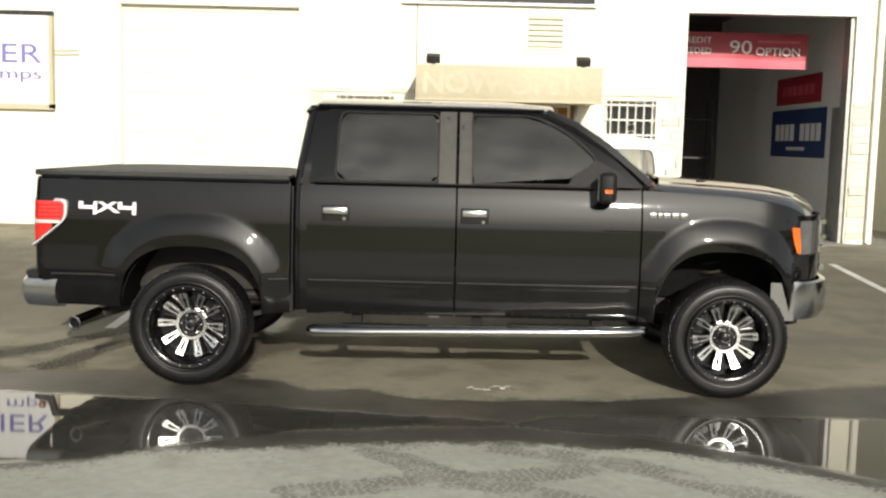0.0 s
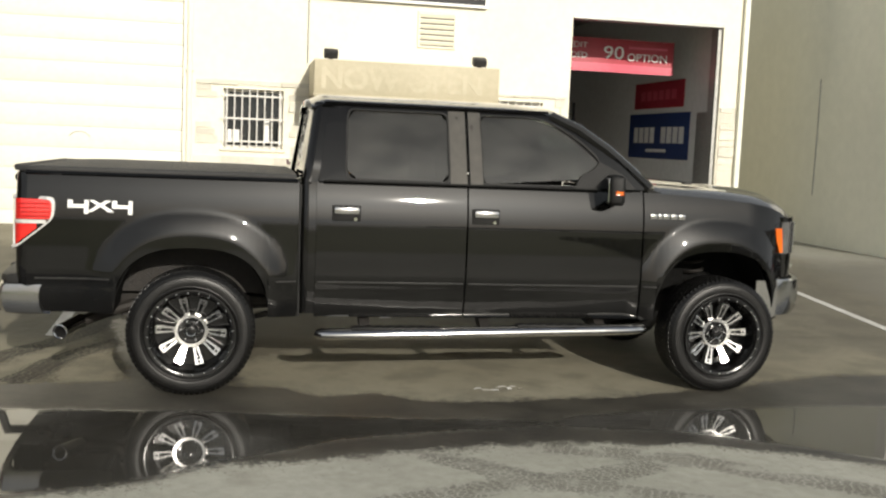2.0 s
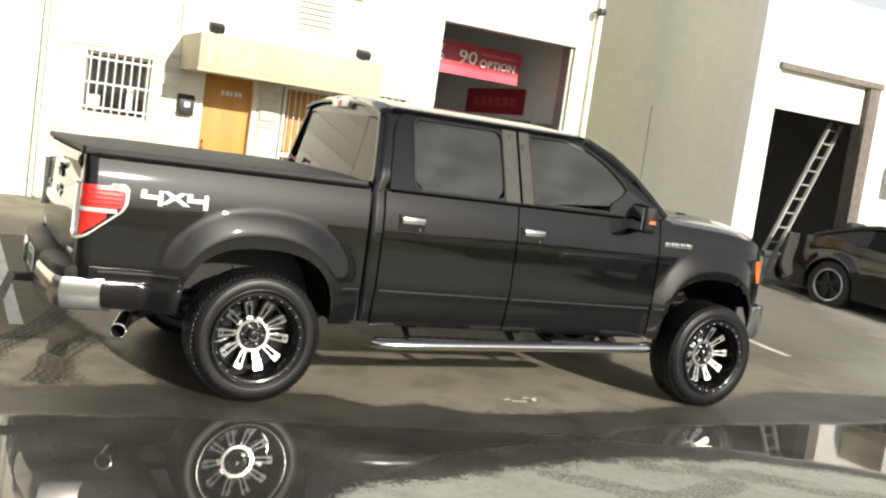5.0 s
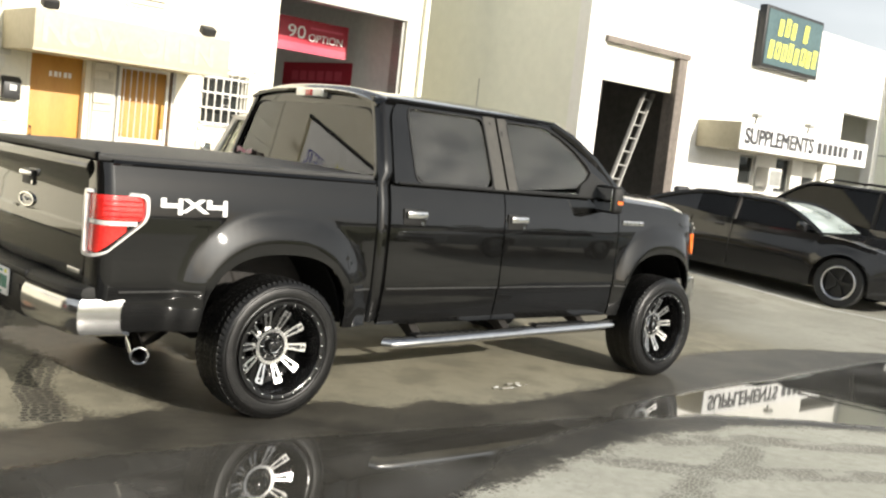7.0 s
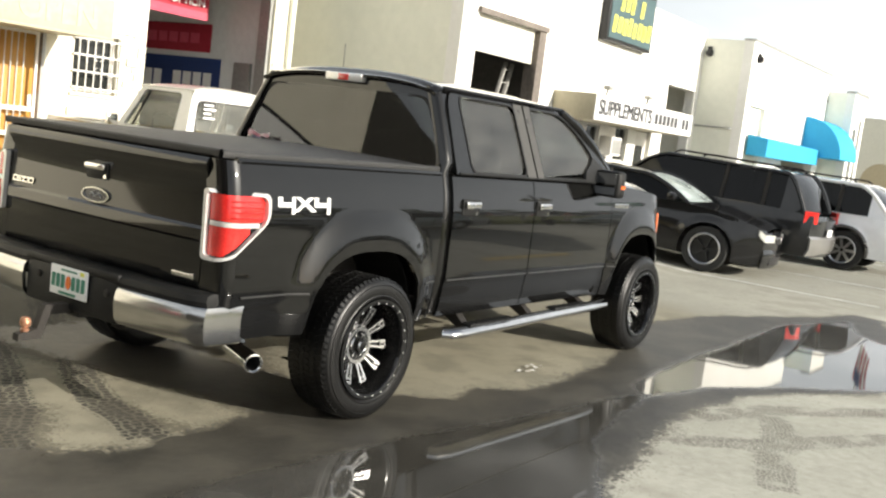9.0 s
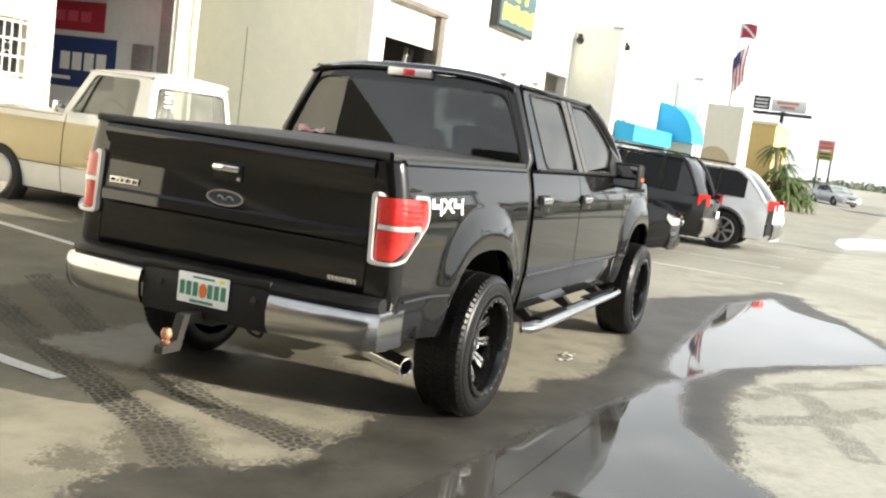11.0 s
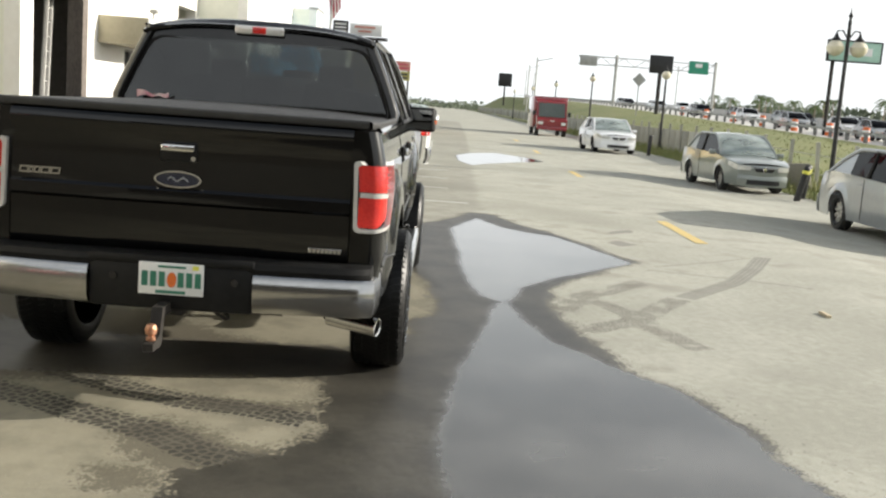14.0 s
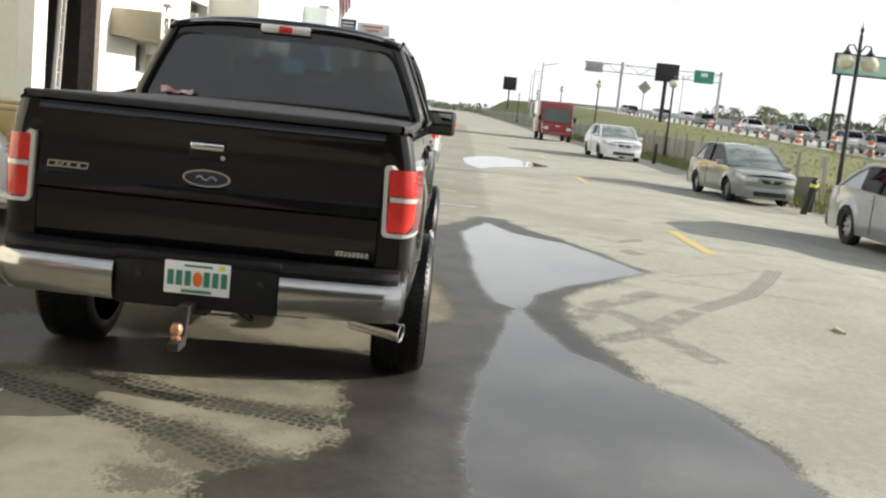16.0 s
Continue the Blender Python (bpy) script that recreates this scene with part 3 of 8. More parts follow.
    base = blend(calc("MULTIPLY", stain, 0.30), base, (0.14, 0.125, 0.09))
    blotch = step(calc("ADD", calc("MULTIPLY", noise_at(1.1, 4), 0.7), calc("MULTIPLY", fine, 0.3)), 0.54, 0.66)
    base = blend(calc("MULTIPLY", blotch, 0.16), base, (0.17, 0.16, 0.14))
    patch = step(calc("ADD", field("patch"), calc("MULTIPLY", ragged, 0.15)), -0.01, 0.02)
    base = blend(calc("MULTIPLY", patch, 0.6), base, (0.15, 0.145, 0.135))
    edge = calc("ADD", field("wet_and_shade"), calc("ADD", calc("MULTIPLY", ragged, 0.62), crumb))
    wet_and_shade = step(edge, -0.01, 0.025)
    moist_and_shade = step(calc("ADD", field("moist_and_shade"), calc("ADD", calc("MULTIPLY", ragged, 0.6), calc("MULTIPLY", crumb, 1.3))), -0.06, 0.02)
    # tread prints: rows of uneven lug blocks with thin gaps
    across = calc("ADD", field("side"), calc("MULTIPLY", calc("SUBTRACT", fine, 0.5), 0.03))
    lugs, cells = n.new("ShaderNodeCombineXYZ"), n.new("ShaderNodeTexVoronoi")
    l.new(calc("MULTIPLY", field("run"), 1 / 0.05), lugs.inputs["X"])
    l.new(calc("MULTIPLY", across, 1 / 0.054), lugs.inputs["Y"])
    cells.voronoi_dimensions, cells.feature = "2D", "DISTANCE_TO_EDGE"
    cells.inputs["Scale"].default_value, cells.inputs["Randomness"].default_value = 1.0, 0.6
    l.new(lugs.outputs["Vector"], cells.inputs["Vector"])
    gap = step(cells.outputs["Distance"], 0.09, 0.20)
    gap = calc("MAXIMUM", gap, step(noise_at(9, 3), 0.54, 0.68))
    band = step(calc("ADD", field("mark"), calc("ADD", calc("MULTIPLY", calc("SUBTRACT", 1.0, gap), 0.03), calc("MULTIPLY", crumb, 0.3))), 0.135, 0.105)
    patchy = step(calc("ADD", calc("MULTIPLY", mid, 0.7), calc("MULTIPLY", fine, 0.6)), 0.36, 0.52)
    mark = calc("MULTIPLY", calc("MULTIPLY", band, patchy), calc("ADD", 0.36, calc("MULTIPLY", gap, 0.64)))
    # dry rubber prints and scrapes on the road
    ply = step(calc("SINE", calc("MULTIPLY", field("side"), 2 * math.pi / 0.045), 0.0), -1.2, 0.4)
    rubber = calc("MULTIPLY", step(field("print"), 0.115, 0.085), calc("ADD", 0.28, calc("MULTIPLY", ply, 0.2)))
    rubber = calc("MULTIPLY", rubber, step(field("run"), 0.0, 0.1))
    rubber = calc("MAXIMUM", rubber, calc("MULTIPLY", step(calc("ADD", field("scrape"), calc("MULTIPLY", calc("SUBTRACT", fine, 0.5), 0.05)), 0.05, 0.02), 0.34))
    rubber = calc("MULTIPLY", rubber, calc("ADD", 0.45, calc("MULTIPLY", patchy, 0.55)))
    base = blend(rubber, base, (0.10, 0.098, 0.09))
    small, small_cells = n.new("ShaderNodeCombineXYZ"), n.new("ShaderNodeTexVoronoi")
    l.new(calc("MULTIPLY", field("run"), 1 / 0.045), small.inputs["X"])
    l.new(calc("MULTIPLY", across, 1 / 0.028), small.inputs["Y"])
    small_cells.voronoi_dimensions, small_cells.feature = "2D", "DISTANCE_TO_EDGE"
    small_cells.inputs["Scale"].default_value, small_cells.inputs["Randomness"].default_value = 1.0, 0.8
    l.new(small.outputs["Vector"], small_cells.inputs["Vector"])
    # muddy lug prints beside the puddle, broken up
    lug_edge = calc("ADD", field("tread"), calc("MULTIPLY", calc("SUBTRACT", noise_at(30, 3), 0.5), 0.16))
    muddy = calc("MULTIPLY", step(lug_edge, 0.125, 0.095), step(small_cells.outputs["Distance"], 0.05, 0.15))
    muddy = calc("MULTIPLY", muddy, step(calc("ADD", calc("MULTIPLY", noise_at(4.5, 2), 0.8), calc("MULTIPLY", fine, 0.5)), 0.50, 0.66))
    base = blend(calc("MULTIPLY", muddy, 0.62), base, (0.085, 0.08, 0.066))
    base = blend(calc("MULTIPLY", moist_and_shade, 0.72), base, (0.082, 0.072, 0.052))
    crumbs = calc("MULTIPLY", step(noise_at(26, 2), 0.64, 0.68), step(calc("ADD", field("wet_and_shade"), calc("MULTIPLY", ragged, 1.2)), -0.55, 0.0))
    base = blend(calc("MULTIPLY", crumbs, 0.6), base, (0.09, 0.08, 0.06))
    wet_all = calc("MAXIMUM", wet_and_shade, mark)
    damp = blend(step(calc("ADD", mid, calc("MULTIPLY", fine, 0.3)), 0.45, 0.85), (0.032, 0.030, 0.0245), (0.072, 0.067, 0.0535))
    damp = blend(calc("MULTIPLY", step(stones, 0.64, 0.70), 0.5), damp, (0.17, 0.16, 0.135))
    base = blend(wet_all, base, damp)
    pool = step(calc("ADD", field("pool"), calc("ADD", calc("MULTIPLY", ragged, 0.22), calc("MULTIPLY", crumb, 0.25))), -0.09, 0.05)
    # paler cloud-like patches paint in the sky mirrored by the pool
    pool_sky = blend(step(calc("ADD", calc("MULTIPLY", noise_at(0.9, 3), 0.8), calc("MULTIPLY", mid, 0.2)), 0.38, 0.64), (0.042, 0.04, 0.034), (0.10, 0.097, 0.088))
    base = blend(pool, base, pool_sky)
    l.new(base, b.inputs["Base Color"])
    r = calc("ADD", 0.9, calc("MULTIPLY", wet_and_shade, -0.42))
    r = calc("ADD", calc("MULTIPLY", r, calc("SUBTRACT", 1.0, pool)), calc("MULTIPLY", pool, 0.03))
    l.new(r, b.inputs["Roughness"])
    l.new(calc("ADD", 0.28, calc("ADD", calc("MULTIPLY", pool, 0.14), calc("MULTIPLY", wet_and_shade, 0.16))), b.inputs["Specular IOR Level"])
    b.inputs["IOR"].default_value = 1.52
    bp = n.new("ShaderNodeBump")
    bp.inputs["Distance"].default_value = 0.006
    l.new(calc("MULTIPLY", calc("SUBTRACT", 1.0, pool), 0.6), bp.inputs["Strength"])
    l.new(calc("ADD", calc("MULTIPLY", grit, 0.5), fine), bp.inputs["Height"])
    l.new(bp.outputs["Normal"], b.inputs["Normal"])
    return m


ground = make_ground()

# ---- buildings ----
def pierced(x0, x1, z0, z1, y0, y1, holes):
    """A wall along x with openings (x0, x1, z0, z1) right through it."""
    bm = bmesh.new()
    xs = sorted({x0, x1, *[h[0] for h in holes], *[h[1] for h in holes]})
    zs = sorted({z0, z1, *[h[2] for h in holes], *[h[3] for h in holes]})
    xs, zs = [x for x in xs if x0 <= x <= x1], [z for z in zs if z0 <= z <= z1]

    def solid(i, k):
        if not (0 <= i < len(xs) - 1 and 0 <= k < len(zs) - 1):
            return False
        cx, cz = (xs[i] + xs[i + 1]) / 2, (zs[k] + zs[k + 1]) / 2
        return not any(h[0] < cx < h[1] and h[2] < cz < h[3] for h in holes)

    cache = {}

    def v(i, y, k):
        key = (i, y, k)
        if key not in cache:
            cache[key] = bm.verts.new((xs[i], y, zs[k]))
        return cache[key]

    for i in range(len(xs) - 1):
        for k in range(len(zs) - 1):
            if not solid(i, k):
                continue
            for y in (y0, y1):
                bm.faces.new([v(i, y, k), v(i + 1, y, k), v(i + 1, y, k + 1), v(i, y, k + 1)])
            for di, dk, a, c in ((-1, 0, (i, k), (i, k + 1)), (1, 0, (i + 1, k), (i + 1, k + 1)), (0, -1, (i, k), (i + 1, k)), (0, 1, (i, k + 1), (i + 1, k + 1))):
                if not solid(i + di, k + dk):
                    bm.faces.new([v(a[0], y0, a[1]), v(c[0], y0, c[1]), v(c[0], y1, c[1]), v(a[0], y1, a[1])])
    return bm


F1 = 7.79
G1 = 0.27
GARAGE, WIN_A, DOOR_A, DOOR_B, WIN_B, BAY = (-3.34, -0.58, 0.0, 3.68), (-0.02, 0.86, 1.50, 2.37), (1.57, 2.40, 0.0, 2.36), (2.79, 3.68, 0.0, 2.36), (4.12, 4.88, 1.58, 2.39), (5.31, 7.86, 0.0, 3.74)
wall_front = structure("wall_front", pierced(-9.5, 8.30, -0.3, 6.2, F1, F1 + 0.25, [GARAGE, WIN_A, DOOR_A, DOOR_B, WIN_B, BAY]), STUCCO, "cream stucco front wall of a tyre shop", "wall")
structure("wall_return", box(8.10, 8.30, F1 + 0.25, 16, -0.3, 6.2), STUCCO, "cream stucco side wall of the shop", "wall")
structure("wall_back", box(-9.5, 8.10, 16, 16.2, -0.3, 6.2), INTERIOR_SHADE, "dark back wall inside the shop", "wall")
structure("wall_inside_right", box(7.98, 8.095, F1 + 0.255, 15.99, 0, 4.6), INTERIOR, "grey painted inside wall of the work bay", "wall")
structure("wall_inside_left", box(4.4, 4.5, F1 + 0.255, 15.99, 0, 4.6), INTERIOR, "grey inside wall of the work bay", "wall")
structure("ceiling", box(-9.5, 8.095, F1 + 0.255, 15.99, 4.6, 4.8), INTERIOR_SHADE, "dark ceiling of the shop", "ceiling")
structure("roof", box(-9.5, 8.30, F1 + 0.255, 16.2, 6.0, 6.19), METAL_GREY, "flat grey shop roof", "roof")
structure("floor", box(4.5, 7.98, F1 - 0.35, 15.99, 0.0, G1 + 0.012), CONCRETE, "bare concrete floor slab of the work bay", "floor")
structure("bay_lintel_trim", box(5.31, 7.86, F1 - 0.012, F1 + 0.262, 3.735, 3.78), METAL_GREY, "grey steel edge over the open work bay", "trim")
structure("bay_jamb_trim", box(7.80, 7.86, F1 + 0.06, F1 + 0.30, G1, 3.73), METAL_GREY, "grey steel guide rail of the open work bay", "trim")


def roll_door(x0, x1, z0, z1, y, pitch, mat, name, label):
    door = thing(name, None, label, "garage door", kind="structure")
    me = finish("slat", box(x0 + 0.02, x1 - 0.02, y, y + 0.035, 0.002, pitch - 0.002, 0.004), mat)
    z = z0
    while z < z1 - 0.02:
        s = part("slat", me, None, door)
        s.matrix_basis = Matrix.Translation((0, 0, z)) @ Matrix.Diagonal((1, 1, min(1, (z1 - z) / pitch), 1))
        z += pitch
    part("door_frame", box(x1 - 0.02, x1 + 0.03, F1 - 0.012, y + 0.05, z0, z1 + 0.03, 0.006), mat, door)
    part("door_frame", box(x0 - 0.03, x0 + 0.02, F1 - 0.012, y + 0.05, z0, z1 + 0.03, 0.006), mat, door)
    part("door_header", box(x0 - 0.03, x1 + 0.03, F1 - 0.02, y + 0.05, z1 - 0.01, z1 + 0.05, 0.006), mat, door)
    return door


gdoor = roll_door(GARAGE[0], GARAGE[1], G1 - 0.1, GARAGE[3], F1 + 0.10, 0.31, DOOR_PAINT, "door_1", "closed cream sectional garage door in the shop front")
part("handle", tube([(-2.05 + 0.16 * math.cos(a), F1 + 0.085, 1.52 + 0.13 * math.sin(a)) for a in np.linspace(0.4, 2.7, 9)], 0.006), METAL_GREY, gdoor, "thin curved wire handle")


def barred_window(name, hole, cols, rows, scroll):
    x0, x1, z0, z1 = hole
    w = thing(name, None, "barred shop window with white iron bars over dark glass", "window", kind="structure")
    part("pane", box(x0 + 0.03, x1 - 0.03, F1 + 0.14, F1 + 0.15, z0 + 0.03, z1 - 0.03), DARK_PANE, w)
    o = [(x0, z0), (x1, z0), (x1, z1), (x0, z1)]
    i = [(x0 + 0.04, z0 + 0.04), (x1 - 0.04, z0 + 0.04), (x1 - 0.04, z1 - 0.04), (x0 + 0.04, z1 - 0.04)]
    part("window_frame", ring(o, i, 0.05, lambda u, v, k: (u, F1 + 0.12 + k, v)), IRON_WHITE, w)
    part("window_sill", box(x0 - 0.04, x1 + 0.04, F1 - 0.04, F1 + 0.12, z0 - 0.05, z0 - 0.002, 0.008), STUCCO, w)
    for k in range(cols):
        x = x0 + (k + 0.5) * (x1 - x0) / cols
        part("bar", tube([(x, F1 - 0.035, z0 - 0.02), (x, F1 - 0.035, z1 + 0.02)], 0.011, n=6), IRON_WHITE, w)
    for k in range(rows):
        z = z0 + (k + 0.3) * (z1 - z0) / (rows - 0.4)
        part("rail", box(x0 - 0.03, x1 + 0.03, F1 - 0.05, F1 - 0.022, z - 0.012, z + 0.012), IRON_WHITE, w)
    if scroll:
        cx, cz = (x0 + x1) / 2, (z0 + z1) / 2
        for sx in (-1, 1):
            for sz in (-1, 1):
                pts = [(cx + sx * (0.02 + 0.06 * (1 - t) * abs(math.sin(5 * t)) + 0.05 * t), F1 - 0.037, cz + sz * (0.05 + 0.16 * t)) for t in np.linspace(0, 1, 9)]
                part("scroll", tube(pts, 0.007, n=5), IRON_WHITE, w)
    return w


win_a = barred_window("window_1", WIN_A, 8, 3, False)
part("notice", box(0.05, 0.23, F1 + 0.128, F1 + 0.138, 1.58, 1.77), PAPER, win_a, "white paper notice")
part("notice", box(0.58, 0.67, F1 + 0.128, F1 + 0.138, 1.6, 1.92), PAPER, win_a, "white paper notice")
win_b = barred_window("window_2", WIN_B, 6, 4, True)

# the two orange entrance doors
def entrance(name, hole, gated, label):
    x0, x1, z0, z1 = hole
    d = thing(name, None, label, "door", kind="structure")
    part("leaf", box(x0 + 0.05, x1 - 0.05, F1 + 0.10, F1 + 0.145, G1 - 0.05, z1 - 0.05, 0.006), WOOD_ORANGE, d)
    part("door_frame", ring([(x0, G1 - 0.1), (x1, G1 - 0.1), (x1, z1), (x0, z1)], [(x0 + 0.05, G1 - 0.1), (x1 - 0.05, G1 - 0.1), (x1 - 0.05, z1 - 0.05), (x0 + 0.05, z1 - 0.05)], 0.2, lambda u, v, k: (u, F1 - 0.012 + k, v)), STUCCO if not gated else METAL_GREY, d)
    part("door_handle", tube([(x0 + 0.12, F1 + 0.10, 1.22), (x0 + 0.12, F1 + 0.05, 1.22), (x0 + 0.12, F1 + 0.05, 1.34), (x0 + 0.12, F1 + 0.10, 1.34)], 0.012), BLACK_METAL, d)
    if gated:
        g = part("security_gate", ring([(x0 + 0.02, G1), (x1 - 0.12, G1), (x1 - 0.12, z1 - 0.06), (x0 + 0.02, z1 - 0.06)], [(x0 + 0.06, G1 + 0.04), (x1 - 0.16, G1 + 0.04), (x1 - 0.16, z1 - 0.1), (x0 + 0.06, z1 - 0.1)], 0.03, lambda u, v, k: (u, F1 - 0.05 + k, v)), IRON_WHITE, d, "white iron security gate")
        for k in range(6):
            x = x0 + 0.11 + k * 0.092
            part("bar", tube([(x, F1 - 0.035, G1 + 0.04), (x, F1 - 0.035, z1 - 0.1)], 0.008, n=6), IRON_WHITE, g)
        for z in (0.95, 1.28):
            part("rail", box(x0 + 0.05, x1 - 0.15, F1 - 0.05, F1 - 0.025, z - 0.03, z + 0.03), IRON_WHITE, g)
        part("notice", box(x1 - 0.15, x1 - 0.07, F1 + 0.09, F1 + 0.098, 1.32, 1.47), PAPER, d)
    else:
        for k, w in enumerate((0.04, 0.045, 0.03, 0.045, 0.04)):
            part("number_plate_bar", box(1.90 + 0.065 * k, 1.90 + 0.065 * k + w, F1 + 0.093, F1 + 0.1, 2.03, 2.10), PAPER, d)
    return d


entrance("door_2", DOOR_A, False, "orange wooden entrance door under the tan canopy")
entrance("door_3", DOOR_B, True, "orange entrance door behind a white iron gate")
structure("door_pier", box(2.43, 2.76, F1 - 0.03, F1 - 0.002, 0.1, 2.36, 0.01), STONE, "narrow stone-faced pier between the entrance doors", "pier")

canopy = thing("canopy", None, "boxy tan metal canopy with faded lettering over the doors", "canopy")
part("canopy_box", box(1.23, 3.88, 6.66, F1 - 0.003, 2.30, 2.79, 0.012), TAN, canopy)
part("canopy_edge", box(1.22, 3.89, 6.645, 6.66, 2.28, 2.315, 0.004), TAN, canopy)
letters("NOW OPEN", 0.30, Matrix.Translation((1.33, 6.656, 2.40)) @ pose(0, 0, 0, 90), FADED, canopy, "lettering", 0.002, "faded pale letters", 2.3, 0.012)
for sx in (1.47, 3.62):
    fl = thing("floodlight", pose(sx, 6.86, 2.79), "small dark floodlight on top of the canopy", "lamp", "canopy floodlights")
    part("bracket", box(-0.03, 0.03, -0.03, 0.03, 0, 0.05, 0.004), BLACK_METAL, fl)
    part("housing", merge(bmesh.new(), box(-0.10, 0.10, -0.07, 0.07, -0.05, 0.06, 0.015), Matrix.Translation((0, 0, 0.09)) @ pose(0, 0, 0, 25)), BLACK_METAL, fl)
    part("lens", merge(bmesh.new(), box(-0.085, 0.085, 0.071, 0.075, -0.04, 0.045), Matrix.Translation((0, 0, 0.09)) @ pose(0, 0, 0, 25)), DARK_PANE, fl)

mailbox = thing("mailbox", pose(1.37, F1, 1.66), "black metal mailbox with a white slip on the wall", "mailbox")
part("box_body", box(-0.11, 0.11, -0.11, -0.002, 0, 0.24, 0.012), BLACK_METAL, mailbox)
part("lid", prism([(-0.13, 0.23), (-0.002, 0.3), (-0.002, 0.24), (-0.12, 0.225)], 0.23, lambda u, v, k: (-0.115 + k, u, v)), BLACK_METAL, mailbox)
part("slip", box(-0.03, 0.05, -0.116, -0.111, 0.12, 0.19), PAPER, mailbox, "white paper slip")

sign = thing("phone_sign", None, "dark shop sign with rows of white lettering in a white frame", "sign")
part("panel", box(0.99, 3.88, F1 - 0.06, F1 - 0.003, 3.81, 4.75, 0.006), SIGN_DARK, sign)
part("sign_frame", ring([(0.96, 3.77), (3.91, 3.77), (3.91, 4.78), (0.96, 4.78)], [(1.0, 3.81), (3.87, 3.81), (3.87, 4.74), (1.0, 4.74)], 0.03, lambda u, v, k: (u, F1 - 0.085 + k, v)), SIGN_WHITE, sign)
x = 1.09
for k, w in enumerate((0.07, 0.03, 0.14, 0.14, 0.14, 0.03, 0.14, 0.14, 0.14, 0.03, 0.13, 0.06, 0.13, 0.12, 0.06, 0.13, 0.13, 0.13, 0.13, 0.05)):
    h = 0.05 if w == 0.03 else 0.2
    part("bar", box(x, x + w, F1 - 0.07, F1 - 0.062, 3.90, 3.90 + h, 0.003), SIGN_WHITE, sign)
    x += w + 0.033 + (0.06 if k in (13,) else 0)
part("bar", box(1.45, 3.8, F1 - 0.07, F1 - 0.062, 4.20, 4.55, 0.003), SIGN_WHITE, sign)
part("conduit", tube([(1.2, F1 - 0.02, 2.80), (1.2, F1 - 0.02, 3.79)], 0.01), METAL_GREY, sign)

vent = thing("wall_vent", None, "square slatted cream air vent in the shop wall", "vent")
part("vent_frame", ring([(2.85, 3.13), (3.44, 3.13), (3.44, 3.68), (2.85, 3.68)], [(2.88, 3.16), (3.41, 3.16), (3.41, 3.65), (2.88, 3.65)], 0.03, lambda u, v, k: (u, F1 - 0.033 + k, v)), STUCCO, vent)
part("backing", box(2.88, 3.41, F1 - 0.006, F1 - 0.002, 3.16, 3.65), STEEL_DARK, vent)
for k in range(6):
    part("slat", merge(bmesh.new(), box(-0.265, 0.265, -0.02, 0.02, -0.025, 0.025), Matrix.Translation((3.145, F1 - 0.03, 3.205 + 0.082 * k)) @ pose(0, 0, 0, 35)), STUCCO, vent)

pipe = thing("downpipe", None, "cream rain downpipe on the shop front", "pipe")
part("pipe_run", box(-0.54, -0.47, F1 - 0.07, F1 - 0.005, 0.3, 6.0, 0.012), STUCCO, pipe)
for z in (1.2, 2.6, 4.2):
    part("strap", box(-0.56, -0.45, F1 - 0.075, F1 - 0.003, z, z + 0.03), STUCCO, pipe)
pipe2 = thing("downpipe", None, "grey corner downpipe beside the open bay", "pipe")
part("pipe_run", box(8.17, 8.26, F1 - 0.09, F1 - 0.012, 0.3, 6.1, 0.015), STUCCO_GREY, pipe2)
cam_box = thing("security_camera", pose(8.12, F1, 4.4), "small dark security camera high on the wall", "camera")
part("arm", tube([(0, 0, 0), (0, -0.16, -0.02)], 0.02), BLACK_METAL, cam_box)
part("camera_head", box(-0.05, 0.05, -0.28, -0.12, -0.08, 0.04, 0.015), BLACK_METAL, cam_box)

left_sign = thing("wall_banner", None, "large white panel sign with faded purple letters", "sign")
part("panel", box(-7.8, -4.39, F1 - 0.10, F1 - 0.004, 2.12, 3.45, 0.004), SIGN_WHITE, left_sign)
part("edge", box(-4.39, -4.33, F1 - 0.10, F1 - 0.004, 2.06, 3.45), TAN, left_sign)
part("edge", box(-7.8, -4.33, F1 - 0.10, F1 - 0.004, 2.04, 2.12), TAN, left_sign)
letters("IER", 0.30, Matrix.Translation((-5.24, F1 - 0.106, 2.74)) @ pose(0, 0, 0, 90), SIGN_PURPLE, left_sign, "lettering", 0.003, "faded purple letters", 0.75)
letters("mps", 0.17, Matrix.Translation((-5.13, F1 - 0.106, 2.50)) @ pose(0, 0, 0, 90), SIGN_PURPLE, left_sign, "lettering", 0.003, "faded purple letters", 0.63)
for k, w in enumerate((0.26, 0.14, 0.28, 0.24, 0.26)):
    part("bar", box(-7.6 + 0.40 * k, -7.6 + 0.40 * k + w, F1 - 0.107, F1 - 0.101, 2.62, 3.02), SIGN_DARK if k < 4 else SIGN_PURPLE, left_sign)
part("edge", box(-7.86, -7.8, F1 - 0.10, F1 - 0.004, 2.04, 3.45), TAN, left_sign)
part("edge", box(-7.86, -4.33, F1 - 0.102, F1 - 0.004, 3.452, 3.52), BLACK_METAL, left_sign)
part("splash", prism([(-6.0 + (0.34 if k % 2 else 0.2) * math.cos(k * math.pi / 8), 2.82 + (0.34 if k % 2 else 0.2) * math.sin(k * math.pi / 8)) for k in range(16)], 0.004, lambda u, v, k: (u, F1 - 0.105 + k, v)), SIGN_YELLOW, left_sign, "yellow star shape")
dark_sign = thing("wall_sign", None, "dark wall sign with pale bars over a red strip", "sign")
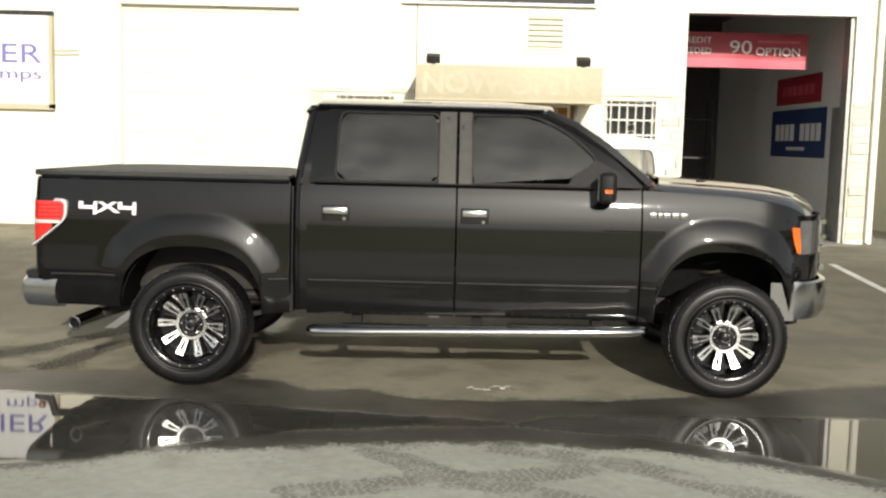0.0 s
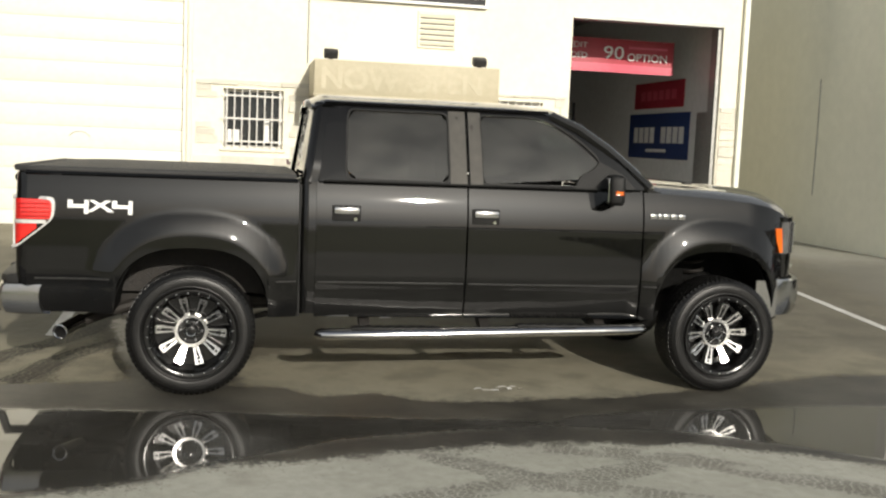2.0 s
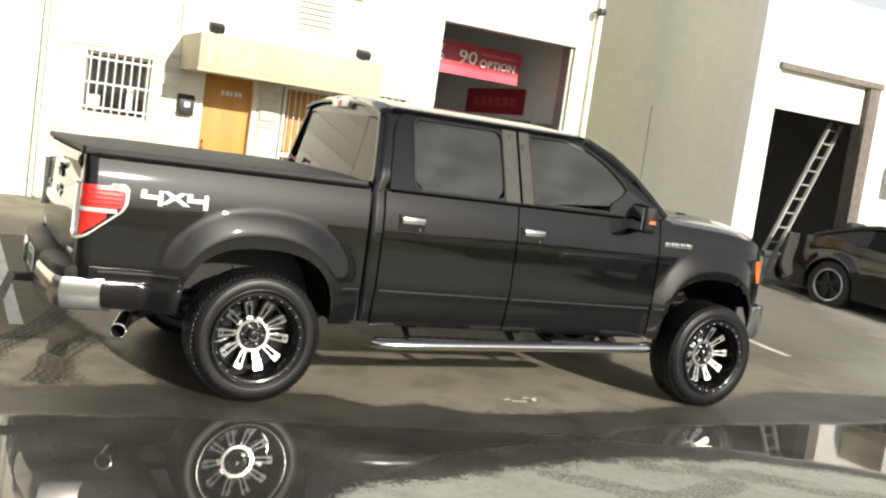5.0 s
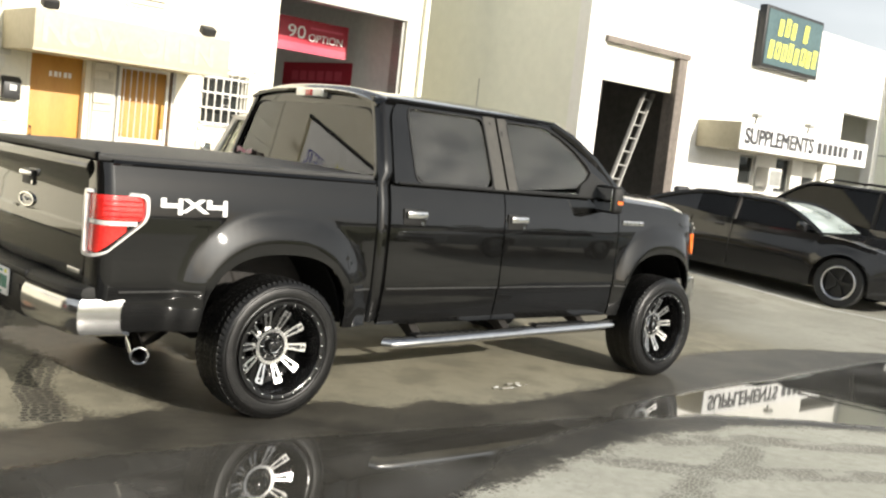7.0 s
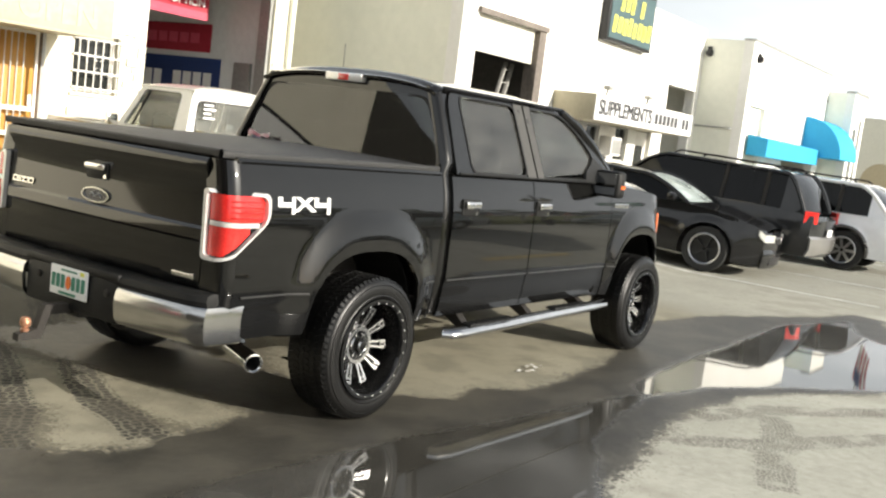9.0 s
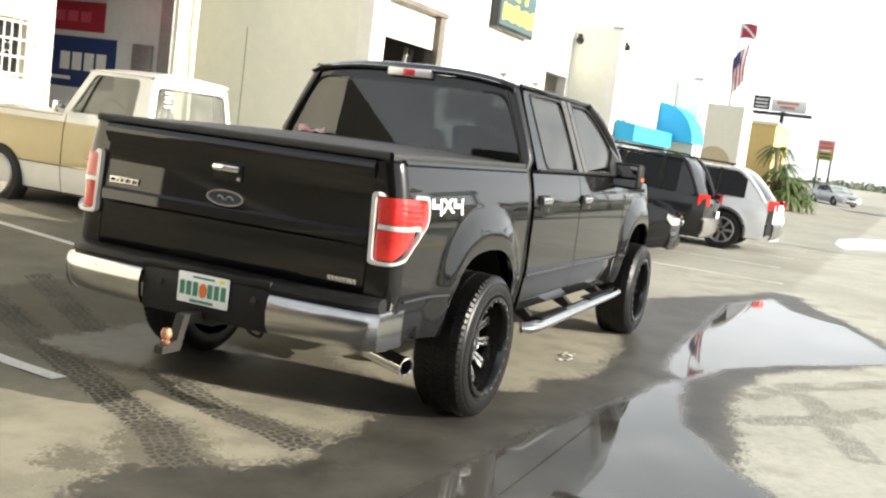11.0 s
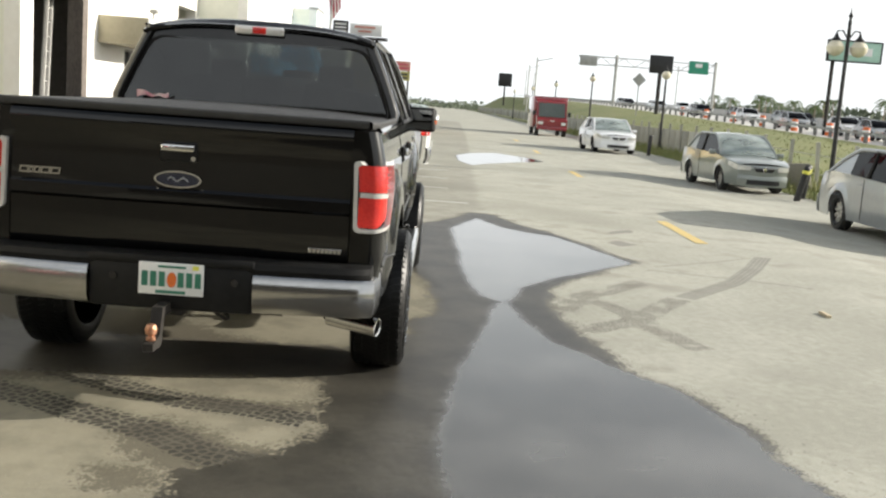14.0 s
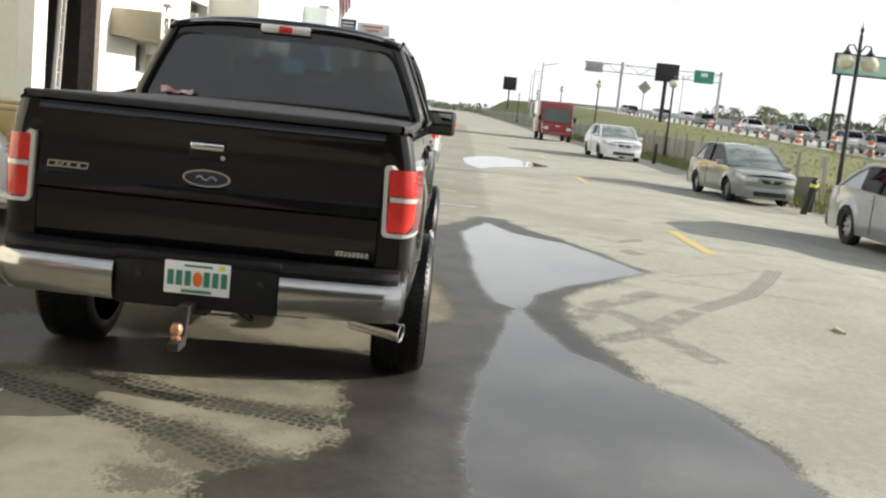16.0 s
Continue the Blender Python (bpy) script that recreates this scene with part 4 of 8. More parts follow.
part("panel", box(-16, -12.4, F1 - 0.10, F1 - 0.004, 2.9, 4.3, 0.004), SIGN_DARK, dark_sign)
part("red_strip", box(-16, -12.4, F1 - 0.10, F1 - 0.004, 2.2, 2.82, 0.004), SIGN_RED, dark_sign, "red strip with pale bars")
for k in range(7):
    part("bar", box(-15.8 + 0.46 * k, -15.48 + 0.46 * k, F1 - 0.107, F1 - 0.101, 3.2, 3.75), SIGN_WHITE, dark_sign)
    part("bar", box(-15.8 + 0.46 * k, -15.44 + 0.46 * k, F1 - 0.107, F1 - 0.101, 2.38, 2.64), SIGN_PINK, dark_sign)
part("cable", tube([(-4.33, F1 - 0.02, 2.88), (-3.95, F1 - 0.02, 2.89)], 0.008), TAN, left_sign)
part("cable", tube([(-4.33, F1 - 0.02, 2.94), (-3.95, F1 - 0.02, 2.95)], 0.008), TAN, left_sign)

# signs hung in the work bay
b1 = thing("credit_banner", None, "red vinyl credit banner with white letters in the bay", "banner")
part("cloth", grid([[(4.52 + 3.08 * u, 9.1 + 0.03 * math.sin(9 * u), z) for u in np.linspace(0, 1, 25)] for z in (3.14, 3.60)], thick=0.004), SIGN_RED, b1)
part("stripe", grid([[(4.52 + 3.08 * u, 9.092 + 0.03 * math.sin(9 * u), z + (0.02 * math.sin(3 * u) if z > 3.1 else 0)) for u in np.linspace(0, 1, 25)] for z in (3.03, 3.16)], thick=0.004), SIGN_PINK, b1)
for txt, x, z, h, w in (("CREDIT", 5.46, 3.42, 0.10, 0.54), ("NEEDED", 5.46, 3.25, 0.10, 0.54), ("90", 6.30, 3.26, 0.22, 0.36), ("OPTION", 6.73, 3.24, 0.13, 0.72)):
    letters(txt, h, Matrix.Translation((x, 9.055, z)) @ pose(0, 0, 0, 90), SIGN_WHITE, b1, "lettering", 0.002, "", w)
part("bar", box(6.75, 7.45, 9.055, 9.06, 3.44, 3.48), SIGN_PINK, b1)
b2 = thing("tyre_banner", None, "navy blue tyre banner with white lettering on the wall", "banner")
part("cloth", box(7.965, 7.978, 9.1, 11.9, 1.58, 2.43), SIGN_BLUE, b2)
for k in range(9):
    if k != 4:
        part("bar", box(7.960, 7.9645, 9.3 + 0.266 * k, 9.3 + 0.266 * k + 0.21, 1.87, 2.17), SIGN_WHITE, b2)
part("bar", box(7.960, 7.9645, 10.05, 11.0, 1.7, 1.76), SIGN_WHITE, b2)
b3 = thing("wheel_banner", None, "red wheel banner with a pale lettering line", "banner")
part("cloth", box(7.965, 7.978, 9.4, 11.7, 2.53, 3.02), SIGN_RED, b3)
for k in range(6):
    part("bar", box(7.960, 7.9645, 9.7 + 0.29 * k, 9.7 + 0.29 * k + 0.22, 2.68, 2.86), SIGN_PINK, b3)
shelf = thing("storage_rack", pose(5.2, 13.0, G1 + 0.012), "dark steel rack with tyres at the back of the bay", "rack")
for px in (0, 1.9):
    for py in (0, 0.6):
        part("post", box(px, px + 0.05, py, py + 0.05, 0, 2.4), BLACK_METAL, shelf)
for z in (0.4, 1.2, 2.0):
    part("shelf_board", box(-0.02, 1.97, -0.02, 0.67, z, z + 0.04), BLACK_METAL, shelf)
panel = thing("switch_panel", pose(7.975, 8.5, 1.1), "tall grey metal panel leaning on the inside wall", "panel")
part("sheet", box(-0.06, -0.005, -0.18, 0.22, -0.75, 1.3, 0.006), METAL_GREY, panel)
ext = thing("fire_extinguisher", pose(7.8, 11.6, G1 + 0.012), "small red fire extinguisher on the bay floor", "extinguisher")
part("cylinder", lathe([(0.001, 0), (0.07, 0), (0.075, 0.03), (0.075, 0.4), (0.05, 0.46), (0.02, 0.48), (0.02, 0.52), (0.001, 0.52)], n=16), SIGN_RED, ext)
part("valve", box(-0.05, 0.05, -0.015, 0.015, 0.52, 0.56), BLACK_METAL, ext)

# the second building, standing forward
F2 = 5.23
BAY2, BAY3 = (10.08, 12.38, -0.3, 3.74), (18.55, 20.25, -0.3, 3.45)
DOOR_S = (17.1, 17.95, -0.3, 2.25)
WIN_S, WIN_T = (14.6, 15.2, 1.6, 2.2), (16.0, 16.65, 1.5, 2.25)
wall2 = structure("wall_front_second", pierced(9.6, 20.5, -0.3, 5.02, F2, F2 + 0.25, [BAY2, BAY3, DOOR_S, WIN_S, WIN_T]), STUCCO_WHITE, "bright white stucco front of the second building", "wall")
structure("wall_side_second", box(9.6, 9.85, F2 + 0.252, 16, -0.3, 5.02), STUCCO_GREY, "plain pale grey side wall of the second building", "wall")
structure("wall_back_second", box(9.852, 20.5, 14, 14.2, -0.3, 5.02), INTERIOR_SHADE, "dark back wall of the second building", "wall")
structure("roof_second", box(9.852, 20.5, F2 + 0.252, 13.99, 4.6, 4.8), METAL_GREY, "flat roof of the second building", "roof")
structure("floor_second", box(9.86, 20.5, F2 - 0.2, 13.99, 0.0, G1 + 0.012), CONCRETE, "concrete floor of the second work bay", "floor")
structure("wall_inside_second", box(13.2, 13.3, F2 + 0.252, 13.99, G1, 4.6), INTERIOR_SHADE, "dark inside wall of the second bay", "wall")
structure("bay_frame_second", box(12.15, 12.40, F2 - 0.03, F2 + 0.24, G1, 3.735), POST_STEEL, "weathered dark steel post of the second bay", "trim")
structure("bay_header_second", box(10.03, 12.42, F2 - 0.07, F2 - 0.004, 3.735, 3.83), POST_STEEL, "grey drip edge over the second bay", "trim")
d4 = thing("door_4", None, "half-raised white roll-up door of the second bay", "garage door", kind="structure")
for k in range(3):
    part("slat", box(10.1, 12.14, F2 + 0.08, F2 + 0.12, 3.11 + 0.21 * k, 3.313 + 0.21 * k, 0.008), DOOR_PAINT, d4)
lad = thing("ladder", None, "long aluminium extension ladder leaning inside the bay", "ladder")
LA, LB = Vector((9.98, 5.08, lift(9.98, 5.08) + 0.02)), Vector((11.95, 5.75, 3.09))
acr = Vector((0.34, 0.06, 0))
for s in (0, 1):
    part("stile", tube([LA + acr * s, LB + acr * s], 0.042, n=8, flat=0.45), ALU, lad)
for k in range(11):
    p = LA.lerp(LB, (k + 0.7) / 11.2)
    part("rung", tube([p, p + acr], 0.016, n=6), ALU, lad)
crate = thing("storage_box", pose(11.25, 6.0, G1 + 0.014, 0, 0, 6), "white lidded storage box on the bay floor", "box")
part("body", box(-0.40, 0.40, -0.25, 0.25, 0.0, 0.40, 0.02), SIGN_WHITE, crate)
part("lid", box(-0.42, 0.42, -0.27, 0.27, 0.402, 0.455, 0.015), SIGN_WHITE, crate)
part("handle", tube([(-0.10, -0.255, 0.28), (-0.08, -0.285, 0.26), (0.08, -0.285, 0.26), (0.10, -0.255, 0.28)], 0.012, n=6), METAL_GREY, crate)
cable = thing("wall_cable", None, "thin dark cable down the pale side wall", "cable")
part("run", tube([(9.594, 7.70, 3.0), (9.592, 7.69, 2.1), (9.594, 7.705, 1.1)], 0.008, n=6), METAL_GREY, cable)
gym = thing("gym_sign", None, "teal light-box sign with yellow lettering and dark frame", "sign")
part("cabinet", box(14.55, 16.8, F2 - 0.18, F2 - 0.003, 3.94, 5.14, 0.02), BLACK_METAL, gym)
part("face", box(14.62, 16.73, F2 - 0.195, F2 - 0.181, 4.01, 5.07), SIGN_TEAL, gym)
rnd = random.Random(31)
for row, (xa, n) in enumerate(((15.02, 5), (14.74, 8))):
    for k in range(n):
        if row == 0 and k == 3:
            continue
        x, z, w = xa + 0.245 * k, 4.60 - 0.47 * row + 0.02 * (k % 2), rnd.uniform(0.15, 0.19)
        tall, slant = rnd.uniform(0.32, 0.37), 0.04
        o = [(x, z), (x + w, z), (x + w + slant, z + tall), (x + slant, z + tall)]
        i_ = [(x + 0.055, z + 0.07), (x + w - 0.05, z + 0.07), (x + w - 0.05 + slant * 0.6, z + tall - 0.07), (x + 0.055 + slant * 0.6, z + tall - 0.07)]
        part("bar", ring(o, i_, 0.007, lambda u, v, q: (u, F2 - 0.196 - q, v)), SIGN_YELLOW, gym)
aw = thing("shop_canopy", None, "long boxy tan canopy with dark lettering on white", "canopy")
part("canopy_box", box(13.0, 18.0, 4.31, F2 - 0.003, 2.24, 2.74, 0.012), TAN, aw)
part("face", box(13.0, 17.98, 4.293, 4.308, 2.25, 2.73), SIGN_WHITE, aw)
letters("SUPPLEMENTS", 0.29, Matrix.Translation((13.15, 4.288, 2.36)) @ pose(0, 0, 0, 90), SIGN_DARK, aw, "lettering", 0.003, "dark letters", 2.50, 0.0, 0.020)
for k in range(9):
    if k != 6:
        part("bar", box(15.84 + 0.22 * k, 15.84 + 0.22 * k + 0.16, 4.286, 4.292, 2.38, 2.6), SIGN_DARK, aw)
for sx in (13.6, 15.55):
    sp = thing("floodlight", pose(sx, 4.4, 2.74), "small floodlight on the long canopy", "lamp", "shop canopy floodlights")
    part("bracket", tube([(0, 0, 0), (0, -0.02, 0.12)], 0.015), BLACK_METAL, sp)
    part("housing", box(-0.09, 0.09, -0.10, 0.04, 0.12, 0.2, 0.015), METAL_GREY, sp)
for nm, h in (("window_3", WIN_S), ("window_4", WIN_T)):
    w = thing(nm, None, "small dark shop window under the long canopy", "window", kind="structure")
    part("pane", box(h[0] + 0.03, h[1] - 0.03, F2 + 0.1, F2 + 0.11, h[2] + 0.03, h[3] - 0.03), DARK_PANE, w)
    part("window_frame", ring([(h[0], h[2]), (h[1], h[2]), (h[1], h[3]), (h[0], h[3])], [(h[0] + 0.04, h[2] + 0.04), (h[1] - 0.04, h[2] + 0.04), (h[1] - 0.04, h[3] - 0.04), (h[0] + 0.04, h[3] - 0.04)], 0.06, lambda u, v, k: (u, F2 + 0.07 + k, v)), METAL_GREY, w)
ac = thing("wall_air_conditioner", pose(15.5, F2, 1.6), "boxy window air conditioner on the shop wall", "air conditioner")
part("casing", box(-0.25, 0.25, -0.3, -0.002, 0, 0.4, 0.02), IRON_WHITE, ac)
part("grille", box(-0.2, 0.2, -0.308, -0.3, 0.05, 0.35), METAL_GREY, ac)
d5 = thing("door_5", None, "white panelled shop door under the long canopy", "door", kind="structure")
part("leaf", box(DOOR_S[0] + 0.03, DOOR_S[1] - 0.03, F2 + 0.1, F2 + 0.14, G1, DOOR_S[3] - 0.03, 0.006), IRON_WHITE, d5)
part("pane", box(DOOR_S[0] + 0.2, DOOR_S[1] - 0.2, F2 + 0.09, F2 + 0.099, 1.2, 1.9), DARK_PANE, d5)

# ---- the black pickup ----
truck = thing("pickup_truck", None, "black lifted crew-cab pickup truck with chrome trim and large wheels", "pickup truck")
RX, FX, HUB = -0.012, 3.652, 0.406
ARCH = {RX: (0.485, 0.45), FX - 0.03: (0.465, 0.50)}
FLARE = {RX: (0.66, 0.70), FX - 0.03: (0.60, 0.74)}
SILL = 0.50


def arch_edge(x):
    """Lower edge of the body side: the sill, or the wheel arch."""
    z = SILL + 0.02 * ease(0.5, -0.9, x)
    for c, (a, h) in ARCH.items():
        u = abs(x - c) / a
        if u < 1:
            z = max(z, SILL + h * (1 - u**2.6) ** (1 / 2.6))
    return z


def side_y(x, z):
    """Half width of the body at a place on its side."""
    y = 0.972 - 0.05 * max(0, (z - 1.08) / 0.32) ** 2 - 0.035 * max(0, (0.78 - z) / 0.28) ** 2
    y -= 0.010 * ease(0.745, 0.73, z)
    y -= 0.30 * max(0, (x - 3.85) / 0.55) ** 2.2
    for c, (a, h) in FLARE.items():
        f = ((abs(x - c) / a) ** 2.4 + (max(0, z - SILL + 0.02) / h) ** 2.4) ** (1 / 2.4)
        y += 0.042 * (1 - (1 - min(1, max(0, (1 - f) / 0.20))) ** 1.15)
    return y


def columns(x0, x1, step=0.045):
    xs = set(np.linspace(x0, x1, max(2, int((x1 - x0) / step) + 1)).round(4))
    for c, (a, _) in ARCH.items():
        xs |= {round(c + a * math.cos(t), 4) for t in np.linspace(0, math.pi, 27) if x0 < c + a * math.cos(t) < x1}
        xs |= {round(c + s * (a + 0.001), 4) for s in (-1, 1) if x0 < c + s * a < x1}
    return sorted(xs)


def flank(x0, x1, top, sgn, rows=22):
    """A solid body side panel from the sill or arch up to top(x)."""
    out = []
    for x in columns(x0, x1):
        zb, zt = arch_edge(x), top(x)
        out.append([(x, sgn * side_y(x, z), z) for z in [zb + (zt - zb) * k / rows for k in range(rows + 1)]])
    return grid(out, thick=0.025)


BELT = 1.395
CORNER = 0.07


def wrap(s, z, out=0.0):
    """The rear corner of the bed: s < 0 across the tail, s > 0 forward along the side."""
    y0, arc = side_y(-0.9, z) - CORNER, CORNER * math.pi / 2
    if s <= 0:
        return (-1.092 - out, y0 + s, z)
    if s < arc:
        a = s / CORNER
        return (-1.092 + CORNER - (CORNER + out) * math.cos(a), y0 + (CORNER + out) * math.sin(a), z)
    x = -1.022 + s - arc
    return (x, side_y(x, z) + out, z)


def mirror_y(p, sgn):
    return (p[0], p[1] * sgn, p[2])


for sgn in (-1, 1):
    bed = part("bed_side", flank(-1.02, 0.66, lambda x: BELT, sgn), PAINT_BLACK, truck)
    part("bed_corner", grid([[mirror_y(wrap(s, z), sgn) for z in np.linspace(0.52, BELT, 18)] for s in np.linspace(-0.09, 0.111, 9)], thick=0.02), PAINT_BLACK, truck)
    part("bed_rail", tube([(-1.03, sgn * 0.90, BELT), (0.65, sgn * 0.90, BELT)], 0.035, n=8, flat=0.6), PAINT_BLACK, truck)
    rear_door = part("rear_door", flank(0.775, 1.785, lambda x: BELT + 0.005, sgn), PAINT_BLACK, truck)
    front_door = part("front_door", flank(1.797, 3.045, lambda x: BELT + 0.005 + 0.03 * ease(2.6, 3.0, x), sgn), PAINT_BLACK, truck)
    fender = part("front_fender", flank(3.057, 4.18, lambda x: lerp([(3.0, 1.40), (3.3, 1.388), (3.7, 1.366), (4.0, 1.328), (4.12, 1.292), (4.18, 1.258)], x), sgn), PAINT_BLACK, truck)
    # thin lighter strips paint in the highlight along the body crease
    for owner, a, b in ((bed, -0.97, -0.52), (bed, 0.52, 0.65), (rear_door, 0.79, 1.775), (front_door, 1.81, 3.03), (fender, 3.07, 3.16)):
        xs = np.linspace(a, b, 12)
        part("crease_highlight", tube([(x, sgn * (side_y(x, 0.74) + 0.001), 0.738) for x in xs], 0.006, n=6), CREASE_PAINT, owner)
    for owner, x in ((rear_door, 0.97), (front_door, 1.915)):
        y = sgn * side_y(x, 1.19)
        h = part("door_handle", box(x - 0.085, x + 0.085, y - 0.012, y + 0.012, 1.190, 1.240, 0.012), CHROME, owner, "chrome door handle")
        h.location.y += sgn * 0.022
        part("handle_recess", box(x - 0.095, x + 0.095, y - 0.008, y + 0.008, 1.145, 1.25, 0.007), TRIM, owner, "black handle recess")
        part("keyhole", lathe([(0.001, 0.004), (0.012, 0.004), (0.012, 0)], Matrix.Translation((x + 0.06, y + sgn * 0.008, 1.16)) @ pose(0, 0, 0, 90 * -sgn), 10), CHROME, owner)

# added black sheet stands for the shade in the cab-to-bed gap
part("cab_gap_shade", box(0.666, 0.678, -0.925, 0.925, 0.50, 1.37), TRIM, truck)

# cab above the belt
def lean(z):
    """Half width of the glass house at a height."""
    return 0.945 - 0.36 * (z - 1.40) - 0.12 * max(0, z - 1.40) ** 2


def on_side(sgn, off):
    return lambda u, v, k: (u, sgn * (lean(v) + off - k), v)


REAR_O = rounded([(0.785, 1.405), (1.785, 1.405), (1.785, 1.918), (0.905, 1.918), (0.84, 1.83)], [0.01, 0.01, 0.02, 0.06, 0.05])
REAR_I = rounded([(0.968, 1.425), (1.655, 1.425), (1.655, 1.882), (1.000, 1.882), (0.980, 1.82)], [0.07, 0.05, 0.05, 0.07, 0.04])
FRONT_O = rounded([(1.797, 1.405), (3.06, 1.415), (2.90, 1.57), (2.68, 1.765), (2.42, 1.918), (1.797, 1.918)], [0.01, 0.03, 0.20, 0.20, 0.18, 0.02])
FRONT_I = rounded([(1.895, 1.425), (2.72, 1.43), (2.74, 1.60), (2.58, 1.745), (2.34, 1.882), (1.895, 1.882)], [0.02, 0.02, 0.08, 0.18, 0.16, 0.03])
for sgn in (-1, 1):
    for nm, o, i in (("rear_door_frame", REAR_O, REAR_I), ("front_door_frame", FRONT_O, FRONT_I)):
        fr = part(nm, ring(o, i, 0.035, on_side(sgn, 0.012)), PAINT_BLACK, truck)
        part("side_glass", pane(i, on_side(sgn, 0.0)), GLASS_TINT, fr, "dark tinted side glass")
        big = [(u + (0.012 if u > 2.3 or (nm[0] == "r" and u > 1.3) else -0.012), v + (0.01 if v > 1.6 else -0.01)) for u, v in i]
        part("window_seal", ring(big, i, 0.01, on_side(sgn, 0.017)), TRIM, fr)
    for x0, x1 in ((1.665, 1.78), (1.802, 1.888)):
        part("pillar_trim", prism([(x0, 1.415), (x1, 1.415), (x1, 1.902), (x0, 1.902)], 0.006, on_side(sgn, 0.019)), PILLAR, truck, "grey-brown door pillar trim")
    part("belt_strip", tube([(0.82, sgn * (lean(1.41) + 0.012), 1.408), (2.72, sgn * (lean(1.41) + 0.012), 1.408)], 0.009, n=6), TRIM, truck)
    part("mirror_sail", prism([(2.54, 1.415), (2.98, 1.415), (2.90, 1.515), (2.73, 1.60), (2.68, 1.545), (2.58, 1.49)], 0.03, on_side(sgn, 0.02)), TRIM, truck)
    part("roof_drip", tube([(0.82, sgn * (lean(1.88) + 0.006), 1.926), (2.38, sgn * (lean(1.88) + 0.006), 1.923)], 0.012, n=6), PAINT_BLACK, truck)
    # rounded rear corner of the cab
    rows = []
    for z in list(np.linspace(0.52, 1.40, 8)) + list(np.linspace(1.47, 1.925, 7)):
        hw = side_y(0.77, z) - 0.002 if z <= 1.40 else lean(z) + 0.012
        slope = 0.13 * max(0, (z - 1.40) / 0.48)
        r = 0.055 if z > 1.40 else 0.045
        cx, cy = 0.675 + r + 0.55 * slope, hw - r
        rows.append([(0.875 + 0.55 * slope, sgn * (hw - 0.016), z), (cx + 0.004, sgn * (hw - 0.016), z)] + [(cx - r * math.sin(a), sgn * (cy + r * math.cos(a)), z) for a in np.linspace(0, math.pi / 2, 7)] + [(cx - r + 0.004, sgn * (hw - 0.075), z)])
    part("cab_corner", grid(rows, thick=0.015), PAINT_BLACK, truck)
    # windscreen pillar
    a = [Vector((3.10, sgn * 0.885, 1.425)), Vector((2.98, sgn * 0.868, 1.53)), Vector((2.80, sgn * 0.835, 1.68)), Vector((2.60, sgn * 0.785, 1.815)), Vector((2.40, sgn * 0.74, 1.905))]
    part("windscreen_pillar", tube(a, [0.045, 0.043, 0.041, 0.039, 0.034], n=8), PAINT_BLACK, truck)


def cab_back(y, z):
    return 0.675 + 0.072 * max(0, (z - 1.40) / 0.48) - 0.03 * (1 - (y / 0.9) ** 2) + 0.03


def back_place(u, v, k):
    return (cab_back(u, v) + k, u, v)


BACK_O = rounded([(-0.925, 1.38), (0.925, 1.38), (0.822, 1.70), (0.725, 1.935), (-0.725, 1.935), (-0.822, 1.70)], [0.02, 0.02, 0.05, 0.08, 0.08, 0.05])
BACK_I = rounded([(-0.885, 1.43), (0.885, 1.43), (0.778, 1.70), (0.692, 1.862), (-0.692, 1.862), (-0.778, 1.70)], [0.03, 0.03, 0.08, 0.09, 0.09, 0.08])
back = part("cab_back", ring(BACK_O, BACK_I, 0.03, back_place), PAINT_BLACK, truck)
part("rear_glass", pane(BACK_I, lambda u, v, k: back_place(u, v, 0.010 + k), nu=15), GLASS_REAR, back, "dark tinted rear window")
part("glass_band", ring(BACK_I, [(u * 0.965, 1.43 + 0.012 + (v - 1.43) * 0.945) for u, v in BACK_I], 0.003, lambda u, v, k: back_place(u, v, 0.002 + k)), TRIM, back)
part("cab_back_lower", box(0.69, 0.72, -0.88, 0.88, 0.52, 1.40), PAINT_BLACK, truck)
lamp3 = part("brake_lamp", box(0.725, 0.775, -0.158, 0.158, 1.905, 1.958, 0.008), CLEAR_LENS, truck, "high clear brake lamp with red centre")
part("red_lens", box(0.72, 0.76, -0.045, 0.045, 1.910, 1.953, 0.006), RED_LENS, lamp3)
rows = []
for x in list(np.linspace(0.735, 0.83, 9)) + list(np.linspace(0.88, 2.46, 21)):
    e = 0.045 * ease(0.835, 0.73, x) + 0.024 * ease(2.1, 2.48, x)
    w = lean(1.88) + 0.004
    rows.append([(x, y * w, 1.915 + 0.085 * (1 - abs(y) ** 2.7) ** 0.8 - e * (1 - 0.3 * abs(y))) for y in np.sin(np.linspace(-1, 1, 25) * math.pi / 2)])
part("roof", grid(rows, thick=0.02), PAINT_BLACK, truck)
ant = part("antenna", tube([(2.28, 0, 1.93), (2.18, 0, 1.985)], [0.03, 0.008], n=8), TRIM, truck)
rows = []
for t in np.linspace(0, 1, 12):
    w = 0.87 - 0.12 * t
    rows.append([(3.12 - 0.73 * t + 0.20 * (1 - t * 0.6) * (1 - (y / 0.9) ** 2), y * w / 0.9, 1.425 + 0.495 * t) for y in np.linspace(-0.9, 0.9, 15)])
part("windscreen", grid(rows, thick=0.006), GLASS_LIGHT, truck, "green-tinted windscreen")
part("wiper_cowl", grid([[(3.10 + d + 0.18 * (1 - (y / 0.9) ** 2), y, 1.418 - 0.02 * (d > 0)) for y in np.linspace(-0.88, 0.88, 13)] for d in (0, 0.10)], thick=0.02), TRIM, truck)
rows = []
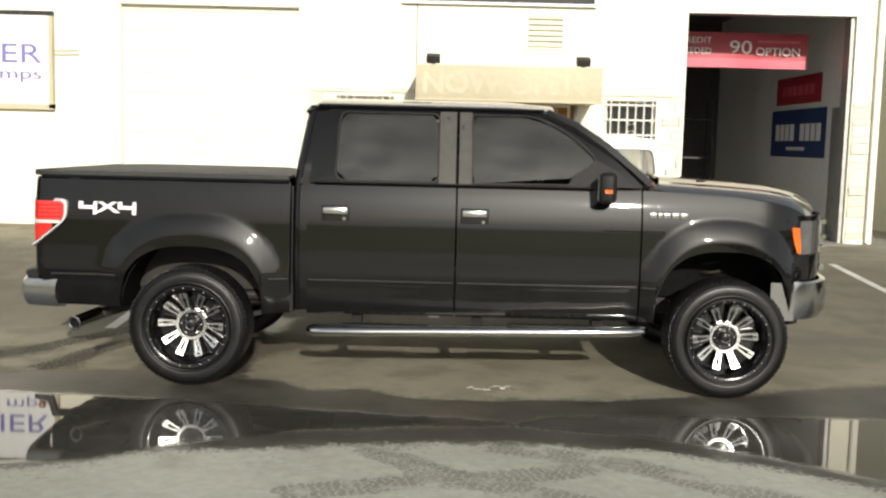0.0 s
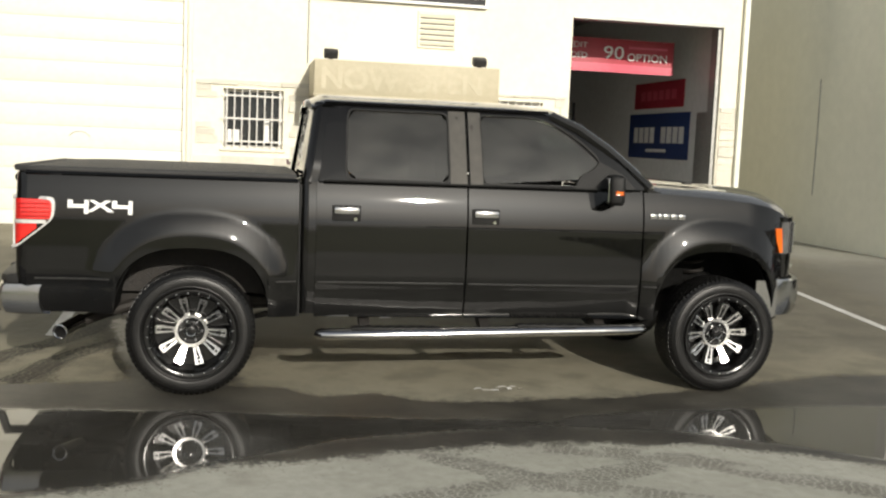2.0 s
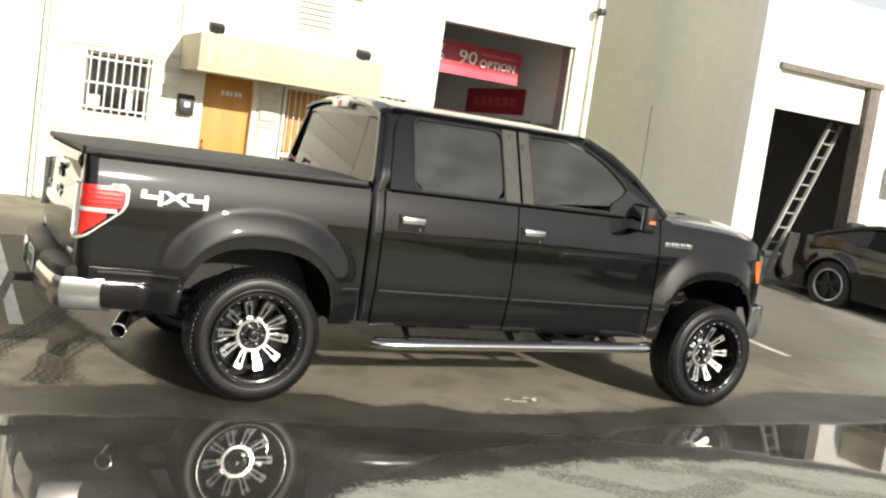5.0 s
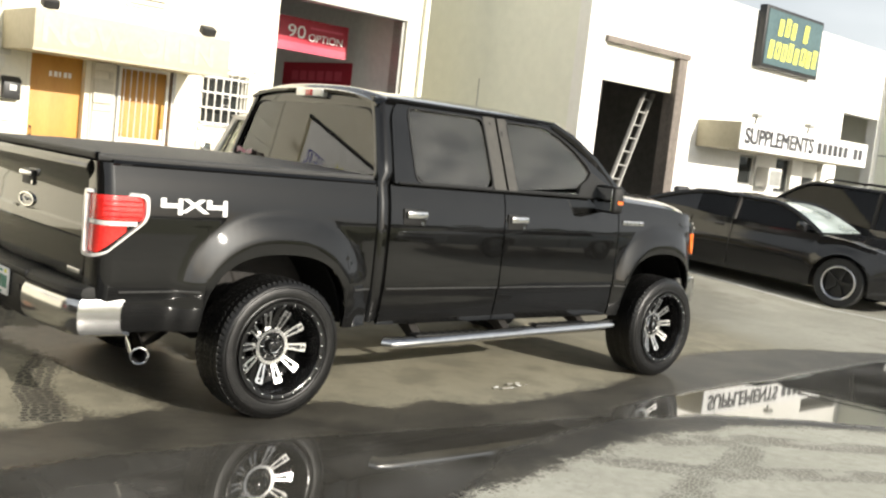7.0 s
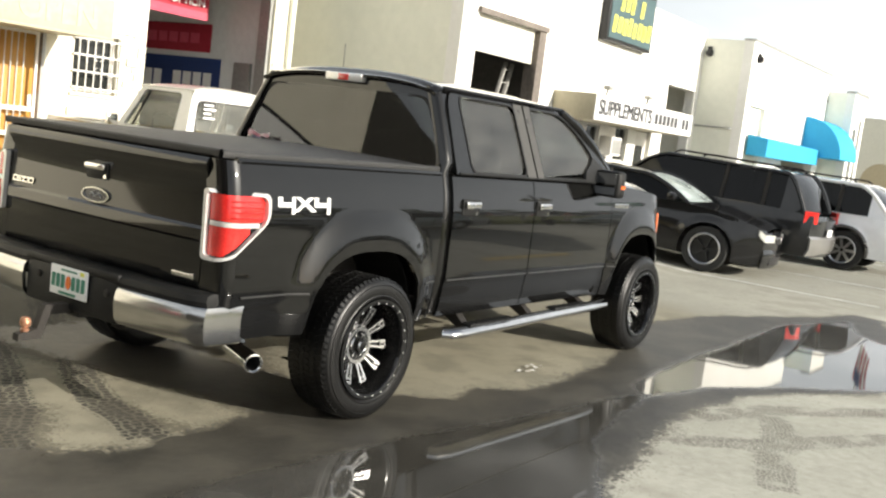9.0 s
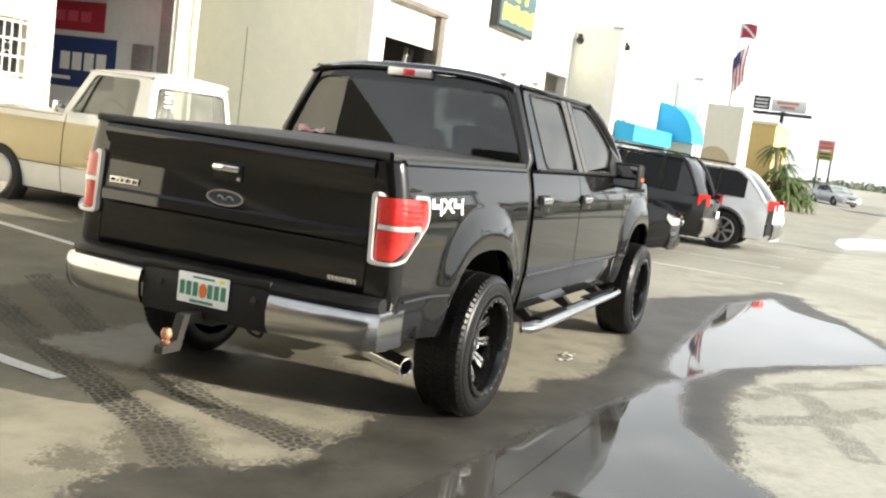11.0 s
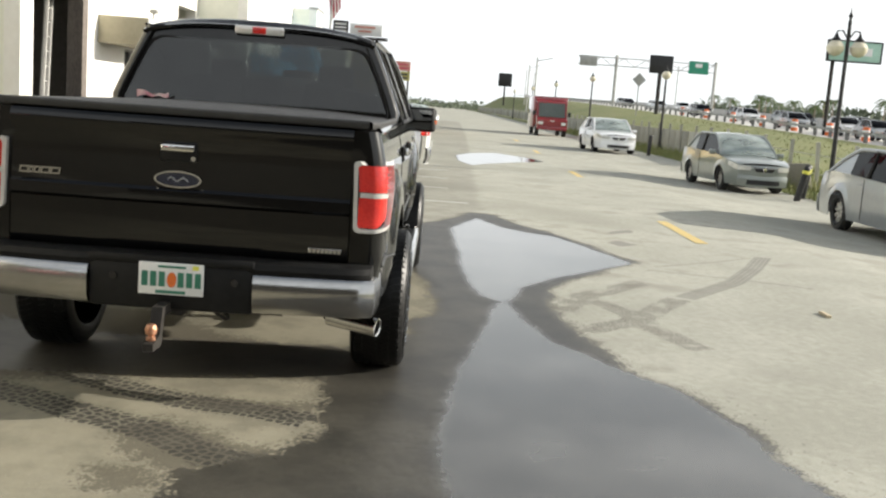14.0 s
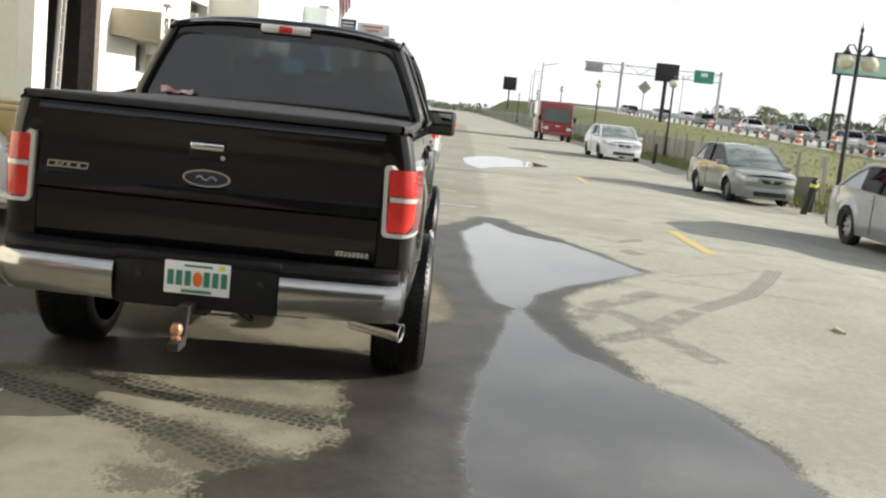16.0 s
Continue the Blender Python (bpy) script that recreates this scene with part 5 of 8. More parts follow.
for x in list(np.linspace(3.15, 4.05, 16)) + list(np.linspace(4.08, 4.23, 8)):
    t = (x - 3.15) / 1.08
    z0 = 1.422 - 0.052 * t - 0.024 * t**3 - 0.10 * t**9
    w = 0.90 - 0.16 * max(0, t - 0.55) ** 1.5
    rows.append([(x + (0.14 + 0.06 * t) * (1 - y * y), y * w, z0 + 0.045 * (1 - abs(y) ** 3) + 0.018 * ease(0.62, 0.5, abs(y)) - 0.03 * ease(0.85, 1.0, abs(y))) for y in np.linspace(-1, 1, 27)])
part("hood", grid(rows, thick=0.02), PAINT_BLACK, truck)
part("hood_washer_jet", box(3.50, 3.56, -0.60, -0.55, 1.455, 1.47, 0.004), TRIM, truck)


def nose(s, out=0.0):
    """The front of the body in plan, from side to side, s from -1 to 1."""
    y = 0.90 * math.sin(s * math.pi / 2)
    return 4.05 + 0.43 * math.cos(s * math.pi / 2) ** 0.8 + out, y


front = part("front_panel", grid([[(*nose(s), z) for s in np.linspace(-1, 1, 25)] for z in (0.78, 0.95, 1.17, 1.25)], thick=0.03), PAINT_BLACK, truck)
part("grille", grid([[(*nose(s, 0.012), z) for s in np.linspace(-0.42, 0.42, 13)] for z in (0.84, 1.19)], thick=0.02), BLACK_METAL, front)
for z in (0.86, 1.0, 1.08, 1.19):
    part("grille_bar", tube([(*nose(s, 0.03), z) for s in np.linspace(-0.43, 0.43, 13)], 0.018, n=8), CHROME, front, "chrome grille bar")
part("front_bumper", grid([[(nose(s)[0] + 0.05 + o, nose(s)[1] * 1.045, z) for s in np.linspace(-1, 1, 25)] for z, o in ((0.54, -0.03), (0.58, 0.0), (0.70, 0.015), (0.79, 0.0), (0.80, -0.04))], thick=0.03), BUMPER_CHROME, truck, "chrome front bumper")
for sgn in (-1, 1):
    part("bumper_end", grid([[(x, sgn * (0.93 + 0.012 * math.sin((x - 3.94) * 9)), z) for x in np.linspace(3.96, 4.12, 5)] for z in (0.53, 0.66, 0.79)], thick=0.03), BUMPER_CHROME, truck)
    hl = part("headlight", grid([[(nose(s)[0] + 0.012, nose(s)[1] * 1.01, z) for s in sgn * np.linspace(0.46, 0.915, 12)] for z in (0.985, 1.09, 1.215)], thick=0.03), HEAD_LENS, truck, "clear headlight with amber corner")
    part("side_marker", grid([[(nose(s)[0] + 0.02, nose(s)[1] * 1.03, z) for s in sgn * np.linspace(a, b, 8)] for z, a, b in ((0.995, 0.915, 0.945), (1.08, 0.925, 0.978), (1.17, 0.94, 0.992))], thick=0.02), AMBER_LENS, hl, "amber corner marker")

# underside, wheel wells and load bed
# simple dark blocks added inside the body to stop light through gaps
under = part("underbody", box(-0.95, -0.53, -0.86, 0.86, 0.56, 1.30), STEEL_DARK, truck)
part("wheel_well", box(-0.53, 0.55, -0.55, 0.55, 0.60, 1.30), STEEL_DARK, truck)
part("wheel_well", box(-0.53, 0.55, -0.90, 0.90, 1.06, 1.30), STEEL_DARK, truck)
part("floor_pan", box(0.55, 3.16, -0.88, 0.88, 0.52, 0.62), STEEL_DARK, truck)
part("firewall", box(3.0, 3.18, -0.86, 0.86, 0.55, 1.36), STEEL_DARK, truck)
part("engine_bay", box(3.18, 4.06, -0.52, 0.52, 0.62, 1.28), STEEL_DARK, truck)
part("engine_bay_top", box(3.18, 4.0, -0.84, 0.84, 1.08, 1.24), STEEL_DARK, truck)
for sgn in (-1, 1):
    part("frame_rail", box(-1.02, 4.17, sgn * 0.42 - 0.045, sgn * 0.42 + 0.045, 0.48, 0.62, 0.01), STEEL_DARK, truck)
    part("leaf_spring", grid([[(x, y, 0.40 + 0.10 * ((x) / 0.6) ** 2) for x in np.linspace(-0.65, 0.65, 13)] for y in (sgn * 0.52 - 0.03, sgn * 0.52 + 0.03)], thick=0.03), STEEL_DARK, truck)
    part("shock_absorber", tube([(0.12, sgn * 0.56, 0.36), (-0.10, sgn * 0.52, 0.85)], 0.03, n=8), STEEL_DARK, truck)
    part("coil_spring", tube([(FX + 0.07 * math.cos(a), sgn * 0.52 + 0.07 * math.sin(a), 0.62 + 0.011 * a) for a in np.linspace(0, 26, 90)], 0.012, n=6), STEEL_DARK, truck)
    part("control_arm", tube([(FX, sgn * 0.4, 0.45), (FX, sgn * 0.75, 0.40)], 0.035, n=8), STEEL_DARK, truck)
    part("mud_liner", grid([[(RX + 0.50 * math.cos(a), y, 0.5 + 0.52 * math.sin(a)) for a in np.linspace(0.05, math.pi - 0.05, 14)] for y in (sgn * 0.55, sgn * 0.93)], thick=0.01), LINER, truck)
    part("mud_liner", grid([[(FX - 0.03 + 0.48 * math.cos(a), y, 0.5 + 0.57 * math.sin(a)) for a in np.linspace(0.05, math.pi - 0.05, 14)] for y in (sgn * 0.52, sgn * 0.93)], thick=0.01), LINER, truck)
for sgn in (-1, 1):
    for c in (RX, FX - 0.03):
        part("liner_panel", box(c - 0.60, c + 0.53, sgn * 0.515 - 0.01, sgn * 0.515 + 0.01, 0.62, 1.12), LINER, truck)
        part("liner_panel", box(c - 0.56, c - 0.53, min(sgn * 0.52, sgn * 0.9), max(sgn * 0.52, sgn * 0.9), 0.53, 1.05), LINER, truck)
        part("liner_panel", box(c + 0.51, c + 0.535, min(sgn * 0.52, sgn * 0.88), max(sgn * 0.52, sgn * 0.88), 0.53, 1.05), LINER, truck)
part("rear_axle", tube([(RX, -0.78, HUB), (RX, 0.78, HUB)], 0.05, n=10), STEEL_DARK, truck)
part("differential", lathe([(0.001, -0.14), (0.10, -0.12), (0.16, 0), (0.10, 0.12), (0.001, 0.14)], Matrix.Translation((RX, 0, HUB)) @ pose(0, 0, 0, 0, 90), 14), STEEL_DARK, truck)
part("drive_shaft", tube([(0.1, 0, HUB + 0.02), (2.6, 0, 0.56)], 0.045, n=10), STEEL_DARK, truck)
part("muffler", tube([(0.9, -0.25, 0.50), (1.5, -0.25, 0.50)], 0.09, n=12), STEEL_DARK, truck)
part("spare_tyre", lathe([(0.2, -0.1), (0.36, -0.1), (0.38, 0), (0.36, 0.1), (0.2, 0.1)], pose(-0.55, 0.05, 0.66), 20), RUBBER, truck)

cover = part("bed_cover", grid([[(x, y * (0.912 - 0.055 * ease(-0.97, -1.08, x)), BELT + 0.036 + 0.034 * (1 - abs(y) ** 3) * (1 - abs((x + 0.17) / 0.9) ** 6) - 0.022 * ease(0.93, 1.0, abs(y))) for y in np.linspace(-1, 1, 31)] for x in list(np.linspace(-1.075, -1.03, 3)) + list(np.linspace(-0.95, 0.57, 18)) + [0.62, 0.64]], thick=0.02), VINYL, truck, "black vinyl bed cover")
def edge_rail(path):
    """A rounded flat rail, taller than wide, along a level path."""
    rows = []
    for k, p in enumerate(path):
        a, b = Vector(path[max(0, k - 1)]), Vector(path[min(len(path) - 1, k + 1)])
        side = (b - a).cross(Vector((0, 0, 1))).normalized()
        rows.append([Vector(p) + side * u + Vector((0, 0, v)) for u, v in ((-0.012, -0.006), (0.012, -0.006), (0.016, 0.0), (0.016, 0.022), (0.010, 0.030), (-0.010, 0.030), (-0.016, 0.022), (-0.016, 0.0))])
    return grid(rows, closed=True)


part("cover_edge", edge_rail([(-1.090, y, BELT + 0.018) for y in np.linspace(-0.875, 0.875, 13)]), VINYL, cover, "black rounded cover rail")
for sgn in (-1, 1):
    part("cover_edge", edge_rail([(x, sgn * (0.905 - 0.03 * ease(-0.97, -1.10, x)), BELT + 0.014) for x in list(np.linspace(-1.09, -0.97, 5)) + list(np.linspace(-0.8, 0.64, 9))]), VINYL, cover, "black rounded cover rail")
# tail
PROFILE = [(1.404, -1.07), (1.396, -1.098), (1.37, -1.116), (1.345, -1.116), (1.325, -1.104), (1.30, -1.092), (1.20, -1.088), (1.065, -1.092), (1.05, -1.106), (1.0, -1.108), (0.985, -1.094), (0.93, -1.092), (0.80, -1.096), (0.77, -1.088), (0.745, -1.06)]
gate = part("tailgate", grid([[(x - 0.012 * (1 - (y / 0.8) ** 2), y, z) for y in np.linspace(-0.806, 0.806, 25)] for z, x in PROFILE], thick=0.04), PAINT_BLACK, truck)
part("gate_handle_cup", box(-1.112, -1.09, -0.075, 0.10, 1.19, 1.275, 0.008), TRIM, gate)
part("gate_handle", box(-1.135, -1.11, -0.067, 0.093, 1.238, 1.272, 0.009), CHROME, gate, "chrome tailgate handle")
part("gate_lock", lathe([(0.001, 0.006), (0.012, 0.006), (0.012, 0)], Matrix.Translation((-1.108, -0.058, 1.207)) @ pose(0, 0, 0, 0, -90), 10), CHROME, gate)
EL = lambda a, b: [(a * math.cos(t), b * math.sin(t)) for t in np.linspace(0, 2 * math.pi, 32, endpoint=False)]
oval = part("oval_badge", ring(EL(0.113, 0.041), EL(0.103, 0.033), 0.016, lambda u, v, k: (-1.098 - k, u + 0.012, v + 1.106)), CHROME, gate, "blue oval badge with chrome rim")
part("badge_face", prism(EL(0.104, 0.034), 0.008, lambda u, v, k: (-1.098 - k, u + 0.012, v + 1.106)), BADGE_BLUE, oval)
part("badge_script", tube([(-1.108, 0.06 - 0.012 * k, 1.106 + 0.009 * math.sin(1.3 * k)) for k in range(9)], 0.004, n=5), METAL_GREY, oval)
for k, w in enumerate((0.045, 0.018, 0.03, 0.045, 0.045)):
    y = 0.765 - sum((0.05, 0.023, 0.035, 0.05, 0.05)[:k]) * 0.93
    part("model_badge_bar", ring([(y - w, 1.090), (y, 1.090), (y - 0.006, 1.122), (y - w - 0.006, 1.122)], [(y - w + 0.007, 1.097), (y - 0.007, 1.097), (y - 0.013, 1.115), (y - w + 0.001, 1.115)] if w > 0.02 else [(y - w + 0.005, 1.097), (y - 0.005, 1.097), (y - 0.011, 1.115), (y - w - 0.001, 1.115)], 0.006, lambda u, v, k: (-1.098 - k, u, v)), CHROME, gate, "chrome badge outline")
for k in range(8):
    part("emblem_bar", box(-1.104, -1.096, -0.775 + 0.02 * k, -0.759 + 0.02 * k, 0.80, 0.825, 0.002), CHROME, gate, "small chrome emblem")

TL_O = rounded([(-0.075, 0.915), (0.05, 0.915), (0.285, 1.12), (0.285, 1.25), (-0.075, 1.255)], [0.03, 0.05, 0.05, 0.04, 0.03], 5)
TL_I = [(0.105 + (u - 0.105) * 0.90, 1.088 + (v - 1.088) * 0.895) for u, v in TL_O]
for sgn in (-1, 1):
    tl = part("tail_light", ring(TL_O, TL_I, 0.028, lambda u, v, k: mirror_y(wrap(u, v, 0.002 + k), sgn)), CLEAR_LENS, truck, "red tail light in a chrome bezel")
    for nm, z0, z1 in (("red_lens", 1.108, 1.234), ("red_lens", 0.93, 1.080)):
        rows = []
        for s in np.linspace(-0.056, 0.266, 15):
            lim = 0.938 + max(0, s - 0.035) * 0.82
            lo, hi = max(z0, lim), min(z1, 1.234)
            if hi > lo + 0.012:
                rows.append([mirror_y(wrap(s, z, 0.006), sgn) for z in np.linspace(lo, hi, 5)])
        part(nm, grid(rows, thick=0.012), RED_LENS, tl)
    part("reverse_lens", grid([[mirror_y(wrap(s, z, 0.010), sgn) for z in (1.082, 1.105)] for s in np.linspace(-0.05, 0.23, 13)], thick=0.01), CLEAR_LENS, tl)
    for k in range(4):
        part("lens_rib", tube([mirror_y(wrap(s, 1.13 + 0.026 * k, 0.019), sgn) for s in np.linspace(0.06, 0.25, 9)], 0.003, n=5), RED_LENS, tl)


def bumper_line(t):
    """The rear bumper in plan, t from the middle (0) round to the side (1)."""
    y = 0.36 + 0.585 * min(1, t / 0.68)
    x = -1.245 + 0.055 * (y / 0.95) ** 3
    if t > 0.60:
        a = (t - 0.60) / 0.40
        x = x + 0.25 * a**1.4
        y = 0.36 + 0.585 * min(1, t / 0.68) + 0.02 * a
    return x, min(y, 0.968)


for sgn in (-1, 1):
    rows = [[(bumper_line(t)[0] + o, sgn * (bumper_line(t)[1] - 0.3 * o * (t > 0.6)), z) for t in list(np.linspace(0.03, 0.6, 10)) + list(np.linspace(0.64, 1, 9))] for z, o in ((0.505, 0.06), (0.515, 0.02), (0.55, 0.0), (0.62, -0.008), (0.675, 0.0), (0.695, 0.014), (0.702, 0.05))]
    part("bumper_chrome", grid(rows, thick=0.02), BUMPER_CHROME, truck, "chrome rear bumper end")
    part("bumper_step", grid([[(bumper_line(t)[0] + o, sgn * (bumper_line(t)[1] - (0.02 if t > 0.6 else 0)), z) for t in np.linspace(0.0, 1, 14)] for z, o in ((0.694, 0.026), (0.72, 0.012), (0.748, 0.02), (0.758, 0.045), (0.76, 0.10), (0.755, 0.16))], thick=0.015), TRIM, truck)
mid = part("bumper_middle", box(-1.225, -1.02, -0.385, 0.385, 0.50, 0.72, 0.02), TRIM, truck, "black plastic bumper middle")
part("bumper_top_pad", box(-1.235, -1.07, -0.39, 0.39, 0.715, 0.758, 0.012), TRIM, mid)
for y in (-0.30, 0.27):
    part("bumper_bolt", lathe([(0.001, 0.01), (0.018, 0.008), (0.02, 0)], Matrix.Translation((-1.225, y, 0.65)) @ pose(0, 0, 0, 0, -90), 10), STEEL_DARK, mid)
plate = part("licence_plate", box(-1.243, -1.230, -0.158, 0.146, 0.575, 0.727, 0.004), SIGN_WHITE, truck, "white licence plate with green bars")
PLATE_GREEN = material("plate_green", (0.03, 0.16, 0.10), (0.04, 0.2, 0.13), 20, 0.5)
for y in (0.122, 0.082, 0.042, -0.046, -0.086, -0.126):
    part("plate_bar", box(-1.246, -1.2425, y - 0.020, y + 0.008, 0.615, 0.685), PLATE_GREEN, plate)
part("plate_emblem", prism(EL(0.022, 0.036), 0.004, lambda u, v, k: (-1.2425 - k, u - 0.010, v + 0.648)), AMBER_LENS, plate)
part("plate_bar", box(-1.246, -1.2425, -0.076, 0.064, 0.583, 0.597), PLATE_GREEN, plate)
part("plate_bar", box(-1.246, -1.2425, -0.076, 0.054, 0.704, 0.714), PLATE_GREEN, plate)
part("plate_sticker", box(-1.246, -1.2425, -0.136, -0.106, 0.70, 0.72), SIGN_YELLOW, plate)
hitch = part("hitch_receiver", box(-1.20, -0.90, -0.055, 0.055, 0.47, 0.56, 0.008), STEEL_DARK, truck, "steel tow hitch with rusty ball")
part("cross_bar", tube([(-1.02, -0.5, 0.50), (-1.02, 0.5, 0.50)], 0.035, n=8), STEEL_DARK, hitch)
part("ball_mount", prism([(-1.20, 0.54), (-1.36, 0.54), (-1.40, 0.42), (-1.50, 0.40), (-1.50, 0.365), (-1.37, 0.365), (-1.33, 0.49), (-1.20, 0.49)], 0.05, lambda u, v, k: (u, k - 0.005, v)), STEEL_DARK, hitch)
part("ball", lathe([(0.001, 0.085), (0.02, 0.08), (0.029, 0.058), (0.024, 0.036), (0.013, 0.028), (0.022, 0.02), (0.022, 0), (0.001, -0.03)], pose(-1.45, 0.02, 0.40), 16), RUST, hitch, "rusty chrome ball")
part("safety_chain_loop", tube([(-1.05 - 0.05 * math.sin(a), -0.2 + 0.04 * math.cos(a), 0.47 + 0.03 * math.cos(a)) for a in np.linspace(0, 6.28, 13)], 0.009, n=6), STEEL_DARK, hitch)
part("exhaust_pipe", tube([(0.9, -0.30, 0.50), (0.3, -0.50, 0.55), (-0.35, -0.55, 0.53), (-0.60, -0.60, 0.455), (-0.745, -0.73, 0.417)], 0.037, n=10), STEEL_DARK, truck)
ex = part("exhaust_tip", tube([(-0.735, -0.70, 0.420), (-0.82, -0.955, 0.394)], 0.048, n=18, caps=False), CHROME, truck, "chrome exhaust tip")
part("tip_inside", tube([(-0.734, -0.696, 0.420), (-0.8193, -0.952, 0.394)], 0.041, n=18, caps=False), BLACK_METAL, ex)
part("tip_rim", lathe([(0.039, 0), (0.044, 0.006), (0.050, 0.004), (0.050, -0.006)], look((-0.82, -0.955, 0.394), (-0.735, -0.70, 0.420)), 18), CHROME, ex)

# side steps and mirrors
for sgn in (-1, 1):
    line = [(0.83, 0.965, 0.392), (0.85, 1.0, 0.394), (0.92, 1.018, 0.397), (1.2, 1.02, 0.402), (2.0, 1.02, 0.420), (2.75, 1.02, 0.436), (2.98, 1.015, 0.441), (3.05, 0.995, 0.443), (3.07, 0.965, 0.443)]
    step = part("side_step", tube([(x, sgn * y, z) for x, y, z in line], 0.060, n=18, flat=0.62), CHROME, truck, "chrome oval side step")
    for x in (1.32, 2.45):
        zt = lerp([(q[0], q[2]) for q in line], x) + 0.033
        pad = part("step_pad", box(x - 0.30, x + 0.30, sgn * 1.005 - 0.042, sgn * 1.005 + 0.042, zt - 0.004, zt + 0.009, 0.006), TRIM, step)
        for k in range(8):
            part("pad_rib", box(x - 0.275 + 0.073 * k, x - 0.24 + 0.073 * k, sgn * 1.005 - 0.034, sgn * 1.005 + 0.034, zt + 0.009, zt + 0.014, 0.002), TRIM, pad)
    for x in (1.12, 1.95, 2.78):
        zt = lerp([(q[0], q[2]) for q in line], x)
        part("step_bracket", prism([(sgn * 1.0, zt - 0.02), (sgn * 0.96, zt + 0.01), (sgn * 0.82, 0.535), (sgn * 0.74, 0.535), (sgn * 0.78, 0.46), (sgn * 0.96, zt - 0.045)], 0.07, lambda u, v, k: (x - 0.035 + k, u, v)), STEEL_DARK, step)
    mr = part("mirror", merge(bmesh.new(), box(-0.055, 0.055, -0.12, 0.12, -0.105, 0.10, 0.03, seg=3), pose(2.80, sgn * 1.035, 1.415, 0, 0, sgn * 12)), TRIM, truck, "black door mirror")
    part("mirror_arm", tube([(2.84, sgn * 0.92, 1.40), (2.82, sgn * 1.0, 1.36), (2.80, sgn * 1.00, 1.37)], 0.035, n=8), TRIM, mr)
    part("mirror_glass", merge(bmesh.new(), box(-0.058, -0.054, -0.10, 0.10, -0.085, 0.08, 0.0), pose(2.80, sgn * 1.035, 1.415, 0, 0, sgn * 12)), MIRROR, mr)
    part("turn_lamp", merge(bmesh.new(), box(-0.01, 0.04, sgn * 0.108, sgn * 0.1212, -0.032, -0.006, 0.003), pose(2.80, sgn * 1.035, 1.415, 0, 0, sgn * 12)), AMBER_LENS, mr, "amber turn lamp")
    four = [[(0, 0.036), (0.098, 0.036), (0.098, 0.0), (0.124, 0.0), (0.124, 0.085), (0.100, 0.085), (0.100, 0.058), (0.030, 0.058), (0.030, 0.085), (0, 0.085)]]
    cross = [[(0.118, 0.012), (0.146, 0.012), (0.196, 0.045), (0.246, 0.012), (0.282, 0.012), (0.216, 0.055), (0.262, 0.085), (0.226, 0.085), (0.194, 0.064), (0.160, 0.085), (0.126, 0.085), (0.176, 0.054)]]
    for nm, shapes, dx in (("decal_digit", four, 0.0), ("decal_cross", cross, 0.0), ("decal_digit", four, 0.266)):
        lift_z = 0.0 if nm == "decal_cross" else 0.0008
        for poly in shapes:
            part(nm, prism([(u + dx, v) for u, v in poly], 0.0025, lambda u, v, k: ((-0.775 + u) if sgn < 0 else (-0.385 - u), sgn * (side_y(-0.775 + u, 1.15 + v) + 0.002 + lift_z + k), 1.15 + v)), DECAL, truck, "white blocky decal")
    for k, w in enumerate((0.05, 0.03, 0.05, 0.05, 0.05)):
        x = 3.10 + sum((0.058, 0.036, 0.058, 0.058, 0.058)[:k])
        y = sgn * (side_y(x, 1.23) + 0.004)
        part("fender_badge_bar", box(x, x + w, y - 0.004, y + 0.004, 1.215, 1.25, 0.003), CHROME, truck, "chrome fender badge bar")

# cab inside
dash = part("dashboard", box(2.55, 3.05, -0.74, 0.74, 0.95, 1.36, 0.06), SEAT, truck)
part("steering_wheel", lathe([(0.17, -0.012), (0.182, 0), (0.17, 0.012), (0.16, 0)], Matrix.Translation((2.42, 0.38, 1.30)) @ pose(0, 0, 0, 0, -62), 24, close=True), TRIM, truck)
for x, ys in ((1.85, (-0.40, 0.40)), (1.02, (-0.42, 0.0, 0.42))):
    for y in ys:
        zs = 0.98 if x > 1.5 else 0.84
        st = part("seat", merge(bmesh.new(), box(-0.07, 0.07, -0.24, 0.24, 0.0, 0.62, 0.05, seg=3), pose(x, y, zs, 0, -10)), SEAT, truck)
        part("headrest", merge(bmesh.new(), box(-0.05, 0.05, -0.13, 0.13, 0.64, 0.80, 0.04, seg=3), pose(x - 0.01, y, zs, 0, -8)), SEAT, st)
part("rear_view_mirror", box(2.50, 2.53, -0.12, 0.12, 1.68, 1.74, 0.01), TRIM, truck)
flag_pts = [[(0.655 - 0.012 * math.sin(9 * u), 0.745 - 0.20 * u, 1.462 + (0.010 + 0.055 * abs(u - 0.6)) * v + 0.012 * math.sin(7 * u) ** 2) for u in np.linspace(0, 1, 14)] for v in (0, 0.5, 1)]
part("pink_bow", grid(flag_pts, thick=0.006), material("pink_patterned_cloth", (0.55, 0.16, 0.2), (0.85, 0.78, 0.74), 110, 0.9), truck, "pink and white cloth bow")


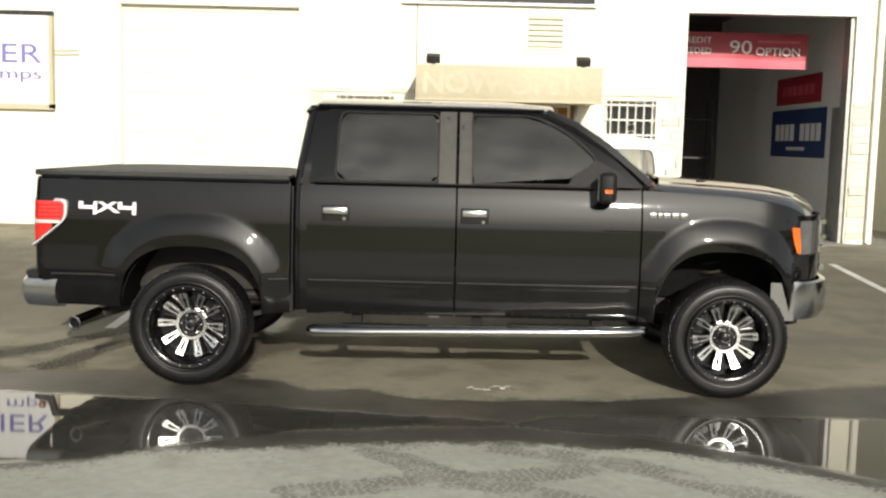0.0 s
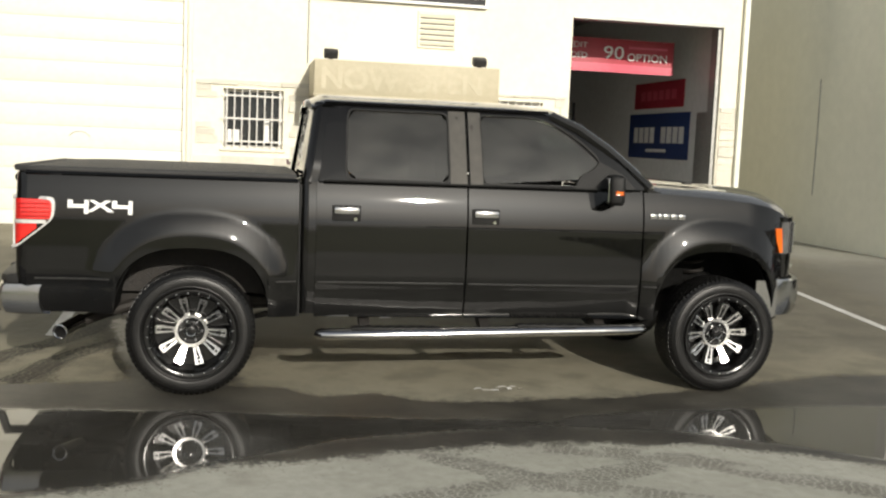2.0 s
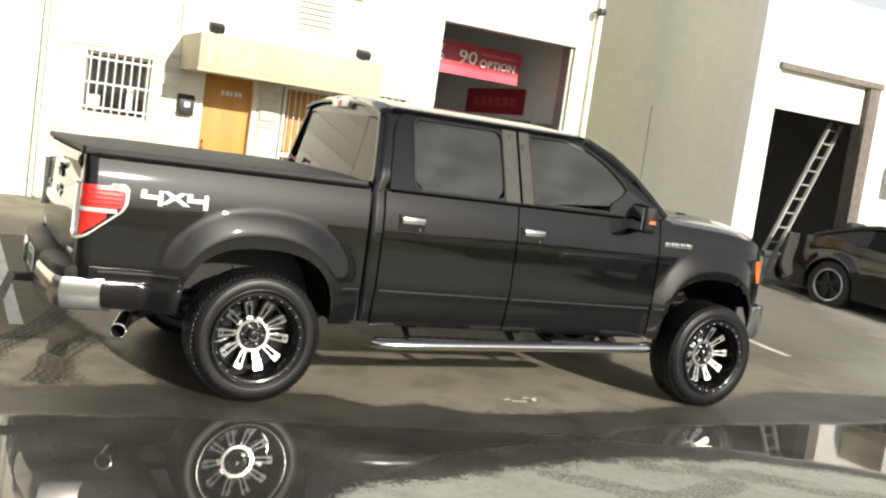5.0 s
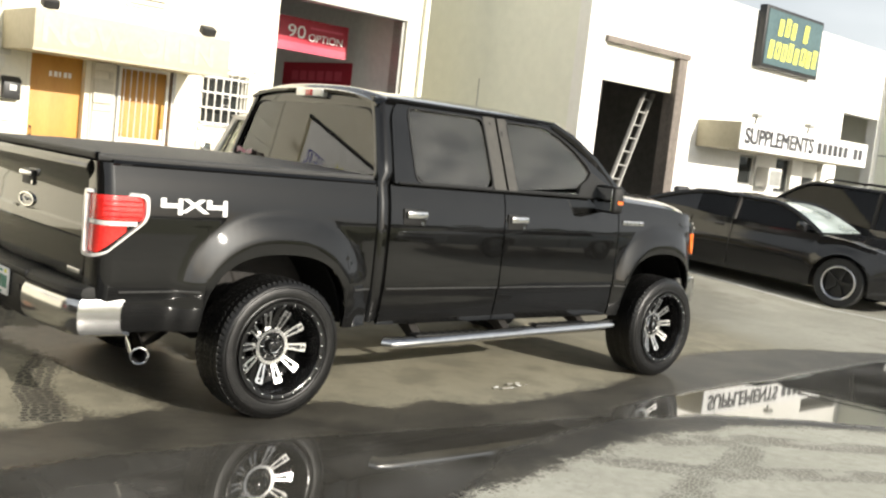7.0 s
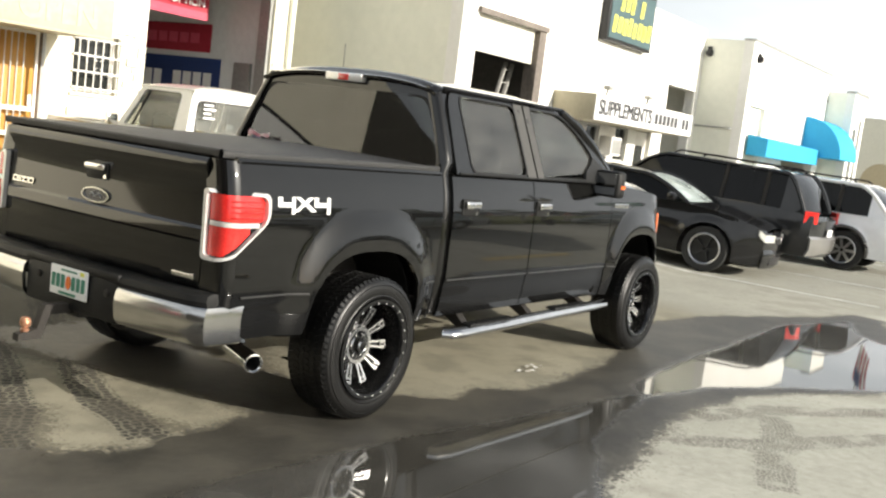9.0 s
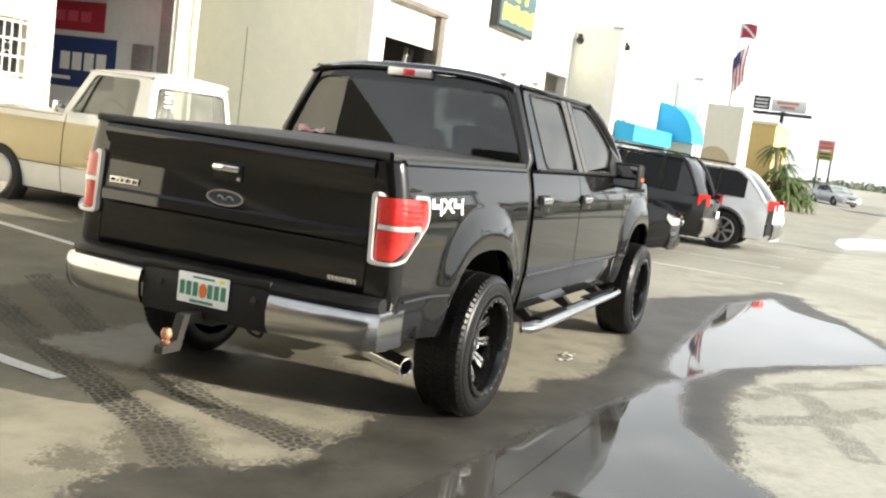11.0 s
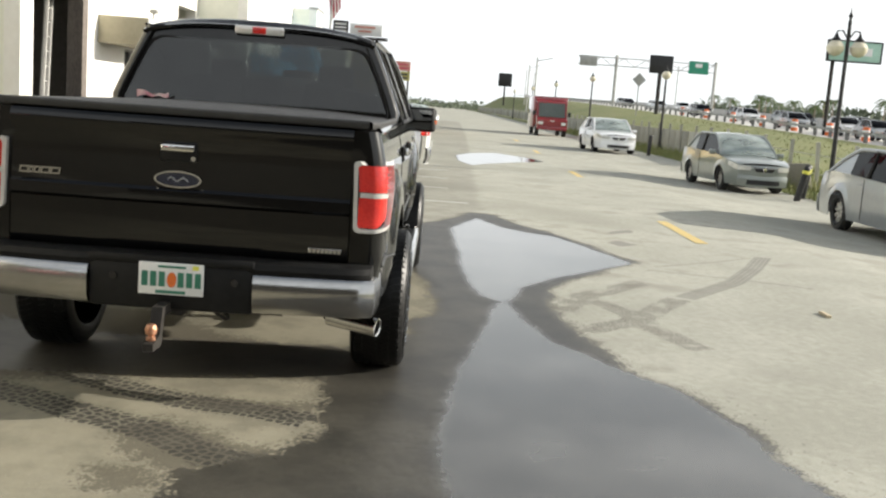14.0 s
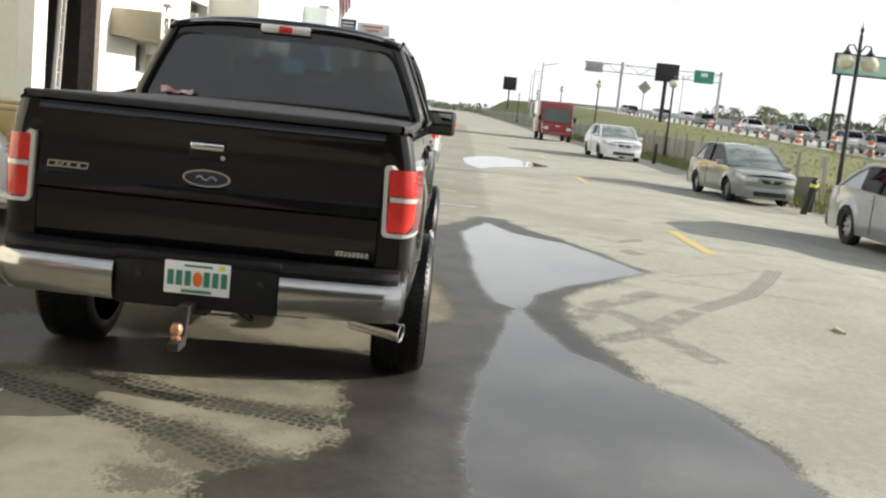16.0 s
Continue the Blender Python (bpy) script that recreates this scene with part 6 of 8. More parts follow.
# wheels
def make_wheel(name="wheel"):
    """Axle along y; the dished face looks to -y."""
    turn = pose(0, 0, 0, 90)
    w = part(name, lathe([(0.285, -0.15), (0.285, 0.141), (0.290, 0.149), (0.286, 0.158), (0.274, 0.160), (0.258, 0.153), (0.249, 0.138), (0.244, 0.10), (0.240, 0.02), (0.234, -0.035), (0.12, -0.045), (0.001, -0.045)], turn, 72), RIM_BLACK, None, "gloss black dished rim with machined spokes")
    part("tyre", lathe([(0.281, -0.125), (0.289, -0.142), (0.320, -0.153), (0.358, -0.151), (0.386, -0.138), (0.399, -0.112), (0.4035, -0.06), (0.4035, 0.06), (0.399, 0.112), (0.386, 0.138), (0.372, 0.147), (0.350, 0.1535), (0.320, 0.154), (0.300, 0.149), (0.289, 0.142), (0.281, 0.125)], turn, 96), RUBBER, w, "black all-terrain tyre")
    bm = bmesh.new()
    rnd = random.Random(5)
    for k in range(72):
        a = 2 * math.pi * k / 72
        for row, (yy, wid, tilt) in enumerate(((-0.098, 0.036, 12), (-0.056, 0.036, 26), (-0.018, 0.028, -24), (0.020, 0.028, 24), (0.058, 0.036, -26), (0.099, 0.036, 12))):
            aa = a + (0.044 if row % 2 else 0)
            r = 0.4045 if abs(yy) < 0.08 else 0.4005
            obox(pose(0, 0, 0, 0, -math.degrees(aa)) @ Matrix.Translation((r, yy + rnd.uniform(-0.002, 0.002), 0)) @ pose(0, 0, 0, tilt), 0.006, wid, 0.027, 0, bm)
        for sd in (-1, 1):
            obox(pose(0, 0, 0, 0, -math.degrees(a)) @ Matrix.Translation((0.3905, sd * 0.1285, 0)) @ pose(0, 0, 0, 0, 0, sd * 50), 0.006, 0.024 if k % 2 else 0.032, 0.021, 0, bm)
    part("tread", bm, RUBBER, w)
    part("sidewall_ring", lathe([(0.300, 0.147), (0.304, 0.1545), (0.310, 0.152)], turn, 64), RUBBER, w)
    part("sidewall_ring", lathe([(0.362, 0.148), (0.365, 0.1535), (0.369, 0.147)], turn, 64), RUBBER, w)
    for a0 in (0.5, 0.5 + math.pi):
        for k in range(9):
            a = a0 + 0.085 * k
            part("raised_mark", obox(pose(0, 0, 0, 0, -math.degrees(a)) @ Matrix.Translation((0.335, -0.1525, 0)), 0.024 if k % 3 else 0.019, 0.005, 0.017), RUBBER, w)
    for k in range(10):
        a = 2 * math.pi * k / 10
        out = [(0.098, -0.017), (0.150, -0.020), (0.212, -0.027), (0.222, -0.024), (0.222, 0.024), (0.212, 0.027), (0.150, 0.020), (0.098, 0.017)]
        inn = [(0.118, -0.0065), (0.150, -0.0085), (0.186, -0.0135), (0.191, -0.010), (0.191, 0.010), (0.186, 0.0135), (0.150, 0.0085), (0.118, 0.0065)]
        on_face = lambda u, v, q: (u * math.cos(a) - v * math.sin(a), 0.008 - q - 0.034 * (u - 0.10) / 0.12, u * math.sin(a) + v * math.cos(a))
        sp = part("spoke", ring(out, inn, 0.030, on_face), MACHINED, w)
        part("spoke_pocket", prism(inn, 0.010, lambda u, v, q: on_face(u, v, q)), RIM_BLACK, sp)
        part("spoke_bolt", lathe([(0.001, 0.006), (0.008, 0.005), (0.0095, 0)], Matrix.Translation(on_face(0.206, 0, 0.030)) @ turn, 8), RIM_BLACK, sp)
    part("hub_ring", lathe([(0.112, -0.01), (0.112, 0.030), (0.105, 0.040), (0.086, 0.038), (0.080, 0.0)], turn, 40), MACHINED, w)
    part("hub_plate", lathe([(0.082, 0.006), (0.060, 0.002), (0.050, 0.002)], turn, 32), RIM_BLACK, w)
    part("centre_cap", lathe([(0.046, 0.0), (0.044, 0.052), (0.038, 0.064), (0.026, 0.070), (0.001, 0.070)], turn, 24), RIM_BLACK, w)
    part("cap_ring", lathe([(0.050, 0.0), (0.050, 0.024), (0.045, 0.030), (0.040, 0.024)], turn, 24), CHROME, w)
    part("cap_ring", lathe([(0.034, 0.066), (0.030, 0.072), (0.025, 0.069)], turn, 24), CHROME, w)
    for k in range(6):
        a = 2 * math.pi * k / 6
        part("lug_nut", lathe([(0.001, 0.040), (0.007, 0.037), (0.009, 0.0)], Matrix.Translation((0.066 * math.cos(a), 0, 0.066 * math.sin(a))) @ turn, 6), CHROME, w)
    riv = finish("rivet", lathe([(0.001, 0.009), (0.005, 0.007), (0.0065, 0)], None, 6), CHROME)
    for k in range(24):
        a = 2 * math.pi * (k + 0.5) / 24
        r = part("rivet", riv, None, w)
        r.matrix_basis = Matrix.Translation((0.266 * math.cos(a), -0.157, 0.266 * math.sin(a))) @ turn
    return w


first = make_wheel()
for k, (x, sgn, spin) in enumerate(((RX, -1, 3), (FX, -1, -4), (RX, 1, 20), (FX, 1, 50))):
    w = first if k == 0 else copy_thing(first, Matrix())
    w.parent = truck
    w.matrix_basis = pose(x, sgn * 0.93, HUB, 0, spin, 0 if sgn < 0 else 180)

# ---- parked cars ----
CAR_TYRE = material("car_tyre_rubber", (0.012, 0.012, 0.012), (0.022, 0.022, 0.021), 12, 0.8, 0, 0.2, 120)
CAR_GLASS = glass("car_window_glass", (0.3, 0.32, 0.32))
# strong pale film paints in the sky reflected by the windscreens
CAR_GLASS_LIGHT = dust_and_sheen(glass("pale_car_window_glass", (0.75, 0.8, 0.78), 0.03, 2.0), 0.40, (0.55, 0.62, 0.60))
CAR_GLASS_DARK = glass("black_privacy_glass", (0.12, 0.12, 0.125), 0.02, 1.35)
ALLOY = material("silver_alloy", (0.55, 0.55, 0.56), (0.42, 0.42, 0.43), 20, 0.3, 1.0)
STEEL_RIM = material("dark_steel_rim", (0.02, 0.02, 0.02), (0.04, 0.04, 0.04), 20, 0.4, 0.5)


CAR_LENS = material("pale_car_headlight", (0.72, 0.72, 0.68), (0.50, 0.50, 0.47), 60, 0.10, 0.2, 0.1, 60, coat=1.0)


def car_paint(name, c, metal=0.0):
    return material(name, c, tuple(v * 0.9 for v in c), 3, 0.3, metal * 0.4, 0, coat=1.0, rough_var=0.05)


def car_wheel(r, width, rim_mat, spokes, lip):
    turn = pose(0, 0, 0, 90)
    q = r * 0.70
    w = part("wheel", lathe([(q, -width / 2), (q, width * 0.42), (q * 0.95, width * 0.48), (q * 0.88, width * 0.40), (q * 0.85, width * 0.05), (q * 0.2, width * 0.0), (0.001, 0.0)], turn, 28), STEEL_RIM if spokes else rim_mat, None)
    part("tyre", lathe([(q * 0.99, -width * 0.42), (q * 1.1, -width / 2), (r * 0.95, -width * 0.48), (r, -width * 0.36), (r, width * 0.36), (r * 0.95, width * 0.48), (q * 1.1, width / 2), (q * 0.99, width * 0.42)], turn, 28), CAR_TYRE, w)
    for k in range(spokes):
        a = 2 * math.pi * k / spokes
        part("spoke", prism([(q * 0.12, -0.022), (q * 0.9, -0.028), (q * 0.9, 0.028), (q * 0.12, 0.022)], 0.02, lambda u, v, z: (u * math.cos(a) - v * math.sin(a), -width * 0.22 - z, u * math.sin(a) + v * math.cos(a))), rim_mat, w)
    if lip:
        part("rim_lip", lathe([(q * 0.88, width * 0.46), (q * 0.95, width * 0.52), (q, width * 0.47)], turn, 28), ALLOY, w, "polished rim lip")
    return w


def make_car(name, label, category, m, L, W, H, wb, foh, paint, belt, roof, r=0.32, rim=ALLOY, spokes=5, lip=False, win=CAR_GLASS, two_box=False, sill=0.22, lower=None, bed=None, group="", rails=False, tail=RED_LENS, inset=0.78, taper=0.20, bulge=0.09, sweep=0.36, screen=None, arch=None):
    """A car, nose to +x, standing on z = 0. belt: (x, z) along the shoulder; roof: x of windscreen foot, roof front, roof rear, rear screen foot."""
    car = thing(name, m, label, category, group)
    x1 = wb / 2 + foh
    x0 = x1 - L
    axles = (wb / 2, -wb / 2)
    ar = r + 0.06

    def half(x):
        f, b = max(0, (x - (x1 - 0.75)) / 0.75), max(0, ((x0 + 0.6) - x) / 0.6)
        return W / 2 * (1 - taper * f**2.2 - 0.12 * b**2.2)

    def foot(x):
        z = sill
        for a in axles:
            d = abs(x - a)
            if d < ar:
                z = max(z, r + math.sqrt(ar * ar - d * d) * 0.98)
        return z

    def sy(x, z):
        t = (z - sill) / (H * 0.62 - sill)
        flare = sum(0.025 * ease(ar + 0.14, ar, math.hypot(x - a, z - r)) for a in axles)
        return half(x) * (0.955 + 0.045 * math.sin(math.pi * min(1, max(0, t)) * 0.9)) - 0.03 * max(0, t - 0.75) + flare

    xs = set(np.linspace(x0, x1, 40).round(4))
    for a in axles:
        xs |= {round(a + ar * math.cos(t), 4) for t in np.linspace(0, math.pi, 15)} | {round(a + s * (ar + 0.002), 4) for s in (-1, 1)}
    xs = sorted(x for x in xs if x0 <= x <= x1)
    bm = bmesh.new()
    cols = {}
    for sgn in (-1, 1):
        cols[sgn] = [[(x, sgn * sy(x, z), z) for z in [foot(x) + (lerp(belt, x) - foot(x)) * k / 10 for k in range(11)]] for x in xs]
        grid(cols[sgn], bm)
    tops = [x for x in xs if not (bed and bed[0] < x < bed[1])]
    deck = [[(x, y * sy(x, lerp(belt, x)), lerp(belt, x) + 0.05 * (1 - abs(y) ** 2.2)) for y in np.linspace(-1, 1, 13)] for x in tops]
    if bed:
        n = sum(1 for x in tops if x <= bed[0])
        if n > 1:
            grid(deck[:n], bm)
        grid(deck[n:], bm)
    else:
        grid(deck, bm)
    for xe, s in ((x0, -1), (x1, 1)):
        zb = [foot(xe) + (lerp(belt, xe) - foot(xe)) * k / 10 for k in range(11)]
        grid([[(xe + s * (bulge if s > 0 else 0.09) * (1 - abs(y) ** 2) * (1 if k < 10 else 0.3), y * sy(xe, z), z) for y in np.linspace(-1, 1, 13)] for k, z in enumerate(zb)], bm)
    bmesh.ops.remove_doubles(bm, verts=bm.verts[:], dist=0.004)
    part("body", bm, paint, car, "", 30)
    part("underbody", box(x0 + 0.25, x1 - 0.25, -W * 0.36, W * 0.36, sill - 0.02, sill + 0.25), STEEL_DARK, car)
    part("wheel_housing", box(-wb / 2 - ar, wb / 2 + ar, -W * 0.33, W * 0.33, sill + 0.2, min(lerp(belt, x1), lerp(belt, x0)) - 0.06), STEEL_DARK, car)
    # glass house
    a, b, c, d = roof
    wr = W / 2 * inset
    zr = H - 0.05

    def place(x, z, off=0.0):
        zb = lerp(belt, x)
        t = min(1, max(0, (z - zb) / (zr - zb)))
        return (half(x) * 0.955 - 0.03) * (1 - t) + wr * t + off

    def swell(t):
        return 1 - (1 - min(1, max(0, t))) ** 1.55

    def top(x):
        return zr if b >= x >= c else (lerp(belt, a) + (zr - lerp(belt, a)) * swell((a - x) / (a - b)) if x > b else lerp(belt, d) + (zr - lerp(belt, d)) * swell((x - d) / (c - d)))

    mid = (b + c) / 2 - 0.05
    for sgn in (-1, 1):
        tail_end = c + 0.35 if two_box else c - 0.22 * (c - d)
        rows = [[(u, sgn * place(u, z, 0.0), z) for z in np.linspace(lerp(belt, u) - 0.01, max(lerp(belt, u), top(u) - 0.01), 5)] for u in np.linspace(d + 0.02, d + 0.40 if two_box else tail_end + 0.04, 9)]
        part("quarter_panel", grid(rows, thick=0.012), paint, car)
        spans = [(a - 0.10, mid + 0.04), (mid - 0.04, tail_end)] + ([(c + 0.27, d + 0.34)] if two_box else [])
        for u1, u0 in spans:
            us = np.linspace(u0, u1, 9)
            rows = [[(u, sgn * place(u, z, -0.004), z) for z in np.linspace(lerp(belt, u) + 0.01, max(lerp(belt, u) + 0.012, top(u) - 0.035), 4)] for u in us]
            part("side_window", grid(rows, thick=0.006), win, car)
        edge = [(x, sgn * place(x, top(x)), top(x) + 0.004) for x in list(np.linspace(a, b, 7)) + list(np.linspace(b, c, 4))[1:] + list(np.linspace(c, d, 7))[1:]]
        part("pillar", tube(edge, [0.035] * 7 + [0.032] * 2 + [0.04] * 7, n=8), paint, car)
        part("pillar", tube([(mid, sgn * place(mid, lerp(belt, mid)), lerp(belt, mid)), (mid, sgn * wr, zr)], 0.035, n=6), STEEL_DARK, car)
        if two_box:
            part("pillar", tube([(c + 0.31, sgn * place(c + 0.31, lerp(belt, c)), lerp(belt, c)), (c + 0.31, sgn * wr, zr)], 0.035, n=6), STEEL_DARK, car)
        mr = part("mirror", box(a - 0.30, a - 0.17, sgn * (half(a) + 0.10) - 0.09, sgn * (half(a) + 0.10) + 0.09, lerp(belt, a) + 0.01, lerp(belt, a) + 0.14, 0.03), paint, car)
        mr["label"] = "body-coloured door mirror"
        part("door_handle", box(mid - 0.30, mid - 0.12, sgn * sy(mid, lerp(belt, mid) - 0.12) - 0.014, sgn * sy(mid, lerp(belt, mid) - 0.12) + 0.014, lerp(belt, mid) - 0.13, lerp(belt, mid) - 0.10, 0.008), paint, car)
        part("door_seam", box(mid - 0.004, mid + 0.004, sgn * sy(mid, 0.6) - 0.006, sgn * sy(mid, 0.6) + 0.004, sill + 0.06, lerp(belt, mid) - 0.02), STEEL_DARK, car)
        if rails:
            part("roof_rail", tube([(b - 0.1, sgn * (wr - 0.06), H + 0.0), (b - 0.2, sgn * (wr - 0.06), H + 0.05), (c + 0.2, sgn * (wr - 0.06), H + 0.05), (c + 0.1, sgn * (wr - 0.06), H)], 0.018, n=6), STEEL_DARK, car)
        for ax in axles if arch else ():
            lip = [(ax + (ar + 0.02) * math.cos(t), r + (ar + 0.02) * math.sin(t)) for t in np.linspace(-0.15, math.pi + 0.15, 17)]
            part("arch_trim", tube([(u, sgn * (sy(u, max(v, sill)) + 0.004), v) for u, v in lip], 0.032, n=6), arch, car, "dark wheel arch trim")
        zl = lerp(belt, x1) - 0.04
        line = [(x1 + bulge * (1 - q * q), half(x1) * q) for q in np.linspace(0.52, 1.0, 6)] + [(x1 - sweep * q, half(x1 - sweep * q)) for q in np.linspace(0.2, 1.0, 5)]
        lamp_rows = []
        for k, (xx, yy) in enumerate(line):
            t = k / (len(line) - 1)
            zc = lerp(belt, min(x1, xx)) - 0.025
            lamp_rows.append([(xx + 0.014, sgn * (yy + 0.014), zc + (zl - 0.10 - zc) * v * (1 - 0.55 * max(0, t - 0.5) * 2)) for v in (1.0, 0.5, 0.0)])
        part("headlight", grid(lamp_rows, thick=0.03), CAR_LENS, car, "clear swept headlight")
        tl_in = 0.80 if two_box else 0.66
        zt = lerp(belt, x0) - 0.06 + (0.13 if two_box else 0)
        part("tail_light", grid([[(x0 + (0.14 if two_box else 0.26) * t * t - 0.09 * (1 - (tl_in + (1 - tl_in) * t) ** 2) - 0.02, sgn * (half(x0) * (tl_in + (1 - tl_in) * t) + 0.012 + 0.03 * t * t), z) for t in np.linspace(0, 1, 7)] for z in (zt - (0.20 if two_box else 0.17), zt - 0.08, zt + (0.0 if two_box else 0))], thick=0.04), tail, car)
    rows = [[(a + (b - a) * t + 0.10 * (1 - y * y) * (1 - t), y * (place(a, lerp(belt, a)) * (1 - swell(t)) + wr * swell(t)) * 0.97, lerp(belt, a) + 0.03 + (zr - lerp(belt, a) - 0.03) * swell(t) + 0.02 * (1 - y * y)) for y in np.linspace(-1, 1, 9)] for t in np.linspace(0, 1, 8)]
    part("windscreen", grid(rows, thick=0.006), screen or (CAR_GLASS_LIGHT if win is CAR_GLASS else win), car)
    rows = [[(d + (c - d) * t - 0.06 * (1 - y * y) * (1 - t), y * (place(d, lerp(belt, d)) * (1 - swell(t)) + wr * swell(t)) * 0.95, lerp(belt, d) + 0.04 + (zr - lerp(belt, d) - 0.04) * swell(t) + 0.02 * (1 - y * y)) for y in np.linspace(-1, 1, 9)] for t in np.linspace(0, 1, 8)]
    part("rear_window", grid(rows, thick=0.006), win, car)
    part("roof", grid([[(x, y * (wr + 0.015), zr + 0.055 * (1 - abs(y) ** 2.2) * (0.6 + 0.4 * math.sin(math.pi * k / 8)) - 0.004) for y in np.linspace(-1, 1, 11)] for k, x in enumerate(np.linspace(c - 0.03, b + 0.03, 9))], thick=0.02), paint, car)
    part("front_bumper", grid([[(x1 + (bulge - 0.015) * (1 - abs(y) ** 2.4) + o, y * half(x1) * 1.015, z) for y in np.linspace(-1, 1, 13)] for z, o in ((sill - 0.02, 0.0), (sill + 0.10, 0.022), (sill + 0.24, 0.018), (sill + 0.27, 0.0))], thick=0.03), lower or paint, car)
    part("rear_bumper", grid([[(x0 - 0.075 * (1 - abs(y) ** 2.4) - o, y * half(x0) * 1.015, z) for y in np.linspace(-1, 1, 13)] for z, o in ((sill + 0.02, 0.0), (sill + 0.14, 0.05), (sill + 0.32, 0.045), (sill + 0.36, 0.0))], thick=0.03), lower or paint, car)
    face = lambda y, o: (x1 + bulge * (1 - (y / half(x1)) ** 2) + o, y)
    zg = lerp(belt, x1)
    part("grille", grid([[(*face(y, 0.006), z) for y in np.linspace(-0.46, 0.46, 9) * half(x1) * (1 - 0.16 * k)] for k, z in enumerate((zg - 0.05, zg - 0.11, zg - 0.17))], thick=0.02), BLACK_METAL, car)
    part("grille_bar", tube([(*face(y, 0.014), zg - 0.068) for y in np.linspace(-0.47, 0.47, 9) * half(x1)], 0.009, n=6), CHROME, car)
    part("grille_emblem", lathe([(0.001, 0.012), (0.045, 0.010), (0.055, 0)], Matrix.Translation((*face(0, 0.02), zg - 0.11)) @ pose(0, 0, 0, 0, 90), 14), CHROME, car)
    part("air_intake", grid([[(*face(y, 0.024), z) for y in np.linspace(-0.66, 0.66, 9) * half(x1)] for z in (sill + 0.03, sill + 0.09, sill + 0.15)], thick=0.02), BLACK_METAL, car)
    part("number_plate", box(x0 - 0.125, x0 - 0.112, -0.15, 0.15, sill + 0.36, sill + 0.48), PAPER, car)
    for s, y in ((b - 0.75, 0.36), (b - 0.75, -0.36), (b - 1.6, 0.38), (b - 1.6, -0.38)):
        if s > d + 0.2:
            part("seat", merge(bmesh.new(), box(-0.06, 0.06, -0.22, 0.22, 0, 0.75, 0.05), pose(s, y, lerp(belt, s) - 0.45, 0, -12)), SEAT, car)
    if bed:
        zf = 0.68
        bb = bmesh.new()
        box(bed[0] + 0.02, bed[1] - 0.02, -W / 2 + 0.10, W / 2 - 0.10, zf, zf + 0.03, 0, bb)
        for sgn in (-1, 1):
            box(bed[0] + 0.02, bed[1] - 0.02, sgn * (W / 2 - 0.085) - 0.02, sgn * (W / 2 - 0.085) + 0.02, zf, lerp(belt, bed[0]) + 0.02, 0.01, bb)
            box(-wb / 2 - 0.34, -wb / 2 + 0.34, sgn * (W / 2 - 0.22) - 0.12, sgn * (W / 2 - 0.22) + 0.12, zf, zf + 0.24, 0.04, bb)
        box(bed[1] - 0.04, bed[1] - 0.005, -W / 2 + 0.09, W / 2 - 0.09, zf, lerp(belt, bed[1]) + 0.03, 0.005, bb)
        part("load_bed", bb, paint, car)
    w0 = car_wheel(r, 0.2, rim, spokes, lip)
    for k, (ax, sgn) in enumerate(((axles[0], -1), (axles[0], 1), (axles[1], -1), (axles[1], 1))):
        w = w0 if k == 0 else copy_thing(w0, Matrix())
        w.parent = car
        w.matrix_basis = pose(ax, sgn * (W / 2 - 0.11), r, 0, 17 * k, 0 if sgn < 0 else 180)
    return car


def on_slope(x, y, turn, wb):
    """A car on the sloping bays, its height and tilt scaled to fit the camera's view."""
    ux, uy = math.cos(radians(turn)), math.sin(radians(turn))
    zf, zr = lift(x + ux * wb / 2, y + uy * wb / 2), lift(x - ux * wb / 2, y - uy * wb / 2)
    return pose(x, y, min(zf, zr) + 0.35 * abs(zf - zr), 0, -0.7 * math.degrees(math.atan2(zf - zr, wb)), turn)


def on_ground(x, y, turn):
    return pose(x, y, lift(x, y) + 0.002, 0, 0, turn)


BLACK_CAR = material("black_coupe_paint", (0.007, 0.007, 0.0075), (0.011, 0.011, 0.0115), 3, 0.08, 0, 0, rough_var=0.03, spec=0.5)
DARK_SUV = material("dark_suv_paint", (0.013, 0.014, 0.015), (0.02, 0.02, 0.021), 3, 0.12, 0, 0, rough_var=0.04, spec=0.5)
SUV_LOWER = car_paint("grey_lower_cladding", (0.18, 0.175, 0.165), 0.3)
WHITE_PAINT = car_paint("pearl_white_paint", (0.84, 0.85, 0.86))
WHITE_LOWER = car_paint("dark_lower_bumper", (0.06, 0.06, 0.062), 0.0)
SILVER = car_paint("silver_car_paint", (0.36, 0.385, 0.40), 1.0)
SAGE = car_paint("grey_green_car_paint", (0.25, 0.275, 0.255), 0.9)
GOLD = car_paint("gold_pickup_paint", (0.38, 0.30, 0.12), 0.2)
CREAM = car_paint("cream_white_roof_paint", (0.78, 0.77, 0.72))
RED_VAN = car_paint("red_van_paint", (0.26, 0.015, 0.022))

